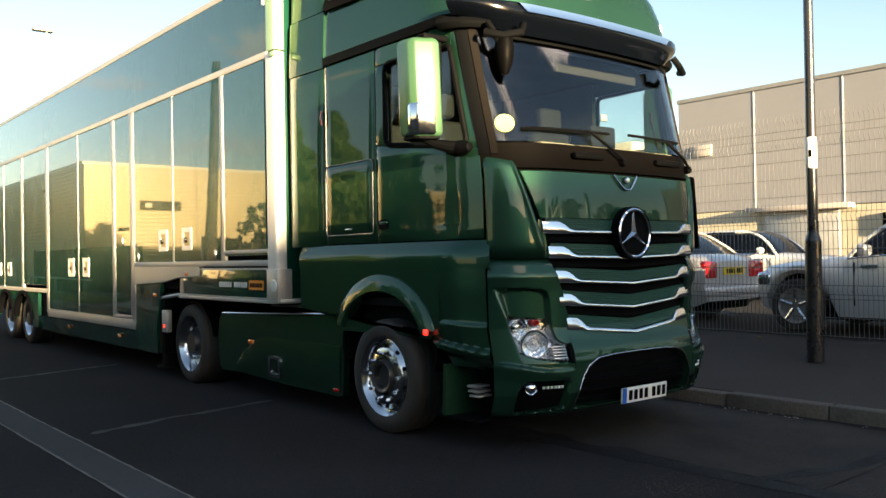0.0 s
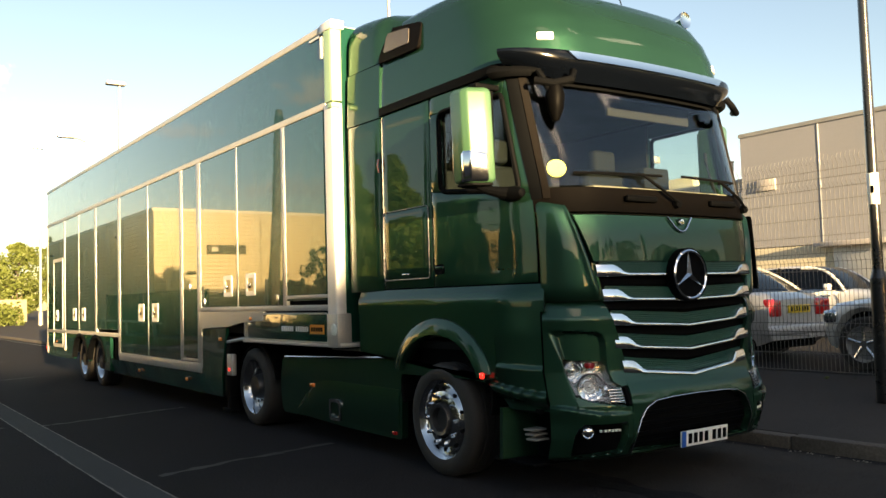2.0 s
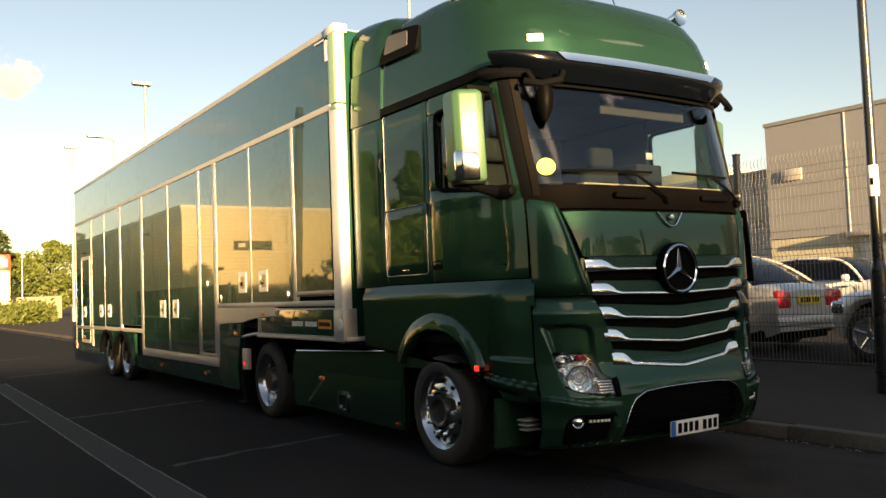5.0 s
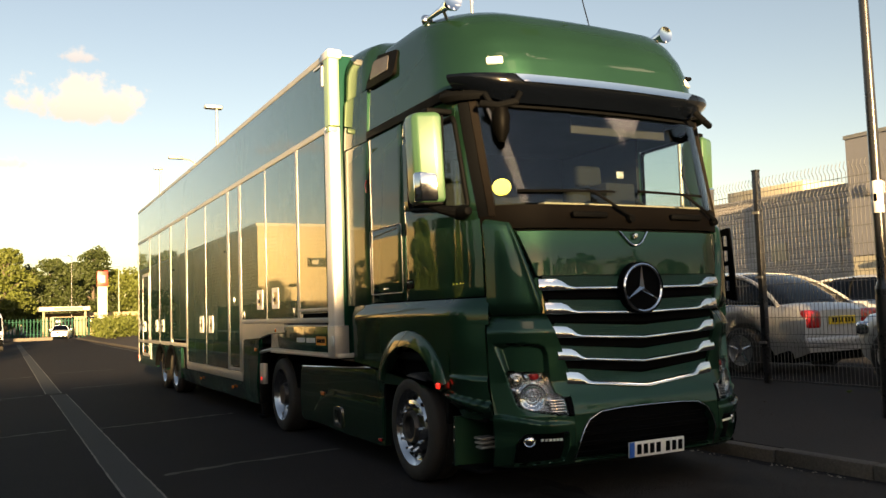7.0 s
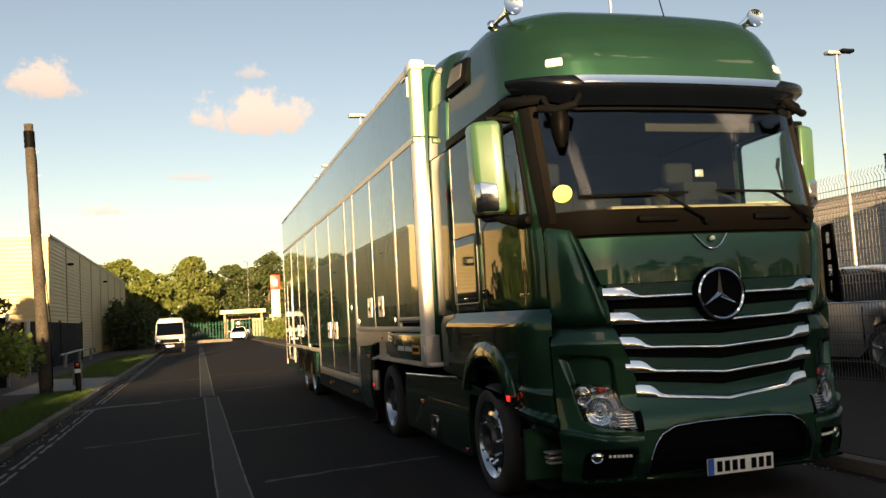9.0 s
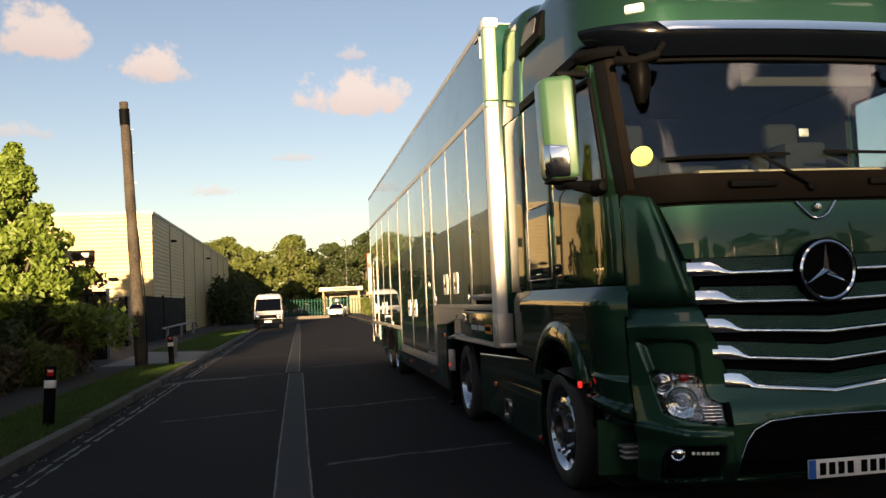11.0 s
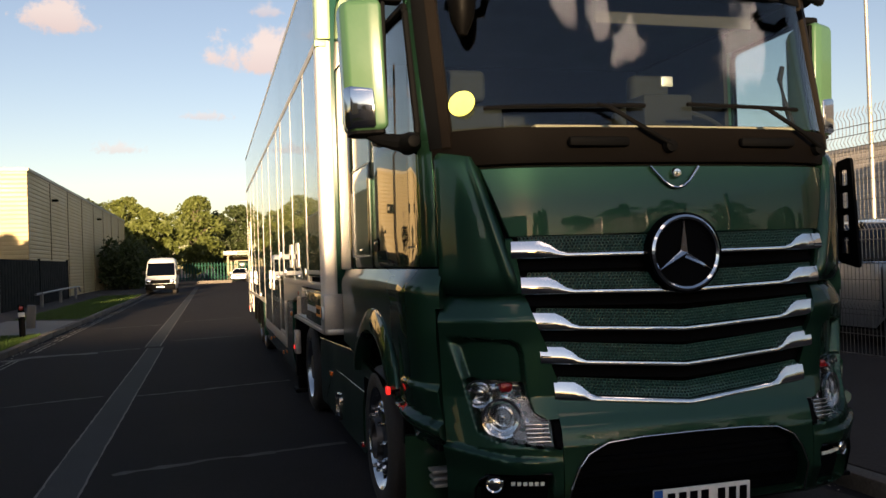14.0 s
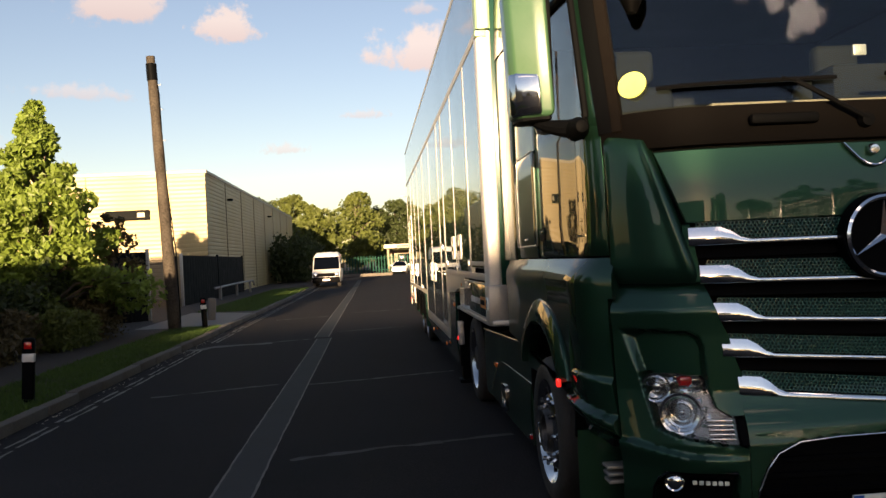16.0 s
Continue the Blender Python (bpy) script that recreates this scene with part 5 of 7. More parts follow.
def wheel(parent, x, y, r, width, dish, sgn=1, rim_r=None, front=True):
    """A lorry wheel with its outer face at x; dish: how far the rim sits inside."""
    rr = rim_r or r * 0.655
    o = lambda prof: [(a, sgn * b) for a, b in prof]   # noqa: E731
    tyre = part("wheel", lathe(o([(rr, 0.02), (rr + 0.015, 0.0), (rr + 0.05, -0.012), (r * 0.88, -0.006), (r * 0.96, 0.012), (r * 0.985, 0.03), (r, 0.05), (r, width * 0.33), (r - 0.012, width * 0.34), (r - 0.012, width * 0.37), (r, width * 0.38), (r, width * 0.62), (r - 0.012, width * 0.63), (r - 0.012, width * 0.66), (r, width * 0.67), (r, width - 0.04), (r * 0.9, width), (rr, width - 0.02)]), (x, y, r), "x", 56), TYRE, parent, "black lorry tyre on a polished wheel")
    if front:
        prof = [(rr + 0.012, 0.0), (rr, 0.012), (rr - 0.02, 0.03), (rr - 0.035, 0.06), (rr * 0.80, 0.045), (rr * 0.74, 0.02), (rr * 0.55, 0.0), (rr * 0.50, 0.0), (rr * 0.48, 0.03), (rr * 0.46, 0.05)]
        hub = [(0.0, 0.03), (rr * 0.30, 0.025), (rr * 0.33, -0.02), (rr * 0.41, -0.028), (rr * 0.44, 0.0), (rr * 0.48, 0.05)]
        nut_r, nut_h, hole_r, hole_h = rr * 0.63, -0.004, rr * 0.80, 0.03
    else:
        prof = [(rr + 0.012, 0.0), (rr, 0.012), (rr - 0.015, 0.03), (rr - 0.03, dish * 0.5), (rr * 0.84, dish), (rr * 0.62, dish + 0.02), (rr * 0.5, dish + 0.02)]
        hub = [(0.0, dish - 0.10), (rr * 0.40, dish - 0.095), (rr * 0.46, dish - 0.06), (rr * 0.50, dish + 0.02)]
        nut_r, nut_h, hole_r, hole_h = rr * 0.60, dish + 0.012, rr * 0.76, dish + 0.004
    rim = part("rim", lathe(o(prof), (x, y, r), "x", 48), POLISHED, tyre, "polished alloy rim")
    part("hub", lathe(o(hub), (x, y, r), "x", 30), HUB_GREY, tyre)
    for k in range(10):
        a = k * math.tau / 10
        part("wheel_nut", cyl((x + sgn * (nut_h - 0.022), y + nut_r * math.cos(a), r + nut_r * math.sin(a)), (x + sgn * (nut_h + 0.01), y + nut_r * math.cos(a), r + nut_r * math.sin(a)), 0.014, 0.016, 8), CHROME, rim)
        b = a + math.tau / 20
        part("rim_hole", cyl((x + sgn * (hole_h - 0.004), y + hole_r * math.cos(b), r + hole_r * math.sin(b)), (x + sgn * (hole_h + 0.01), y + hole_r * math.cos(b), r + hole_r * math.sin(b)), 0.015, 0.015, 10), VOID, rim)
    return tyre


for x, sg in ((0.10, 1), (2 * XC - 0.10, -1)):
    wheel(tractor, x, 1.40, 0.44, 0.30, 0.1, sg, 0.295)
    wheel(tractor, x + 0.02 * sg, 5.15, 0.44, 0.60, 0.11, sg, 0.295, False)

# ---------------------------------------------------------------- covered car transporter trailer
TW, TF, TR_, TOP = 2.55, 2.88, 16.42, 4.0
trailer = thing("transporter_trailer", "dark green enclosed vehicle transporter trailer with aluminium frames", "trailer")
R = lambda name, bm, m, label="", parent=None, **k: part(name, bm, m, parent or trailer, label, **k)   # noqa: E731
TMIRROR = Matrix.Translation((TW, 0, 0)) @ Matrix.Diagonal((-1, 1, 1, 1))
SEAM = 3.24


def pair(name, make, m, label="", parent=None, **k):
    a = R(name, make(), m, label, parent, **k)
    R(name, moved(make(), TMIRROR), m, label, parent, **k)
    return a


def board(y0, y1, z0, z1, out=0.012, th=0.03, r=0.0):
    return bx((-out, y0, z0), (th - out, y1, z1), 0.004, 1)


# core blackened, so joints between panels show as shade
R("core", merge(bx((0.04, TF + 0.06, 1.05), (TW - 0.04, TR_ - 0.05, TOP - 0.05)), bx((0.05, 5.95, 0.38), (TW - 0.05, 10.9, 1.06)), bx((0.3, 10.9, 0.75), (TW - 0.3, TR_ - 0.1, 1.06))), VOID, "inner body of the trailer, blackened as shade")
R("front_wall", bx((0.085, TF - 0.005, 1.0), (TW - 0.085, TF + 0.06, TOP - 0.02), 0.01), GREEN_DK, "green front wall")
pair("upper_side_panel", lambda: board(TF + 0.14, TR_ - 0.02, SEAM + 0.03, TOP - 0.045, 0.008), GREEN_DK, "smooth dark green upper side panel")
pair("roof_rail", lambda: bx((-0.012, TF, TOP - 0.045), (0.10, TR_, TOP + 0.02), 0.008), ALU, "aluminium roof rail")
R("roof_panel", bx((0.05, TF + 0.05, TOP - 0.04), (TW - 0.05, TR_ - 0.02, TOP + 0.005)), ALU_DULL, "pale trailer roof")
pair("seam_rail", lambda: bx((-0.016, TF + 0.12, SEAM - 0.035), (0.02, TR_, SEAM + 0.028), 0.003), ALU, "aluminium rail along the side")
pair("corner_post", lambda: slab(rounded([(-0.02, TF - 0.02), (0.095, TF - 0.025), (0.095, TF + 0.05), (0.05, TF + 0.16), (-0.02, TF + 0.16)], 0.03, 5), [], lambda u, v, d: Vector((u, v, 1.0 + d)), SEAM - 1.0), POST_ALU, "bright aluminium corner post")
pair("corner_post_top", lambda: slab(rounded([(-0.016, TF - 0.015), (0.10, TF - 0.02), (0.10, TF + 0.05), (0.05, TF + 0.15), (-0.016, TF + 0.15)], 0.03, 5), [], lambda u, v, d: Vector((u, v, SEAM + 0.02 + d)), TOP - SEAM - 0.03), POST_GREEN, "green upper corner post, paled by sunlight in its colour")
pair("post_cap", lambda: bx((-0.025, TF - 0.04, TOP - 0.06), (0.12, TF + 0.2, TOP + 0.03), 0.015), WHITE, "white corner cap")
pair("corner_mark", lambda: merge(bx((-0.02, TF + 0.17, TOP - 0.09), (-0.006, TF + 0.42, TOP - 0.07)), bx((-0.02, TF + 0.17, TOP - 0.30), (-0.006, TF + 0.20, TOP - 0.07))), WHITE)
pair("hinge", lambda: bx((-0.03, TF - 0.045, SEAM - 0.05), (0.06, TF + 0.06, SEAM + 0.0), 0.008), POST_GREEN)

#     y0     y1    z0    z1   doors
BAYS = [(3.06, 3.93, 1.40, 3.20), (4.02, 5.23, 1.36, 3.20), (5.27, 6.47, 1.36, 3.20), (6.62, 7.17, 0.72, 3.20), (7.30, 8.74, 0.66, 3.20), (8.78, 10.30, 0.66, 3.20),
        (10.46, 11.90, 1.02, 3.20), (12.05, 13.28, 0.97, 3.20), (13.32, 14.52, 0.97, 3.20), (14.66, 16.30, 0.58, 3.20)]
for y0, y1, z0, z1 in BAYS:
    pair("side_door", lambda: board(y0, y1, z0, z1, 0.012), GREEN_DK, "glossy dark green locker door")
for y0, y1, z0 in ((3.93, 4.02, 1.33), (6.47, 6.62, 0.60), (7.17, 7.30, 0.60), (10.30, 10.46, 0.60), (11.90, 12.05, 0.95), (14.52, 14.66, 0.55), (16.30, 16.42, 0.45)):
    pair("post", lambda: merge(bx((-0.0145, y0, z0), (0.02, y1, SEAM - 0.035), 0.002), bx((-0.0165, (y0 + y1) / 2 - 0.012, z0), (0.0, (y0 + y1) / 2 + 0.012, SEAM - 0.036), 0.005)), ALU, "aluminium upright post")
for y, z0 in ((5.25, 1.33), (8.76, 0.62), (13.30, 0.94)):
    pair("door_strip", lambda: bx((-0.0145, y - 0.02, z0), (0.01, y + 0.02, SEAM - 0.035), 0.002), ALU)
for y0, y1, z0, z1 in ((3.0, 6.5, 1.30, 1.355), (6.5, 10.4, 0.53, 0.65), (10.4, 16.3, 0.90, 0.965), (3.0, 4.0, 1.42, 1.455)):
    pair("sill_rail", lambda: bx((-0.0155, y0, z0), (0.02, y1, z1), 0.003), ALU, "aluminium sill rail")
pair("silver_band", lambda: slab([(4.55, 1.20), (5.12, 1.18), (5.6, 1.12), (6.5, 1.09), (6.5, 1.30), (4.55, 1.30)], [], lambda u, v, d: Vector((-0.014 + d, u, v)), 0.04), ALU, "bright aluminium panel above the step")
pair("narrow_strip", lambda: bx((-0.0165, 6.60, 0.66), (0.01, 7.2, 0.70), 0.003), ALU)
# gooseneck box and label
pair("gooseneck", lambda: bx((-0.008, TF + 0.16, 0.985), (0.05, 5.1, 1.285), 0.008), GREEN_DK, "green gooseneck side with lettering")
pair("gooseneck_foot", lambda: bx((-0.02, TF, 0.955), (0.2, 5.1, 0.985), 0.006), ALU)
pair("gooseneck_edge", lambda: slab(rect(TF + 0.17, 5.08, 0.99, 1.28, 0.02), [rect(TF + 0.185, 5.065, 1.005, 1.265, 0.015)], lambda u, v, d: Vector((-0.0115 + d, u, v)), 0.01), ALU, "thin bright edging")
R("gooseneck_floor", bx((0.05, TF, 0.94), (TW - 0.05, 5.9, 1.0)), BLACK)
pair("front_post_foot", lambda: bx((-0.022, TF - 0.04, 0.96), (0.13, TF + 0.16, 1.27), 0.012), ALU, "aluminium post foot")
R("front_sill", bx((0.0, TF - 0.05, 0.955), (TW, TF + 0.02, 1.0), 0.01), ALU, "aluminium front sill")
R("front_lamp", lathe([(0.0, -0.014), (0.05, -0.012), (0.06, 0.0), (0.0, 0.01)], (-0.02, TF + 0.03, 1.12), "x", 20), WHITE_L, "small white marker lamp")
sign = R("makers_sign", bx((-0.014, 3.13, 1.075), (-0.004, 3.42, 1.165)), ORANGE, "orange maker's plate with plain dark bars")
for k in range(5):
    R("sign_bar", bx((-0.018, 3.155 + 0.05 * k, 1.10), (-0.013, 3.19 + 0.05 * k, 1.14)), BLACK, parent=sign)
for k in [q for q in range(13) if q != 6]:
    R("lettering_bar", bx((-0.0135, 3.47 + 0.048 * k, 1.095), (-0.007, 3.50 + 0.048 * k, 1.145)), WHITE, "plain pale lettering bar")
# lower body
pair("skirt", lambda: slab(rounded([(5.92, 0.27), (10.98, 0.30), (11.02, 0.52), (6.5, 0.52), (6.5, 1.085), (5.66, 1.11), (5.80, 0.60)], 0.03, 2), [], lambda u, v, d: Vector((-0.004 + d + 0.22 * max(0.0, 0.52 - v), u, v)), 0.05), GREEN_DK, "green lower skirt")
pair("skirt_slant", lambda: bx((0.06, 5.86, 0.30), (0.14, 5.95, 1.06), 0.01), GREEN_DK)
R("underfloor", bx((0.05, 5.9, 0.28), (TW - 0.05, 11.0, 0.40)), BLACK)
leg = R("landing_leg", merge(bx((0.02, 5.62, 0.30), (0.16, 5.78, 1.0), 0.01), bx((0.04, 5.64, 0.16), (0.14, 5.76, 0.34), 0.005)), BLACK, "dark steel landing leg")
R("leg_foot", bx((0.0, 5.58, 0.12), (0.2, 5.82, 0.16), 0.01), BLACK, parent=leg)
R("leg_box", bx((0.0, 5.50, 0.55), (0.06, 5.66, 0.80), 0.01), ALU_DULL, parent=leg)
R("leg_marker", bx((-0.012, 5.56, 0.60), (0.004, 5.60, 0.64), 0.006), RED_ON, "small lit red marker lamp")
R("leg_arm", tube([(0.03, 5.9, 0.92), (0.03, 5.3, 0.98), (0.03, 4.95, 1.0)], 0.02, 8), ALU_DULL)
for y, z, m in ((9.3, 0.42, ORANGE_L), (7.1, 0.42, ORANGE_L), (15.4, 0.72, ORANGE_L), (4.9, 1.22, ORANGE_L), (5.85, 0.97, ORANGE_L)):
    R("side_marker", bx((-0.016, y - 0.05, z - 0.022), (0.004, y + 0.05, z + 0.022), 0.008), m, "small orange side marker")


# recessed locks
def lock(y, z, s=0.12):
    fr = R("door_lock", slab(rect(y - s, y + s, z - s * 0.95, z + s * 0.95, 0.015), [rect(y - s * 0.60, y + s * 0.60, z - s * 0.56, z + s * 0.56, 0.01)], lambda u, v, d: Vector((-0.018 + d, u, v)), 0.018), POST_ALU, "bright recessed door lock")
    # warm tone: reflection of sunlit surroundings put into the dish's colour
    R("lock_dish", bx((-0.0145, y - s * 0.66, z - s * 0.62), (-0.0115, y + s * 0.66, z + s * 0.62)), mat("lock_warm_reflection", (0.42, 0.33, 0.16), 0.35, 0.5) if "lock_warm_reflection" not in bpy.data.materials else bpy.data.materials["lock_warm_reflection"], parent=fr)
    R("lock_handle", moved(bx((-0.012, -0.024, -0.028), (0.008, 0.024, 0.028), 0.008), Matrix.Translation((-0.016, y + 0.016, z - 0.012))), BLACK_GLOSS, parent=fr)


for y, z, s in ((4.87, 1.60, 0.13), (5.55, 1.60, 0.13), (8.42, 1.30, 0.14), (9.12, 1.30, 0.14), (12.92, 1.28, 0.13), (13.68, 1.28, 0.13), (15.35, 1.26, 0.12)):
    lock(y, z, s)
for y, z in ((4.15, 1.42), (6.35, 1.42), (6.9, 1.62)):
    R("door_latch", bx((-0.022, y - 0.02, z - 0.05), (-0.008, y + 0.02, z + 0.05), 0.004), POLISHED)
R("rear_door_frame", slab(rect(14.76, 15.72, 0.60, 2.46, 0.03), [rect(14.83, 15.65, 0.67, 2.39, 0.03)], lambda u, v, d: Vector((-0.0155 + d, u, v)), 0.012), ALU, "aluminium frame of the rear entry door")
R("rear_wall", bx((0.02, TR_ - 0.05, 0.55), (TW - 0.02, TR_ + 0.01, TOP - 0.02), 0.01), GREEN_DK)
R("rear_bumper", bx((0.0, TR_ - 0.15, 0.42), (TW, TR_ + 0.06, 0.60), 0.02), ALU_DULL)
R("rear_lamp", bx((-0.03, TR_ - 0.06, 0.50), (0.03, TR_ + 0.07, 0.60), 0.02), RED_L)
# bogie


def arches():
    y0, y1 = 11.02, 16.3
    out = [(y0, 0.32), (11.35, 0.32)]
    for yc in (11.95, 13.22):
        out += [(yc + 0.58 * math.cos(a), 0.42 + 0.46 * math.sin(a)) for a in np.linspace(math.pi, 0, 13)]
    out += [(14.0, 0.40), (y1, 0.40), (y1, 0.90), (y0, 0.90)]
    return slab(out, [], lambda u, v, d: Vector((-0.004 + d, u, v)), 0.05)


pair("bogie_panel", arches, GREEN_DK, "green panel over the trailer wheels")
for yc in (11.95, 13.22):
    pair("arch_trim", lambda: shell([[Vector((-0.03, yc + r * math.cos(a), 0.42 + (r - 0.11) * math.sin(a))) for a in np.linspace(0.05, math.pi - 0.05, 20)] for r in (0.55, 0.61)], [[Vector((0.06, yc + r * math.cos(a), 0.42 + (r - 0.11) * math.sin(a))) for a in np.linspace(0.05, math.pi - 0.05, 20)] for r in (0.55, 0.61)]), BLACK, "dark wheel arch")
    wheel(trailer, 0.07, yc, 0.42, 0.32, 0.09, 1, 0.27, False)
    wheel(trailer, TW - 0.07, yc, 0.42, 0.32, 0.09, -1, 0.27, False)
R("bogie", bx((0.5, 11.3, 0.35), (TW - 0.5, 13.9, 0.75), 0.05), VOID)

# ---------------------------------------------------------------- buildings


def ribs(a, b, z0, z1, pitch, depth, out):
    """Horizontal cladding ribs on a wall from a to b (plan points), as one moulded sheet; out: the plan direction outwards."""
    rows = []
    z = z0
    o = Vector((*out, 0))
    while z < z1 - 1e-6:
        top = min(z + pitch, z1)
        for zz, k in ((z, 0.0), (z + (top - z) * 0.25, 1.0), (z + (top - z) * 0.8, 1.0)):
            rows.append([Vector((*p, zz)) + o * depth * k for p in (a, b)])
        z = top
    rows.append([Vector((*a, z1)), Vector((*b, z1))])
    return sheet(rows)


warehouse = thing("warehouse", "long cream clad warehouse with ribbed walls and flat roof", "building")
WX, WY, WT = -8.75, 38.0, 6.15
part("core", bx((-60, WY + 0.1, 0), (WX - 0.1, 82, WT - 0.1)), CREAM_DK, warehouse, "inner walls of the warehouse")
for k in range(9):
    x1 = WX - k * 5.6
    part("wall_panel", ribs((x1 - 5.57, WY), (x1, WY), 2.15, WT, 0.20, 0.010, (0, -1)), CREAM, warehouse, flat=True)
    # lower panels carry the wall's shade in their colour
    part("wall_panel", ribs((x1 - 5.57, WY + 0.03), (x1, WY + 0.03), 0.0, 2.12, 0.20, 0.018, (0, -1)), CREAM_DK, warehouse, flat=True)
for k in range(8):
    y0 = WY + k * 5.5
    part("wall_panel", ribs((WX, y0), (WX, y0 + 5.46), 0.0, WT, 0.20, 0.022, (1, 0)), CREAM, warehouse, flat=True)
    part("downpipe", bx((WX + 0.0, y0 + 5.43, 0), (WX + 0.05, y0 + 5.53, WT), 0.01), CREAM_DK, warehouse)
part("roof_trim", merge(bx((-60, WY - 0.06, WT - 0.02), (WX + 0.08, WY + 0.25, WT + 0.12)), bx((WX - 0.2, WY + 0.2, WT - 0.02), (WX + 0.08, 82, WT + 0.12))), PALE, warehouse, "pale roof edge trim")
part("roof", bx((-60, WY + 0.2, WT - 0.1), (WX - 0.1, 82, WT)), ROOFING, warehouse)
for x0, x1 in ((-13.5, -11.4), (-24.0, -19.6)):
    w = part("window", bx((x0, WY - 0.05, 3.98), (x1, WY + 0.1, 4.46), 0.01), VOID, warehouse, "dark slit window")
    part("pane", bx((x0 + 0.04, WY - 0.056, 4.02), (x1 - 0.04, WY - 0.05, 4.42)), GATE, w)
part("window_blind", bx((-12.0, WY - 0.062, 4.12), (-11.65, WY - 0.057, 4.34)), PALE, warehouse)
part("wall_lamp", bx((-10.75, WY - 0.35, 2.95), (-10.35, WY - 0.02, 3.1), 0.04), BLACK, warehouse, "small black wall lamp")
part("wall_lamp", bx((WX, 44.0, 5.2), (WX + 0.3, 44.3, 5.32), 0.03), BLACK, warehouse)
part("wall_lamp", bx((WX, 62.0, 5.2), (WX + 0.3, 62.3, 5.32), 0.03), BLACK, warehouse)

grey = thing("warehouse", "large grey clad warehouse with pale lower wall", "building")
part("core", bx((30.1, -15, 0.2), (80, 19.4, 8.3)), GREYCLAD_DK, grey)
for k in range(9):
    y1 = 19.45 - k * 3.85
    part("wall_panel", bx((29.95, y1 - 3.80, 3.2), (30.1, y1, 8.35), 0.01, 1), GREYCLAD, grey)
    part("wall_joint", bx((29.93, y1 - 3.85, 3.2), (30.0, y1 - 3.80, 8.3)), WHITE, grey)
    part("base_panel", bx((29.97, y1 - 3.85, 0.2), (30.1, y1, 3.16), 0.01, 1), PALE, grey)
part("roof_trim", bx((29.9, -15.2, 8.33), (30.4, 19.5, 8.5)), GALV, grey)
part("roller_door", bx((29.9, 12.0, 0.3), (29.99, 15.2, 3.0), 0.02), ALU_DULL, grey, "pale roller door")
part("canopy", bx((29.4, 11.4, 3.05), (30.0, 15.8, 3.25), 0.02), GREYCLAD_DK, grey)
part("wall_vent", bx((29.85, 17.7, 5.75), (29.99, 18.7, 6.25), 0.02), GREYCLAD_DK, grey, "grey louvred wall vent")
part("wall_sign", bx((29.8, 9.6, 2.0), (29.96, 10.3, 2.8), 0.02), BLACK, grey)

rear = thing("warehouse", "low brown-grey clad works building", "building")
part("core", bx((36.1, 19.6, 0.2), (80, 75, 7.2)), GREYCLAD_DK, rear)
for k in range(11):
    part("wall_panel", ribs((36.0, 19.6 + k * 5), (36.0, 24.55 + k * 5), 0.3, 7.2, 0.3, 0.03, (-1, 0)), GREYCLAD_DK, rear, flat=True)
part("roof_trim", bx((35.9, 19.6, 7.15), (36.4, 75, 7.35)), GREYCLAD, rear)
for y0, z0, w in ((28.0, 3.6, 1.0), (24.2, 4.6, 0.4), (31.5, 1.6, 2.4), (39, 1.6, 2.6)):
    part("window", bx((35.85, y0, z0), (36.0, y0 + w, z0 + 1.0), 0.02), PALE, rear, "pale window")
dish = part("satellite_dish", lathe([(0.0, 0.06), (0.2, 0.03), (0.4, -0.06), (0.42, -0.06), (0.2, 0.06)], (35.7, 23.2, 5.5), "x", 20), WHITE, rear)
for x0, y0, x1, y1, z in ((40, 30, 44, 36, 8.6), (45, 42, 50, 50, 8.3), (40, 52, 46, 60, 9.0)):
    part("roof_unit", bx((x0, y0, 7.1), (x1, y1, z), 0.05), PALE, rear, "pale roof plant unit")

# unseen houses, works and trees behind the walk; buildings added to shade the road
house = thing("house", "unseen row of houses added to shade the garden and warehouse foot", "house")
part("wall", bx((-64, -15, 0), (-15.2, -6.4, 6.4)), mat("brown_brick", (0.16, 0.085, 0.055), 0.85, vary=0.25, scale=2, fine=30), house, "brown brick walls of the unseen shading houses")
# block added out of view, its height set by the shade wanted
garage = thing("garage", "unseen garage block added to shade the young tree's foot", "garage")
part("wall", bx((-15.0, -11, 0), (-9.5, -6.6, 4.0)), CREAM_DK, garage, "walls of the unseen shading garage")
part("roof", bx((-15.1, -11.2, 4.0), (-9.3, -6.4, 4.3), 0.02), ROOFING, garage, "flat roof of the unseen shading garage")
part("roof", sheet([[(-64.4, -15.4, 6.3), (-14.8, -15.4, 6.3)], [(-64.4, -10.7, 8.0), (-14.8, -10.7, 8.0)], [(-64.4, -6.0, 6.3), (-14.8, -6.0, 6.3)]], 0.15, (0, 0, 1)), ROOFING, house, "low pitched grey roof of the unseen shading houses")
# added sun blocker; its roof edge sets the shadow line on the lorry
works = thing("works_hall", "long unseen hall added to shade the road and lower lorry", "building")
part("wall", bx((-90, -86, 0), (-7.6, -74, 10.95)), GREYCLAD_DK, works, "plain wall of the unseen shading hall")
part("roof", bx((-91, -87, 10.95), (-7.2, -73.5, 11.25)), ROOFING, works)

# ---------------------------------------------------------------- fence, posts, bollards
fence = thing("mesh_fence", "tall dark welded mesh fence with folded top and black posts", "fence")
FX, FZ0, FZ1, FSTEP = 5.45, 0.37, 2.87, 3.6


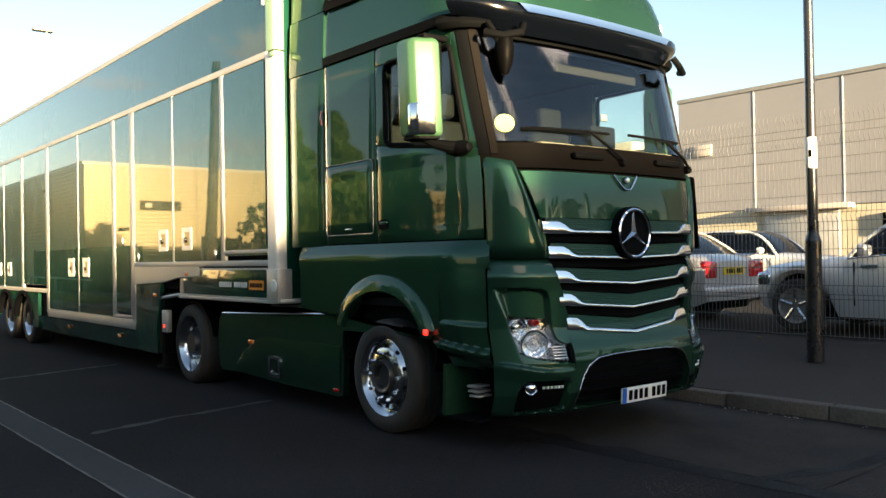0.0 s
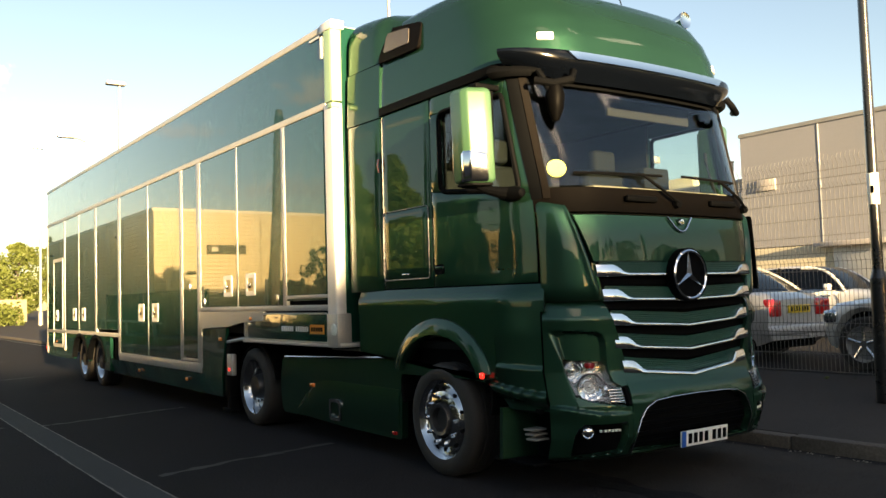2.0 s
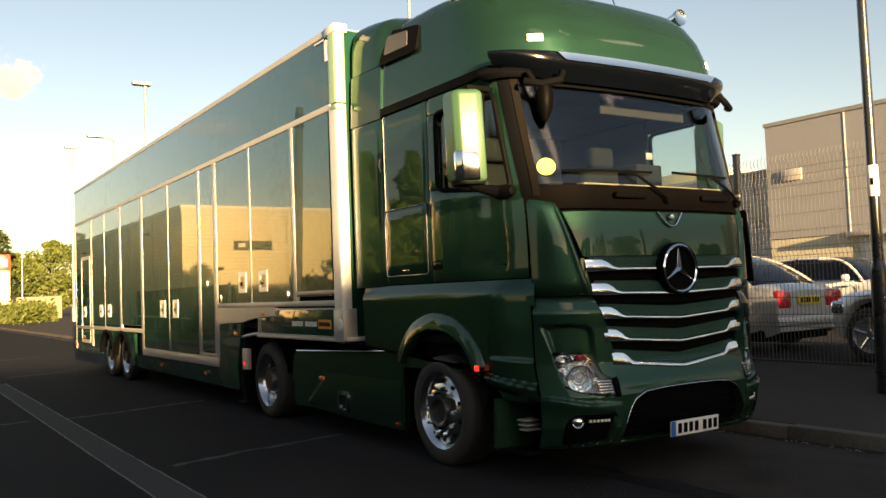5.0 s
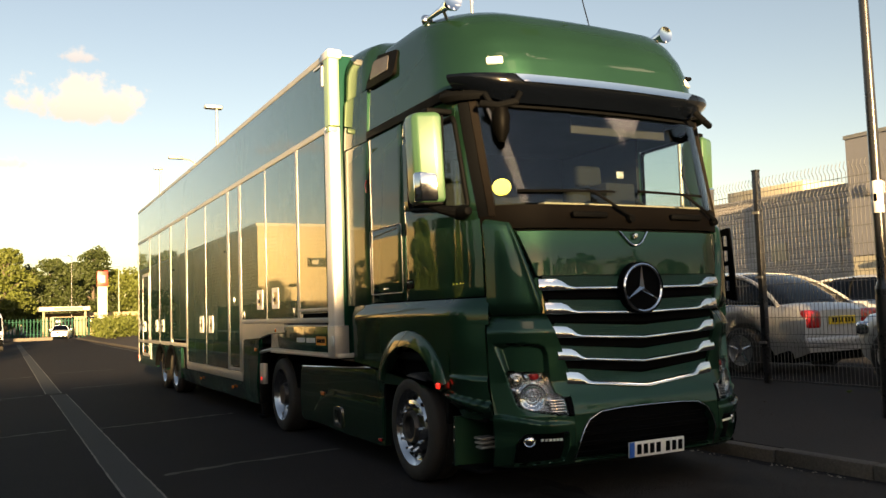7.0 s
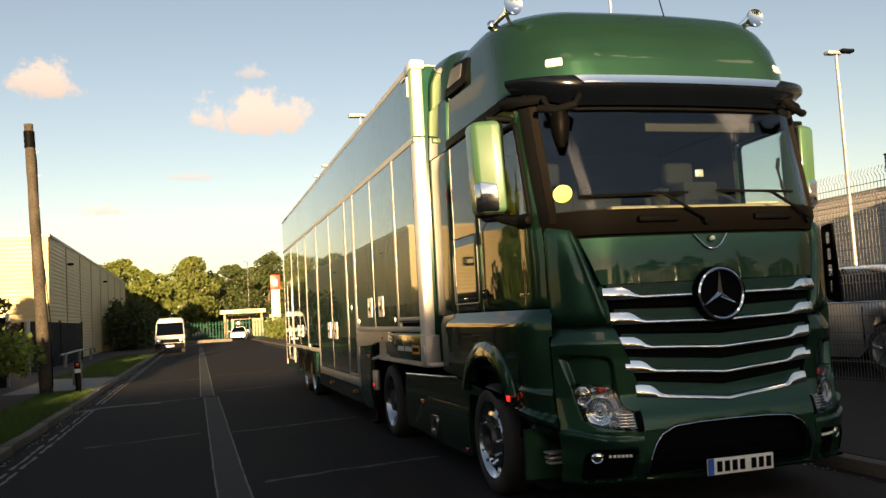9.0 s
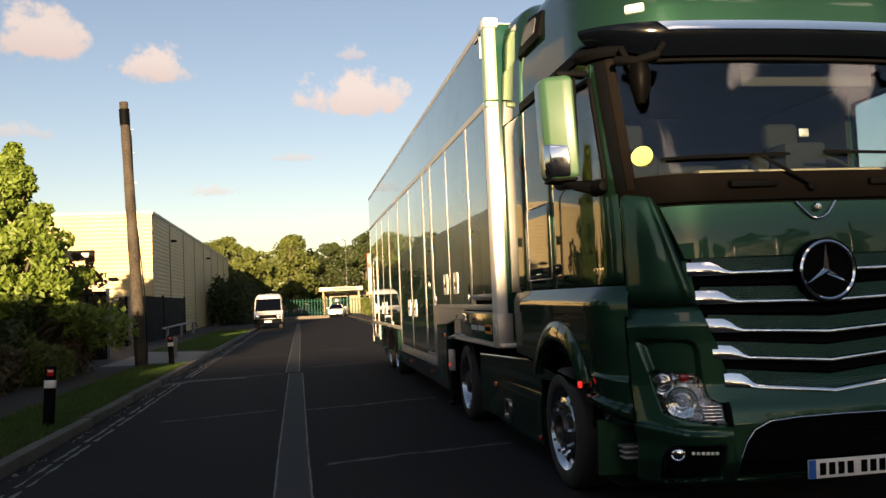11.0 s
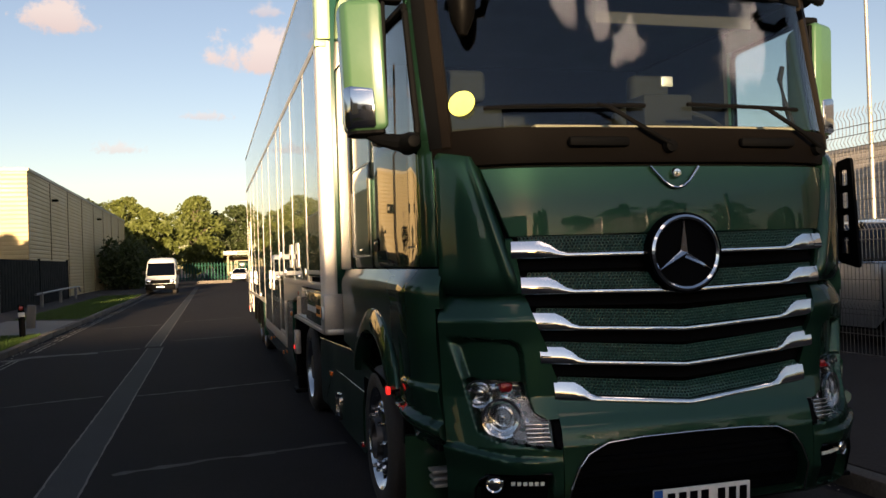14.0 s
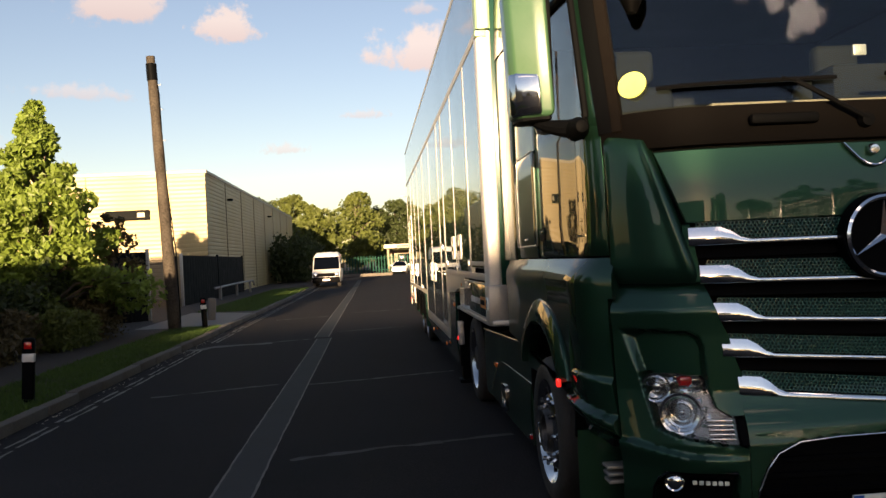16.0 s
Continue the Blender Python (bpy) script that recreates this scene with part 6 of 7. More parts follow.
def wire(verts, faces, pts, r):
    b = len(verts)
    for p in pts:
        for dx, dy in ((-r, -r), (r, -r), (r, r), (-r, r)):
            verts.append((p[0] + dx, p[1] + dy, p[2]))
    for k in range(len(pts) - 1):
        for q in range(4):
            faces.append((b + 4 * k + q, b + 4 * k + (q + 1) % 4, b + 4 * k + 4 + (q + 1) % 4, b + 4 * k + 4 + q))


def fence_panel():
    verts, faces = [], []
    h = FZ1 - FZ0
    prof = [(0, 0.03), (0, 0.50), (-0.03, 0.55), (0, 0.60), (0, 1.30), (-0.03, 1.35), (0, 1.40), (0, 2.14), (-0.035, 2.2), (0, 2.26), (0, h - 0.09), (-0.035, h - 0.04), (-0.005, h + 0.03)]
    y = 0.05
    while y < FSTEP - 0.03:
        wire(verts, faces, [(dx, y, z) for dx, z in prof], 0.0023)
        y += 0.052
    for z in (0.05, 0.25, 0.45, 0.50, 0.60, 0.80, 1.0, 1.2, 1.3, 1.4, 1.6, 1.8, 2.0, 2.14, 2.26, 2.35):
        b = len(verts)
        for yy in (0.02, FSTEP - 0.02):
            for dx, dz in ((-0.007, -0.0035), (0.0, -0.0035), (0.0, 0.0035), (-0.007, 0.0035)):
                verts.append((dx - 0.001, yy, z + dz))
        for q in range(4):
            faces.append((b + q, b + (q + 1) % 4, b + 4 + (q + 1) % 4, b + 4 + q))
    return verts, faces


_v, _f = fence_panel()
panel = raw("mesh_panel", _v, _f, FENCE, fence)
post = part("fence_post", merge(bx((-0.035, -0.035, 0), (0.035, 0.035, 2.62), 0.006), bx((-0.04, -0.04, 2.62), (0.04, 0.04, 2.64), 0.004)), POSTBLK, fence, "black square fence post")
first = True
for k in range(-5, 10):
    y = 2.5 + k * FSTEP
    M = Matrix.Translation((FX, y, FZ0))
    if first:
        panel.matrix_basis, post.matrix_basis, first = M, M, False
    else:
        share("mesh_panel", panel.data, fence, M)
        share("fence_post", post.data, fence, M)
    for z in (0.5, 1.3, 2.1):
        part("fence_clip", bx((FX - 0.055, y - 0.05, FZ0 + z - 0.015), (FX - 0.03, y + 0.05, FZ0 + z + 0.015)), GALV, fence)


def street_lamp(x, y, z0, top, r, dark=False, arm=None, head=True, heads=1):
    """A tapered column with a lantern; arm: the lantern's reach."""
    m = POSTBLK if dark else GALV
    ob = thing("street_lamp", "slim black painted street lamp column" if dark else "tall grey steel street lamp column", "street lamp")
    part("column", merge(cyl((x, y, z0), (x, y, z0 + min(1.25, top * 0.14)), r * 1.6, r * 1.5, 20), cyl((x, y, z0 + min(1.25, top * 0.14)), (x, y, z0 + min(1.35, top * 0.15)), r * 1.5, r, 20), cyl((x, y, z0 + min(1.35, top * 0.15)), (x, y, top), r, r * 0.6, 20)), m, ob)
    if arm:
        part("arm", tube([(x, y, top - 0.1), (x + arm[0] * 0.3, y + arm[1] * 0.3, top + 0.05), (x + arm[0], y + arm[1], top + 0.1)], r * 0.5, 8), m, ob)
        part("lantern", bx((x + arm[0] - 0.35, y + arm[1] - 0.14, top + 0.05), (x + arm[0] + 0.35, y + arm[1] + 0.14, top + 0.18), 0.05), ALU_DULL, ob)
    elif head:
        part("lantern", bx((x - 0.45, y - 0.15, top - 0.02), (x + 0.2, y + 0.15, top + 0.12), 0.05), ALU_DULL, ob)
        if heads > 1:
            part("lantern", bx((x + 0.05, y - 0.3, top + 0.02), (x + 0.6, y - 0.02, top + 0.16), 0.05), BLACK, ob)
    return ob


near = street_lamp(4.46, 0.18, 0.26, 8.5, 0.052, dark=True, arm=(-1.2, 0))
band = part("label_band", lathe([(0.0515, 2.17), (0.0535, 2.175), (0.0530, 2.47), (0.0505, 2.475)], (4.46, 0.18, 0), "z", 24), PLATE_W, near, "white label band with a dark bar")
part("label_bar", bx((4.405, 0.15, 2.28), (4.415, 0.18, 2.35)), BLACK, band)
street_lamp(4.05, 26.0, 0.2, 9.1, 0.07)
street_lamp(7.1, 58.0, 0.0, 12.3, 0.1)
street_lamp(5.4, 37.0, 0.2, 9.15, 0.07, arm=(-0.9, 0))
street_lamp(20.8, 20.0, 0.38, 10.2, 0.09, heads=2)
street_lamp(13.6, 23.5, 0.38, 14.0, 0.09, head=False)
street_lamp(4.2, 104, 0.0, 9.4, 0.08, dark=True, arm=(-0.8, 0))
street_lamp(9.0, 100, 0.0, 8.0, 0.08)

pole = thing("utility_pole", "weathered leaning wooden utility pole with cable", "utility pole")
PB, PT = Vector((-5.64, 17.0, 0.05)), Vector((-5.93, 17.0, 6.62))
part("shaft", tube([PB + (PT - PB) * q for q in np.linspace(0, 1, 14)], [0.155 - 0.05 * q + 0.006 * math.sin(q * 31) for q in np.linspace(0, 1, 14)], 16), POLEWOOD, pole)
part("cap", cyl(PT - Vector((-0.025, 0, 0.58)), PT - Vector((-0.008, 0, 0.18)), 0.125, 0.125, 16), BLACK, pole, "dark band near the pole's top")
part("cable", tube([PT + Vector((0.12, -0.02, -0.5)), PT + Vector((0.17, -0.02, -0.9)), PT + Vector((0.21, -0.02, -2.6)), PB + Vector((0.12, -0.05, 1.8)), PB + Vector((0.15, -0.06, 0.2))], 0.014, 6), BLACK, pole)
for z in (5.55, 5.0, 4.3):
    q = PB + (PT - PB) * (z / 6.2)
    part("step_bolt", cyl(q, q + Vector((0.2, -0.03, 0.0)), 0.01, 0.01, 6), GALV, pole)


def bollard(x, y, z):
    ob = thing("bollard", "black marker bollard with red reflector and white band", "bollard", "bollards on the verge")
    part("stem", merge(bx((-0.065, -0.05, -0.1), (0.065, 0.05, 0.74), 0.025, 3)), BLACK, ob)
    part("band", bx((-0.068, -0.053, 0.46), (0.068, 0.053, 0.58), 0.025, 3), WHITE, ob, "white band")
    part("reflector", bx((-0.04, -0.058, 0.62), (0.04, -0.045, 0.70), 0.01), RED_L, ob, "red reflector")
    ob.matrix_basis = pose(x, y, z, 0, 3, 8)
    return ob


one = bollard(-4.85, 6.35, 0.08)
copy_thing(one, pose(-4.92, 16.9, 0.08, 0, -2, 10))
for ob in [o for o in scene.objects if o.name.startswith("bollard")][1:]:
    tagged(ob, "black marker bollard with white foot near the drive")
tagged(part("stone_post", moved(bx((-0.11, -0.11, -0.1), (0.11, 0.11, 0.62), 0.04, 3), pose(-5.35, 20.0, 0.08, 0, 4, 12)), CONCRETE), "short worn concrete post by the drive", "post")


def gate(x0, y0, x1, y1, h, n, z0=0.06):
    ob = thing("fence_panel", "solid dark close-boarded gate panel on posts", "gate")
    for k in range(n):
        a, b = (k + 0.03) / n, (k + 0.97) / n
        d = Vector((x1 - x0, y1 - y0, 0))
        nrm = Vector((-d.y, d.x, 0)).normalized() * 0.02
        p, q = Vector((x0, y0, z0)) + d * a, Vector((x0, y0, z0)) + d * b
        bm = bmesh.new()
        vs = [bm.verts.new(c) for c in (p - nrm, q - nrm, q + nrm, p + nrm)]
        f = bm.faces.new(vs)
        e = bmesh.ops.extrude_face_region(bm, geom=[f])
        bmesh.ops.translate(bm, vec=(0, 0, h), verts=[v for v in e["geom"] if isinstance(v, bmesh.types.BMVert)])
        bmesh.ops.recalc_face_normals(bm, faces=bm.faces)
        part("board", bm, GATE, ob, flat=True)
    for q in (0, 0.5, 1):
        c = Vector((x0 + (x1 - x0) * q, y0 + (y1 - y0) * q, z0))
        part("post", bx((c.x - 0.05, c.y - 0.05, z0), (c.x + 0.05, c.y + 0.05, z0 + h + 0.08), 0.01), GALV if q == 0 else GATE, ob)
    return ob


gate(-8.2, 29.6, -8.2, 44.8, 2.0, 30)
gate(-7.25, 21.0, -8.1, 20.2, 2.0, 5)
gate(-9.6, 33.5, -8.4, 29.6, 1.9, 6)
rail = thing("guard_rail", "low galvanised guard rail by the warehouse", "rail")
part("rail", tube([(-7.6, 33, 0.65), (-7.5, 38, 0.72), (-7.4, 43.0, 0.75), (-7.4, 43.4, 0.5)], 0.045, 8), FENCE, rail)
for y in (34, 38.5, 43):
    part("rail_post", bx((-7.62, y - 0.05, 0.0), (-7.5, y + 0.05, 0.72), 0.01), FENCE, rail)

# ---------------------------------------------------------------- trees and hedges


def leaf_mesh(name, pts, size, material, parent, seed, flatten=1.0):
    """Small folded leaves at random turns."""
    rg = np.random.default_rng(seed)
    n = len(pts)
    a = rg.normal(0, 1, (n, 3))
    a /= np.linalg.norm(a, axis=1)[:, None]
    b = np.cross(a, rg.normal(0, 1, (n, 3)))
    b /= np.linalg.norm(b, axis=1)[:, None]
    c = np.cross(a, b)
    s = (size * rg.uniform(0.6, 1.4, n))[:, None]
    v = np.empty((n, 4, 3))
    v[:, 0], v[:, 1], v[:, 2], v[:, 3] = pts - a * s, pts + b * s * 0.55 + c * s * 0.18, pts + a * s, pts - b * s * 0.55 + c * s * 0.18
    me = bpy.data.meshes.new(name)
    me.from_pydata(v.reshape(-1, 3).tolist(), [], np.arange(4 * n).reshape(n, 4).tolist())
    me.materials.append(material)
    ob = new(name, me)
    if parent:
        ob.parent = parent
    return ob


def blob(rg, n, c, r):
    d = rg.normal(0, 1, (n, 3))
    d /= np.linalg.norm(d, axis=1)[:, None]
    return np.array(c) + d * (np.array(r) * (rg.uniform(0.55, 1.06, (n, 1))))


def tree(x, y, z, h, w, seed, n=5000, leaf=0.16, material=None, label="leafy green tree", clumps=26, low=0.25, cone=0.0):
    rg, rn = np.random.default_rng(seed), random.Random(seed)
    ob = thing("tree", label, "tree")
    tr = [Vector((x + 0.04 * w * math.sin(q * 5 + seed), y + 0.04 * w * math.cos(q * 4), z + h * 0.8 * q)) for q in np.linspace(0, 1, 8)]
    limbs = [tube(tr, [0.028 * h * (1 - 0.85 * q) + 0.01 for q in np.linspace(0, 1, 8)], 8)]
    pts = []
    for k in range(clumps):
        f = low + (1 - low) * (k + 0.5) / clumps
        a = rn.uniform(0, math.tau)
        prof = (1 - f) * 1.25 if cone else math.sin(math.pi * min(1, (f - low) / (1 - low) * 0.82 + 0.14)) ** 0.7
        rad = w * prof * rn.uniform(0.3, 0.95) * (cone or 1)
        c = (x + rad * math.cos(a), y + rad * math.sin(a), z + h * f * 0.93)
        r = w * (rn.uniform(0.13, 0.25) * (0.4 + 0.7 * prof) if cone else rn.uniform(0.20, 0.40) * (0.5 + 0.6 * prof))
        pts.append(blob(rg, max(20, int(n / clumps)), c, (r, r, r * 0.8)))
        if k % 2 == 0:
            limbs.append(tube([tr[min(6, int(f * 7))], (Vector(c) + tr[min(6, int(f * 7))]) / 2 + Vector((0, 0, 0.05 * h)), Vector(c)], [0.010 * h, 0.006 * h, 0.003 * h], 5))
    part("trunk", merge(*limbs), BARK, ob)
    leaf_mesh("crown", np.concatenate(pts), leaf, material or LEAF, ob, seed)
    return ob


def hedge(x0, x1, y0, y1, z1, n, seed, material, leaf=0.06, label="dense dark garden hedge", name="hedge"):
    rg = np.random.default_rng(seed)
    p = np.c_[rg.uniform(x0, x1, n), rg.uniform(y0, y1, n), np.zeros(n)]
    top = z1 * (0.75 + 0.3 * np.sin(p[:, 0] * 2.3 + seed) * np.sin(p[:, 1] * 1.7) + 0.1 * np.sin(p[:, 1] * 6 + p[:, 0] * 5))
    p[:, 2] = 0.05 + top * np.sqrt(rg.uniform(0, 1, n))
    ob = leaf_mesh(name, p, leaf, material, None, seed)
    return tagged(ob, label, "hedge", kind="stuff")


tree(-7.75, 14.6, 0.05, 5.4, 2.0, 11, 21000, 0.080, LEAF_SUN, "young light green tree with pointed crown", 120, 0.16, 1.0)
tree(-6.9, 16.6, 0.05, 3.0, 0.6, 12, 1300, 0.06, LEAF_RED, "small russet tree with sparse leaves", 22, 0.25)
tree(-10.6, 12.0, 0.05, 3.6, 1.7, 13, 9000, 0.08, LEAF_DK, "dark green shrubby tree", 36, 0.1)
tree(-11.6, 13.2, 0.05, 6.3, 2.3, 14, 16000, 0.085, LEAF_DK, "broad dark green garden tree behind the hedge", 60, 0.1)
tree(-12.8, 17.6, 0.05, 5.9, 2.2, 15, 12000, 0.09, LEAF_DK, "broad dark green garden tree behind the hedge", 50, 0.1)
tree(-12.2, 8.6, 0.05, 5.4, 2.0, 16, 10000, 0.09, LEAF_DK, "broad dark green garden tree behind the hedge", 44, 0.1)
hedge(-9.6, -7.2, 4.0, 15.8, 1.7, 26000, 21, LEAF_DK)
hedge(-7.25, -6.45, 12.2, 14.2, 0.95, 6500, 22, LEAF, 0.05, "rounded light green garden bush", "bush")
hedge(-7.3, -6.5, 14.6, 16.2, 1.25, 5000, 23, LEAF_RED, 0.05, "russet and green garden bush", "bush")
hedge(-7.3, -6.7, 2.0, 11.8, 0.9, 9000, 24, LEAF_RED, 0.06, "low russet garden hedge", "hedge")
hedge(-40, -11.0, 16.0, 30.0, 2.2, 26000, 25, LEAF_DK, 0.14, "dark hedge before the warehouse")
hedge(-8.5, -5.6, 60, 84, 3.6, 14000, 26, LEAF_DK, 0.16, "dark tall hedge beyond the warehouse")
hedge(4.0, 6.5, 60, 78, 1.9, 7000, 27, LEAF, 0.12, "light green shrubs beside the pavement", "bush")
hedge(5.3, 5.75, -6, 20, 0.35, 1500, 28, LEAF, 0.03, "sparse weeds along the fence foot", "weeds")
spots = [(-14, 98, 12.5, 6.5), (-7, 92, 10.5, 5.0), (-3, 118, 15, 6.5), (3, 126, 14, 7.0), (-12, 122, 15.5, 7.5), (-22, 112, 14, 7.5), (9, 130, 16.5, 7.5), (16, 126, 14.5, 7.0), (23, 130, 15, 7.5), (31, 124, 13.5, 7),
         (39, 128, 14.5, 7.5), (48, 122, 13, 7.5), (58, 124, 13, 7.5), (-32, 118, 14, 8), (-9.5, 86, 8, 3.6), (27, 108, 9, 5), (-1, 138, 13, 8), (12, 146, 14, 8), (-18, 140, 15, 8), (69, 120, 12, 8), (20, 100, 6.5, 4), (36, 96, 7, 4.5)]
for k, (x, y, h, w) in enumerate(spots):
    tree(x, y, 0, h * 0.78, w * 0.66, 40 + k, 7000, 0.25, LEAF if k % 3 else LEAF_DK, "broad leafy green tree at the far junction", 34, 0.12)
for k, (x, y, h, w) in enumerate([(-30, -66, 7, 5), (-19, -64, 6.6, 4), (-9, -67, 7, 4.5), (4, -65, 12.4, 5), (11, -66, 14.0, 5.5), (20, -63, 9.8, 5), (30, -66, 15.0, 6.5), (34.5, -62, 13.0, 5.5), (39, -64, 16.5, 7), (47, -60, 14, 6), (55, -64, 15.5, 6.5), (64, -58, 13, 6), (74, -62, 12, 6), (86, -58, 11, 6), (98, -60, 12, 6), (-43, -66, 7, 6), (6, -45, 9.5, 3.4), (-42, -38, 7, 3)]):
    tree(x, y, 0, h, w * 0.7, 80 + k, 3500, 0.32, LEAF_DK, "dark leafy tree behind the road", 30, 0.1)

# ---------------------------------------------------------------- vehicles


def car(name, label, paint, length=4.6, width=1.78, height=1.43, kind="saloon", plate_m=None, x=0, y=0, z=0, turn=0, axle=0.30):
    """A car about its own origin, nose to +y."""
    ob = thing(name, label, "car")
    L, W, Hh = length, width / 2, height
    #        y, low, belt, half width
    ys = np.linspace(-L / 2, L / 2, 33)

    def belt(v):
        q = v / L
        return Hh * (0.66 - 0.10 * max(0, q - 0.12) / 0.38 - 0.03 * max(0, -q - 0.3) / 0.2)

    def wide(v):
        q = abs(v) / (L / 2)
        return W * (1 - 0.16 * q ** 6 - 0.05 * q ** 2)
    wb, wr = L * axle, 0.32
    rows_o = []
    for v in ys:
        end = abs(v) / (L / 2)
        low = 0.20 + 0.10 * max(0, end - 0.9) / 0.1
        for c in (-wb, wb):
            if abs(v - c) < 0.40:
                low = max(low, 0.33 + math.sqrt(max(0, 0.38 ** 2 - (v - c) ** 2)))
        b, w = belt(v) * (1 - 0.10 * max(0, end - 0.93) / 0.07), wide(v)
        low = min(low, b - 0.12)
        sec = [(-w * 0.90, low), (-w, low + (b - low) * 0.35), (-w * 0.995, low + (b - low) * 0.72), (-w * 0.94, b - 0.02), (-w * 0.86, b + 0.01), (-w * 0.4, b + 0.035), (0, b + 0.04)]
        sec = sec + [(-p, q) for p, q in sec[-2::-1]]
        rows_o.append([Vector((p, v, q)) for p, q in sec])
    body = sheet(rows_o)
    for row in (rows_o[0], rows_o[-1]):
        body.faces.new([body.verts.new(p) for p in row])
    bmesh.ops.recalc_face_normals(body, faces=body.faces)
    part("body", body, paint, ob, angle=50)
    r0, r1, r2, r3 = -L * 0.42, -L * 0.20, L * 0.06, L * 0.22
    gh = [(r0, 0.0), (r1, 1.0), ((r1 + r2) / 2, 1.06), (r2, 1.0), (r3, 0.0)]
    rows_g = []
    for v in np.linspace(r0, r3, 19):
        f = float(np.interp(v, [a for a, _ in gh], [b for _, b in gh]))
        f = math.sin(min(1, f) * math.pi / 2) ** 0.9 * (1.0 if f <= 1 else f)
        b = belt(v)
        top = b + (Hh - b) * f / 1.06
        w = wide(v)
        sec = [(-w * 0.90, b), (-w * 0.90 + 0.13 * f * 0.6, b + (top - b) * 0.6), (-w * 0.90 + 0.24 * f, b + (top - b) * 0.93), (-w * 0.45, top), (0, top + 0.012)]
        sec = sec + [(-p, q) for p, q in sec[-2::-1]]
        rows_g.append([Vector((p, v, q)) for p, q in sec])
    part("cabin_glass", sheet(rows_g), BLACK_GLOSS, ob, "dark glazed cabin", angle=50)
    roof = []
    for row in rows_g:
        roof.append([p + Vector((0, 0, 0.006)) for p in row[2:7]])
    part("roof", sheet(roof[5:13], 0.02), paint, ob, angle=60)
    for sg in (-1, 1):
        idx = 2 if sg < 0 else 6
        for a, b in ((0, 6), (12, 18)):
            part("pillar", tube([rows_g[k][idx] + Vector((sg * 0.01, 0, 0.0)) for k in range(a, b + 1)], 0.03, 6), paint, ob)
        part("pillar", tube([rows_g[9][0 if sg < 0 else 8] + Vector((sg * 0.012, 0, 0)), rows_g[9][1 if sg < 0 else 7] + Vector((sg * 0.012, 0, 0)), rows_g[9][idx] + Vector((sg * 0.012, 0, 0))], 0.028, 6), BLACK, ob)
        part("sill_trim", tube([(sg * wide(v) * 0.935, v, belt(v) - 0.01) for v in np.linspace(r0 * 0.95, r3, 12)], 0.012, 6), CHROME if kind == "saloon" else BLACK, ob)
        part("door_mirror", bx((sg * W - 0.02 if sg > 0 else -W - 0.16, r3 - 0.32, belt(r3) + 0.02), (sg * W + 0.16 if sg > 0 else -W + 0.02, r3 - 0.20, belt(r3) + 0.15), 0.04, 3), paint, ob)
        part("tail_lamp", bx((sg * W * 0.60 - 0.16, -L / 2 - 0.012, 0.60), (sg * W * 0.60 + 0.27 * (1 if sg > 0 else 0.6), -L / 2 + 0.22, 0.86), 0.05, 3), RED_L, ob, "red tail lamp")
        part("headlamp", bx((sg * W * 0.66 - 0.2, L / 2 - 0.2, 0.56), (sg * W * 0.66 + 0.2, L / 2 - 0.004, 0.72), 0.05, 3), LENS if False else CHROME, ob)
        for v in (r3 - 0.1, -0.15, r0 * 0.55):
            part("door_seam", bx((sg * W * 0.985 - 0.006, v - 0.006, 0.34), (sg * W * 0.985 + 0.010, v + 0.006, belt(v) - 0.06)), BLACK, ob)
        for v in (-0.35, 0.65):
            part("door_handle", bx((sg * W * 0.99 - 0.01, v - 0.1, belt(v) - 0.14), (sg * W * 0.99 + 0.025, v + 0.1, belt(v) - 0.10), 0.012), CHROME, ob)
        for c in (-wb, wb):
            xx = sg * (W - 0.01)
            o = -sg
            ty_ = part("wheel", lathe([(0.21, o * 0.01), (0.225, 0.0), (0.29, o * 0.005), (0.32, o * 0.03), (0.32, o * 0.19), (0.29, o * 0.21)], (xx, c, wr), "x", 32), TYRE, ob)
            part("rim", lathe([(0.215, 0.0), (0.205, o * 0.015), (0.195, o * 0.05), (0.19, o * 0.09), (0.0, o * 0.10)], (xx, c, wr), "x", 28), ALU_DULL, ty_)
            for k in range(5):
                a = k * math.tau / 5 + 0.3
                part("spoke", tube([(xx + o * 0.015, c + 0.04 * math.cos(a), wr + 0.04 * math.sin(a)), (xx + o * 0.012, c + 0.2 * math.cos(a), wr + 0.2 * math.sin(a))], 0.022, 6), POLISHED, ty_)
    part("bumper_strip", bx((-W * 0.8, -L / 2 - 0.03, 0.36), (W * 0.8, -L / 2 + 0.1, 0.50), 0.04, 3), paint, ob)
    part("under_shadow_pan", bx((-W * 0.85, -L / 2 + 0.2, 0.16), (W * 0.85, L / 2 - 0.2, 0.34), 0.05), VOID, ob, "dark underbody")
    for yy, mm in ((-L / 2 - 0.018, PLATE_Y), (L / 2 + 0.004, PLATE_W)):
        pl = part("number_plate", bx((-0.26, yy - 0.008, 0.66 if yy < 0 else 0.40), (0.26, yy + 0.01, 0.77 if yy < 0 else 0.51), 0.004), mm, ob, "number plate with plain dark bars")
        for k in range(7):
            xx = -0.19 + 0.06 * k + (0.02 if k > 3 else 0)
            d = -0.011 if yy < 0 else 0.012
            part("plate_bar", bx((xx - 0.019, yy + min(d, 0), (0.66 if yy < 0 else 0.40) + 0.022), (xx + 0.019, yy + max(d, 0.0), (0.66 if yy < 0 else 0.40) + 0.088)), BLACK, pl)
    part("grille", bx((-0.35, L / 2 - 0.06, 0.52), (0.35, L / 2 + 0.006, 0.68), 0.03), BLACK, ob)
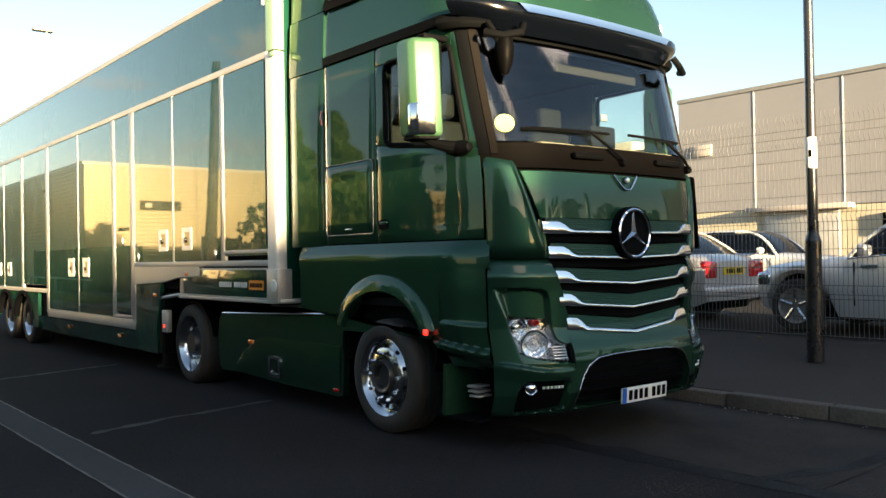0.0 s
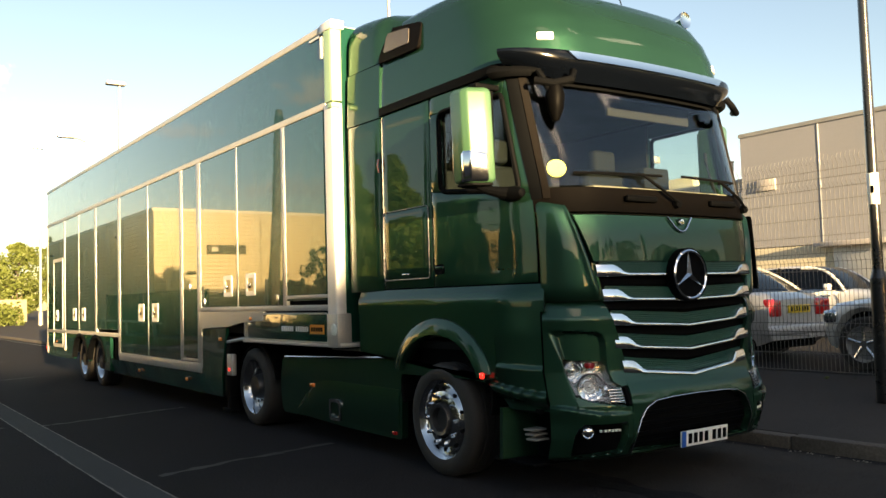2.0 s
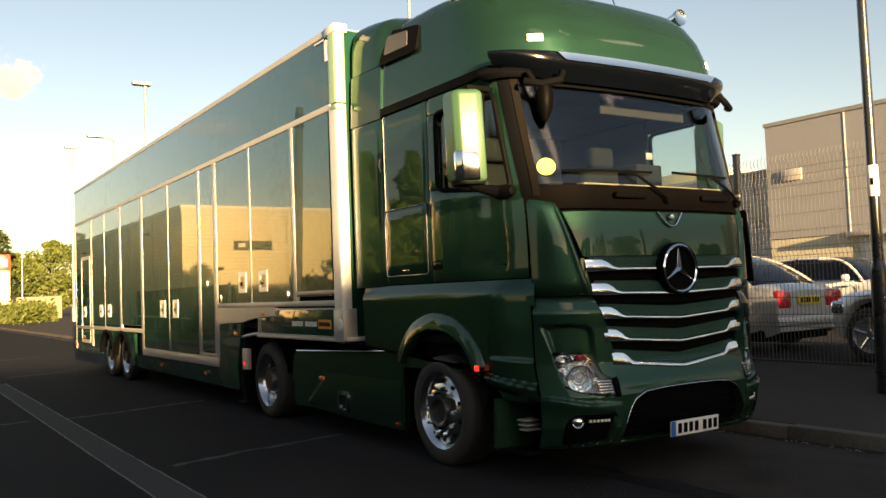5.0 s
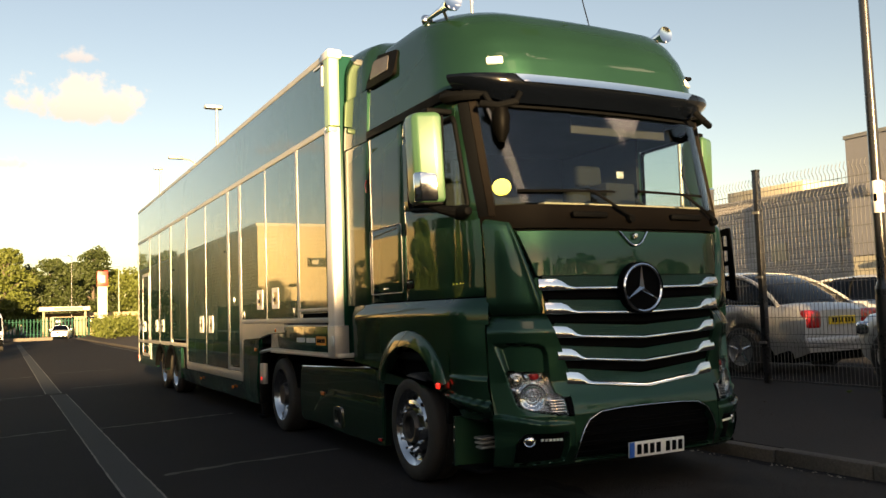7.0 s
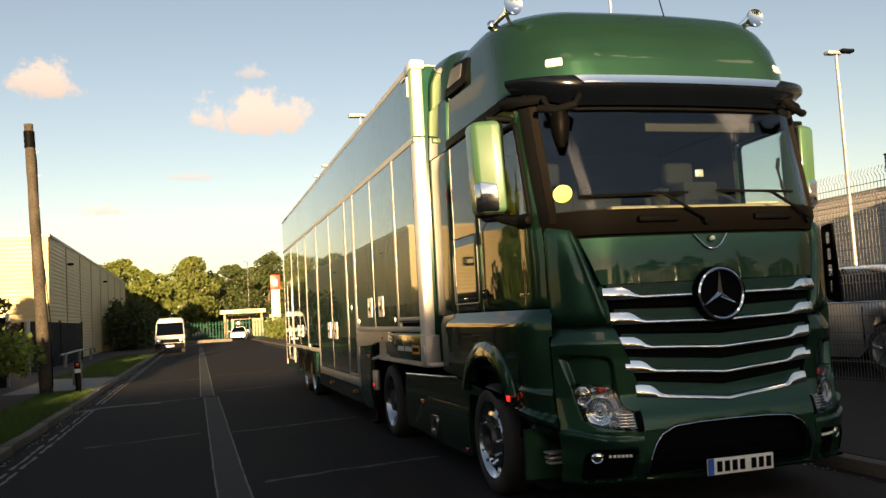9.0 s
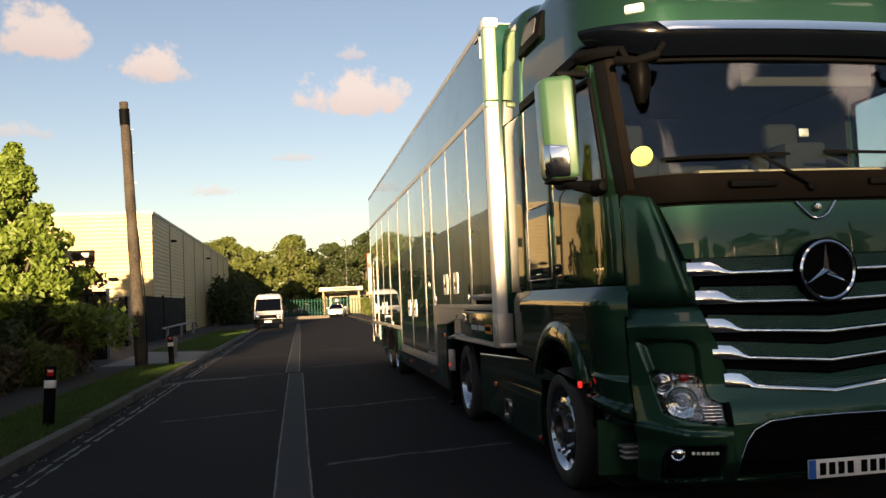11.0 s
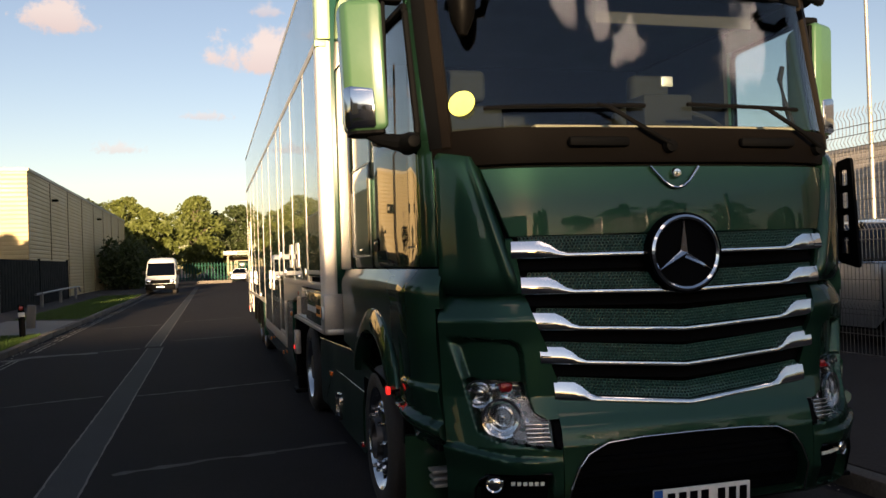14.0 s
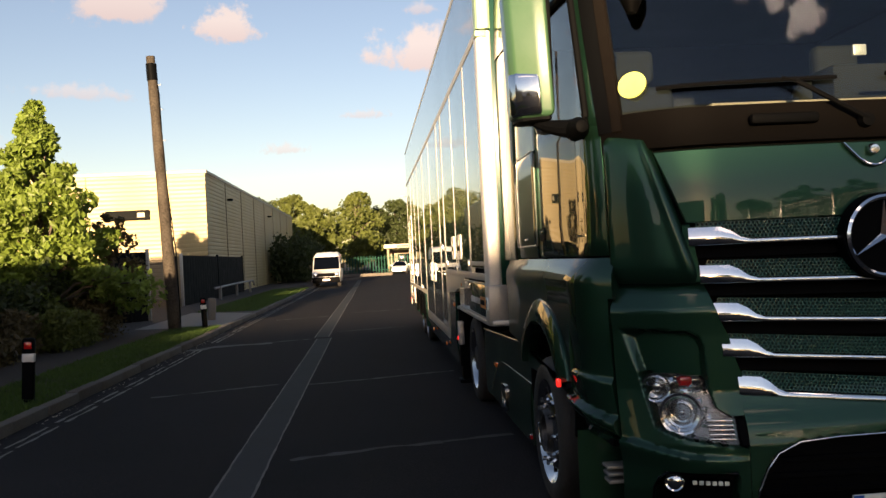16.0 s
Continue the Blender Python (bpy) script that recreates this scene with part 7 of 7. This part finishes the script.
    ob.matrix_basis = pose(x, y, z, 0, 0, turn)
    return ob


car("saloon_car", "silver saloon car parked behind the mesh fence", SILVER, 4.75, 1.82, 1.44, x=7.15, y=5.1, z=0.378, turn=0)
car("saloon_car", "pale silver coupe with five-spoke alloy wheels", SILVER_LT, 4.2, 1.80, 1.40, x=6.95, y=-0.3, z=0.378, turn=0, axle=0.365)
car("hatchback_car", "dark grey car parked behind the fence", DARKCAR, 4.2, 1.76, 1.5, "hatch", x=7.3, y=10.6, z=0.378, turn=0)
car("saloon_car", "white saloon car at the back of the car park", SILVER_LT, 4.5, 1.78, 1.45, x=13.0, y=6.0, z=0.378, turn=186)
car("hatchback_car", "dark blue-grey car in the back row", DARKCAR, 4.2, 1.76, 1.5, "hatch", x=13.2, y=11.4, z=0.378, turn=178)
car("saloon_car", "silver car in the back row", SILVER, 4.5, 1.78, 1.45, x=13.1, y=0.2, z=0.378, turn=182)
car("saloon_car", "small silver car parked by the far kerb", SILVER_LT, 4.0, 1.7, 1.3, x=2.0, y=84.5, z=0, turn=172)

van = thing("van", "white high-roof panel van parked at the kerb", "van")
VX, VY = -3.62, 49.0
vrows = []
for v, b, t, w in ((0.0, 0.42, 0.62, 0.90), (0.06, 0.34, 0.95, 0.97), (0.45, 0.34, 1.12, 1.0), (0.85, 0.34, 1.24, 1.0), (1.55, 0.34, 2.22, 0.93), (1.9, 0.34, 2.42, 0.90), (3.0, 0.34, 2.50, 0.90), (5.4, 0.34, 2.48, 0.90), (5.5, 0.4, 2.40, 0.88)):
    sec = [(-0.97, b), (-1.0, b + 0.3 * (t - b)), (-0.98 * (0.98 if t > 2 else 1), b + 0.6 * (t - b)), (-w, b + 0.93 * (t - b)), (-w + 0.14, t), (0, t + 0.03)]
    sec += [(-p, q) for p, q in sec[-2::-1]]
    vrows.append([Vector((VX + p, VY + v, q)) for p, q in sec])
vb = sheet(vrows)
for row in (vrows[0], vrows[-1]):
    vb.faces.new([vb.verts.new(p) for p in row])
bmesh.ops.recalc_face_normals(vb, faces=vb.faces)
part("body", vb, WHITE, van, angle=50)
part("windscreen", sheet([[Vector((VX + u * 0.92 * (1 - 0.06 * v), VY + 0.87 + 0.62 * v - 0.03, 1.27 + 0.86 * v)) for u in np.linspace(-1, 1, 9)] for v in np.linspace(0, 1, 5)], 0.02), BLACK_GLOSS, van, "dark van windscreen")
part("grille", bx((VX - 0.62, VY - 0.03, 0.74), (VX + 0.62, VY + 0.10, 1.0), 0.04), BLACK, van)
part("bumper", bx((VX - 0.98, VY - 0.06, 0.34), (VX + 0.98, VY + 0.25, 0.72), 0.05), BLACK, van, "black bumper")
part("number_plate", bx((VX - 0.26, VY - 0.075, 0.46), (VX + 0.26, VY - 0.05, 0.57)), PLATE_W, van)
for sg in (-1, 1):
    part("headlamp", bx((VX + sg * 0.75 - 0.18, VY - 0.01, 0.72), (VX + sg * 0.75 + 0.18, VY + 0.25, 1.02), 0.06), CHROME, van)
    part("door_mirror", bx((VX + sg * 1.13 - 0.11, VY + 1.15, 1.3), (VX + sg * 1.13 + 0.11, VY + 1.28, 1.62), 0.04), BLACK, van)
    part("side_window", bx((VX + sg * 0.955 - 0.02, VY + 1.45, 1.3), (VX + sg * 0.955 + 0.02, VY + 2.4, 1.95), 0.01), BLACK_GLOSS, van)
    for yy in (0.95, 4.3):
        part("wheel", lathe([(0.0, sg * 0.03), (0.2, sg * 0.02), (0.22, sg * 0.0), (0.34, sg * 0.02), (0.34, -sg * 0.2)], (VX + sg * 0.97, VY + yy, 0.34), "x", 28), TYRE, van)

van.matrix_basis = Matrix.Translation((VX - 0.15, VY, 0)) @ Matrix.Scale(0.87, 4) @ Matrix.Translation((-VX, -VY, 0))

# ---------------------------------------------------------------- far end
station = thing("service_building", "low pale service building with a flat canopy", "building")
part("hall", bx((1.5, 106, 0), (14, 114, 2.7), 0.03), CREAM_DK, station)
part("canopy", bx((0.6, 101, 2.9), (6.0, 106, 3.4), 0.04), PALE, station, "white flat canopy")
part("canopy_stripe", bx((2.2, 100.96, 3.0), (5.2, 101.0, 3.3)), SIGNRED, station, "red stripe on the canopy")
for x in (1.0, 5.4):
    part("canopy_column", bx((x, 101.6, 0), (x + 0.25, 101.9, 2.9), 0.02), CREAM_DK, station)
for x in (2.4, 6.0, 9.5):
    part("window", bx((x, 105.94, 0.9), (x + 2.2, 106.02, 2.2), 0.02), BLACK_GLOSS, station)
totem = thing("totem_sign", "tall white sign column with red head", "sign")
part("column", bx((6.25, 95.0, 0.0), (7.25, 95.4, 5.4), 0.04), PALE, totem)
part("head", bx((6.2, 94.94, 5.4), (7.3, 95.46, 7.1), 0.04), SIGNRED, totem, "red sign head with a plain pale bar")
part("head_bar", bx((6.5, 94.9, 5.8), (7.0, 94.95, 6.6)), PALE, totem)
gf = thing("railing_fence", "green palisade fence at the far junction", "fence")
for k in range(60):
    part("pale", bx((-14 + k * 0.32, 90.0, 0.0), (-13.9 + k * 0.32, 90.04, 2.0)), GREENFENCE, gf, flat=True)
for z in (0.4, 1.7):
    part("rail", bx((-14, 90.04, z), (5.3, 90.08, z + 0.06)), GREENFENCE, gf)
pk = thing("picket_fence", "pale wooden picket fence beside the pavement", "fence")
for k in range(44):
    part("picket", bx((7.75, 73.0 + k * 0.42, -0.06), (7.82, 73.28 + k * 0.42, 1.35)), PALE, pk, flat=True)
part("rail", bx((7.82, 73, 0.9), (7.86, 91.4, 1.0)), PALE, pk)
tagged(part("low_wall", bx((-60, 78, 0), (1.0, 78.4, 0.28), 0.02), KERB), "low weathered wall along the far side road", "wall")

# ---------------------------------------------------------------- clouds, far behind everything


def cloud_mat(name, seed, power, aspect, soft=0.3):
    m = bpy.data.materials.new(name)
    m.use_nodes = True
    nt = m.node_tree
    nt.nodes.remove(nt.nodes["Principled BSDF"])
    co, ns, gr, tr, em, mx = (nt.nodes.new(k) for k in ("ShaderNodeTexCoord", "ShaderNodeTexNoise", "ShaderNodeVectorMath", "ShaderNodeBsdfTransparent", "ShaderNodeEmission", "ShaderNodeMixShader"))
    mp = nt.nodes.new("ShaderNodeMapping")
    mp.inputs["Location"].default_value = (seed, seed * 2.1, 0)
    mp.inputs["Scale"].default_value = (aspect, 1.0, 1.0)
    nt.links.new(co.outputs["Object"], mp.inputs[0])
    nt.links.new(mp.outputs[0], ns.inputs["Vector"])
    ns.inputs["Scale"].default_value, ns.inputs["Detail"].default_value, ns.inputs["Roughness"].default_value = 1.5, 6.0, 0.6
    # flat below, heaped above
    xyz, low, far, join = (nt.nodes.new(k) for k in ("ShaderNodeSeparateXYZ", "ShaderNodeMath", "ShaderNodeMath", "ShaderNodeCombineXYZ"))
    nt.links.new(co.outputs["Object"], xyz.inputs[0])
    low.operation, far.operation = "MULTIPLY", "MAXIMUM"
    low.inputs[1].default_value = -2.0
    nt.links.new(xyz.outputs["Y"], low.inputs[0])
    nt.links.new(low.outputs[0], far.inputs[0])
    nt.links.new(xyz.outputs["Y"], far.inputs[1])
    nt.links.new(xyz.outputs["X"], join.inputs[0])
    nt.links.new(far.outputs[0], join.inputs[1])
    gr.operation = "LENGTH"
    nt.links.new(join.outputs[0], gr.inputs[0])
    sub = nt.nodes.new("ShaderNodeMath")
    sub.operation = "SUBTRACT"
    nt.links.new(ns.outputs[0], sub.inputs[0])
    k = nt.nodes.new("ShaderNodeMath")
    k.operation = "MULTIPLY"
    k.inputs[1].default_value = 0.60
    nt.links.new(gr.outputs["Value"], k.inputs[0])
    nt.links.new(k.outputs[0], sub.inputs[1])
    rp = nt.nodes.new("ShaderNodeMapRange")
    rp.interpolation_type = "SMOOTHSTEP"
    rp.inputs[1].default_value, rp.inputs[2].default_value = 0.02, soft
    rp.inputs[4].default_value = 0.85 if soft < 0.3 else 0.5
    nt.links.new(sub.outputs[0], rp.inputs[0])
    # sunlit tops and duller undersides put into the glow's tint
    tint = nt.nodes.new("ShaderNodeMix")
    tint.data_type = "RGBA"
    tint.inputs["A"].default_value, tint.inputs["B"].default_value = (0.88, 0.76, 0.67, 1), (1.0, 0.92, 0.80, 1)
    up = nt.nodes.new("ShaderNodeMapRange")
    up.inputs[1].default_value, up.inputs[2].default_value = -0.3, 0.3
    nt.links.new(xyz.outputs["Y"], up.inputs[0])
    nt.links.new(up.outputs[0], tint.inputs["Factor"])
    nt.links.new(tint.outputs["Result"], em.inputs[0])
    em.inputs[1].default_value = power
    nt.links.new(rp.outputs[0], mx.inputs[0])
    nt.links.new(tr.outputs[0], mx.inputs[1])
    nt.links.new(em.outputs[0], mx.inputs[2])
    nt.links.new(mx.outputs[0], nt.nodes["Material Output"].inputs[0])
    return m


CLOUD_POWER = 0.26


def cloud(az, el, w, h, seed, power=1.0, dist=1500):
    """A cloud low in the sky: azimuth from +y towards +x, elevation, width and height in degrees."""
    a, e = radians(az), radians(el)
    d = Vector((math.sin(a) * math.cos(e), math.cos(a) * math.cos(e), math.sin(e)))
    bm = bmesh.new()
    bmesh.ops.create_grid(bm, x_segments=1, y_segments=1, size=1.0)
    ob = part("cloud", bm, cloud_mat("cloud_%d" % seed, seed, CLOUD_POWER * power, w / h, 0.24 if h > 4 else 0.4), flat=True)
    m = look(d * dist, (0, 0, 0))
    ob.matrix_basis = m @ Matrix.Diagonal((dist * math.tan(radians(w / 2)), dist * math.tan(radians(h / 2)), 1, 1))
    ob.visible_shadow = False
    return tagged(ob, "soft sunlit evening cloud", "cloud", kind="structure")


for k, c in enumerate([(4.3, 13.5, 10.5, 5.6), (-15.6, 16.6, 9, 6), (-8.9, 15.3, 5.5, 4.4), (4.1, 16.5, 3, 1.8), (-5.5, 7.65, 4.6, 1.6), (-17.9, 11.2, 9, 2.2), (-30, 14, 14, 5), (-26, 7.5, 18, 3.0), (0, 9.8, 5, 1.2)]):
    cloud(*c[:4], k + 1, (0.95, 0.9, 0.92, 0.92, 0.92, 0.9, 0.92, 0.92, 0.9)[k])
for k, (az, el, w, h) in enumerate([(152.5, 47, 5.5, 12), (147.6, 44.5, 4, 7), (144, 42, 6.5, 5), (124, 36, 16, 9), (166, 30, 22, 9), (192, 36, 22, 12), (205, 50, 24, 16), (215, 28, 24, 8)]):
    cloud(az, el, w, h, 20 + k, 3.6 if k < 4 else 2.2)
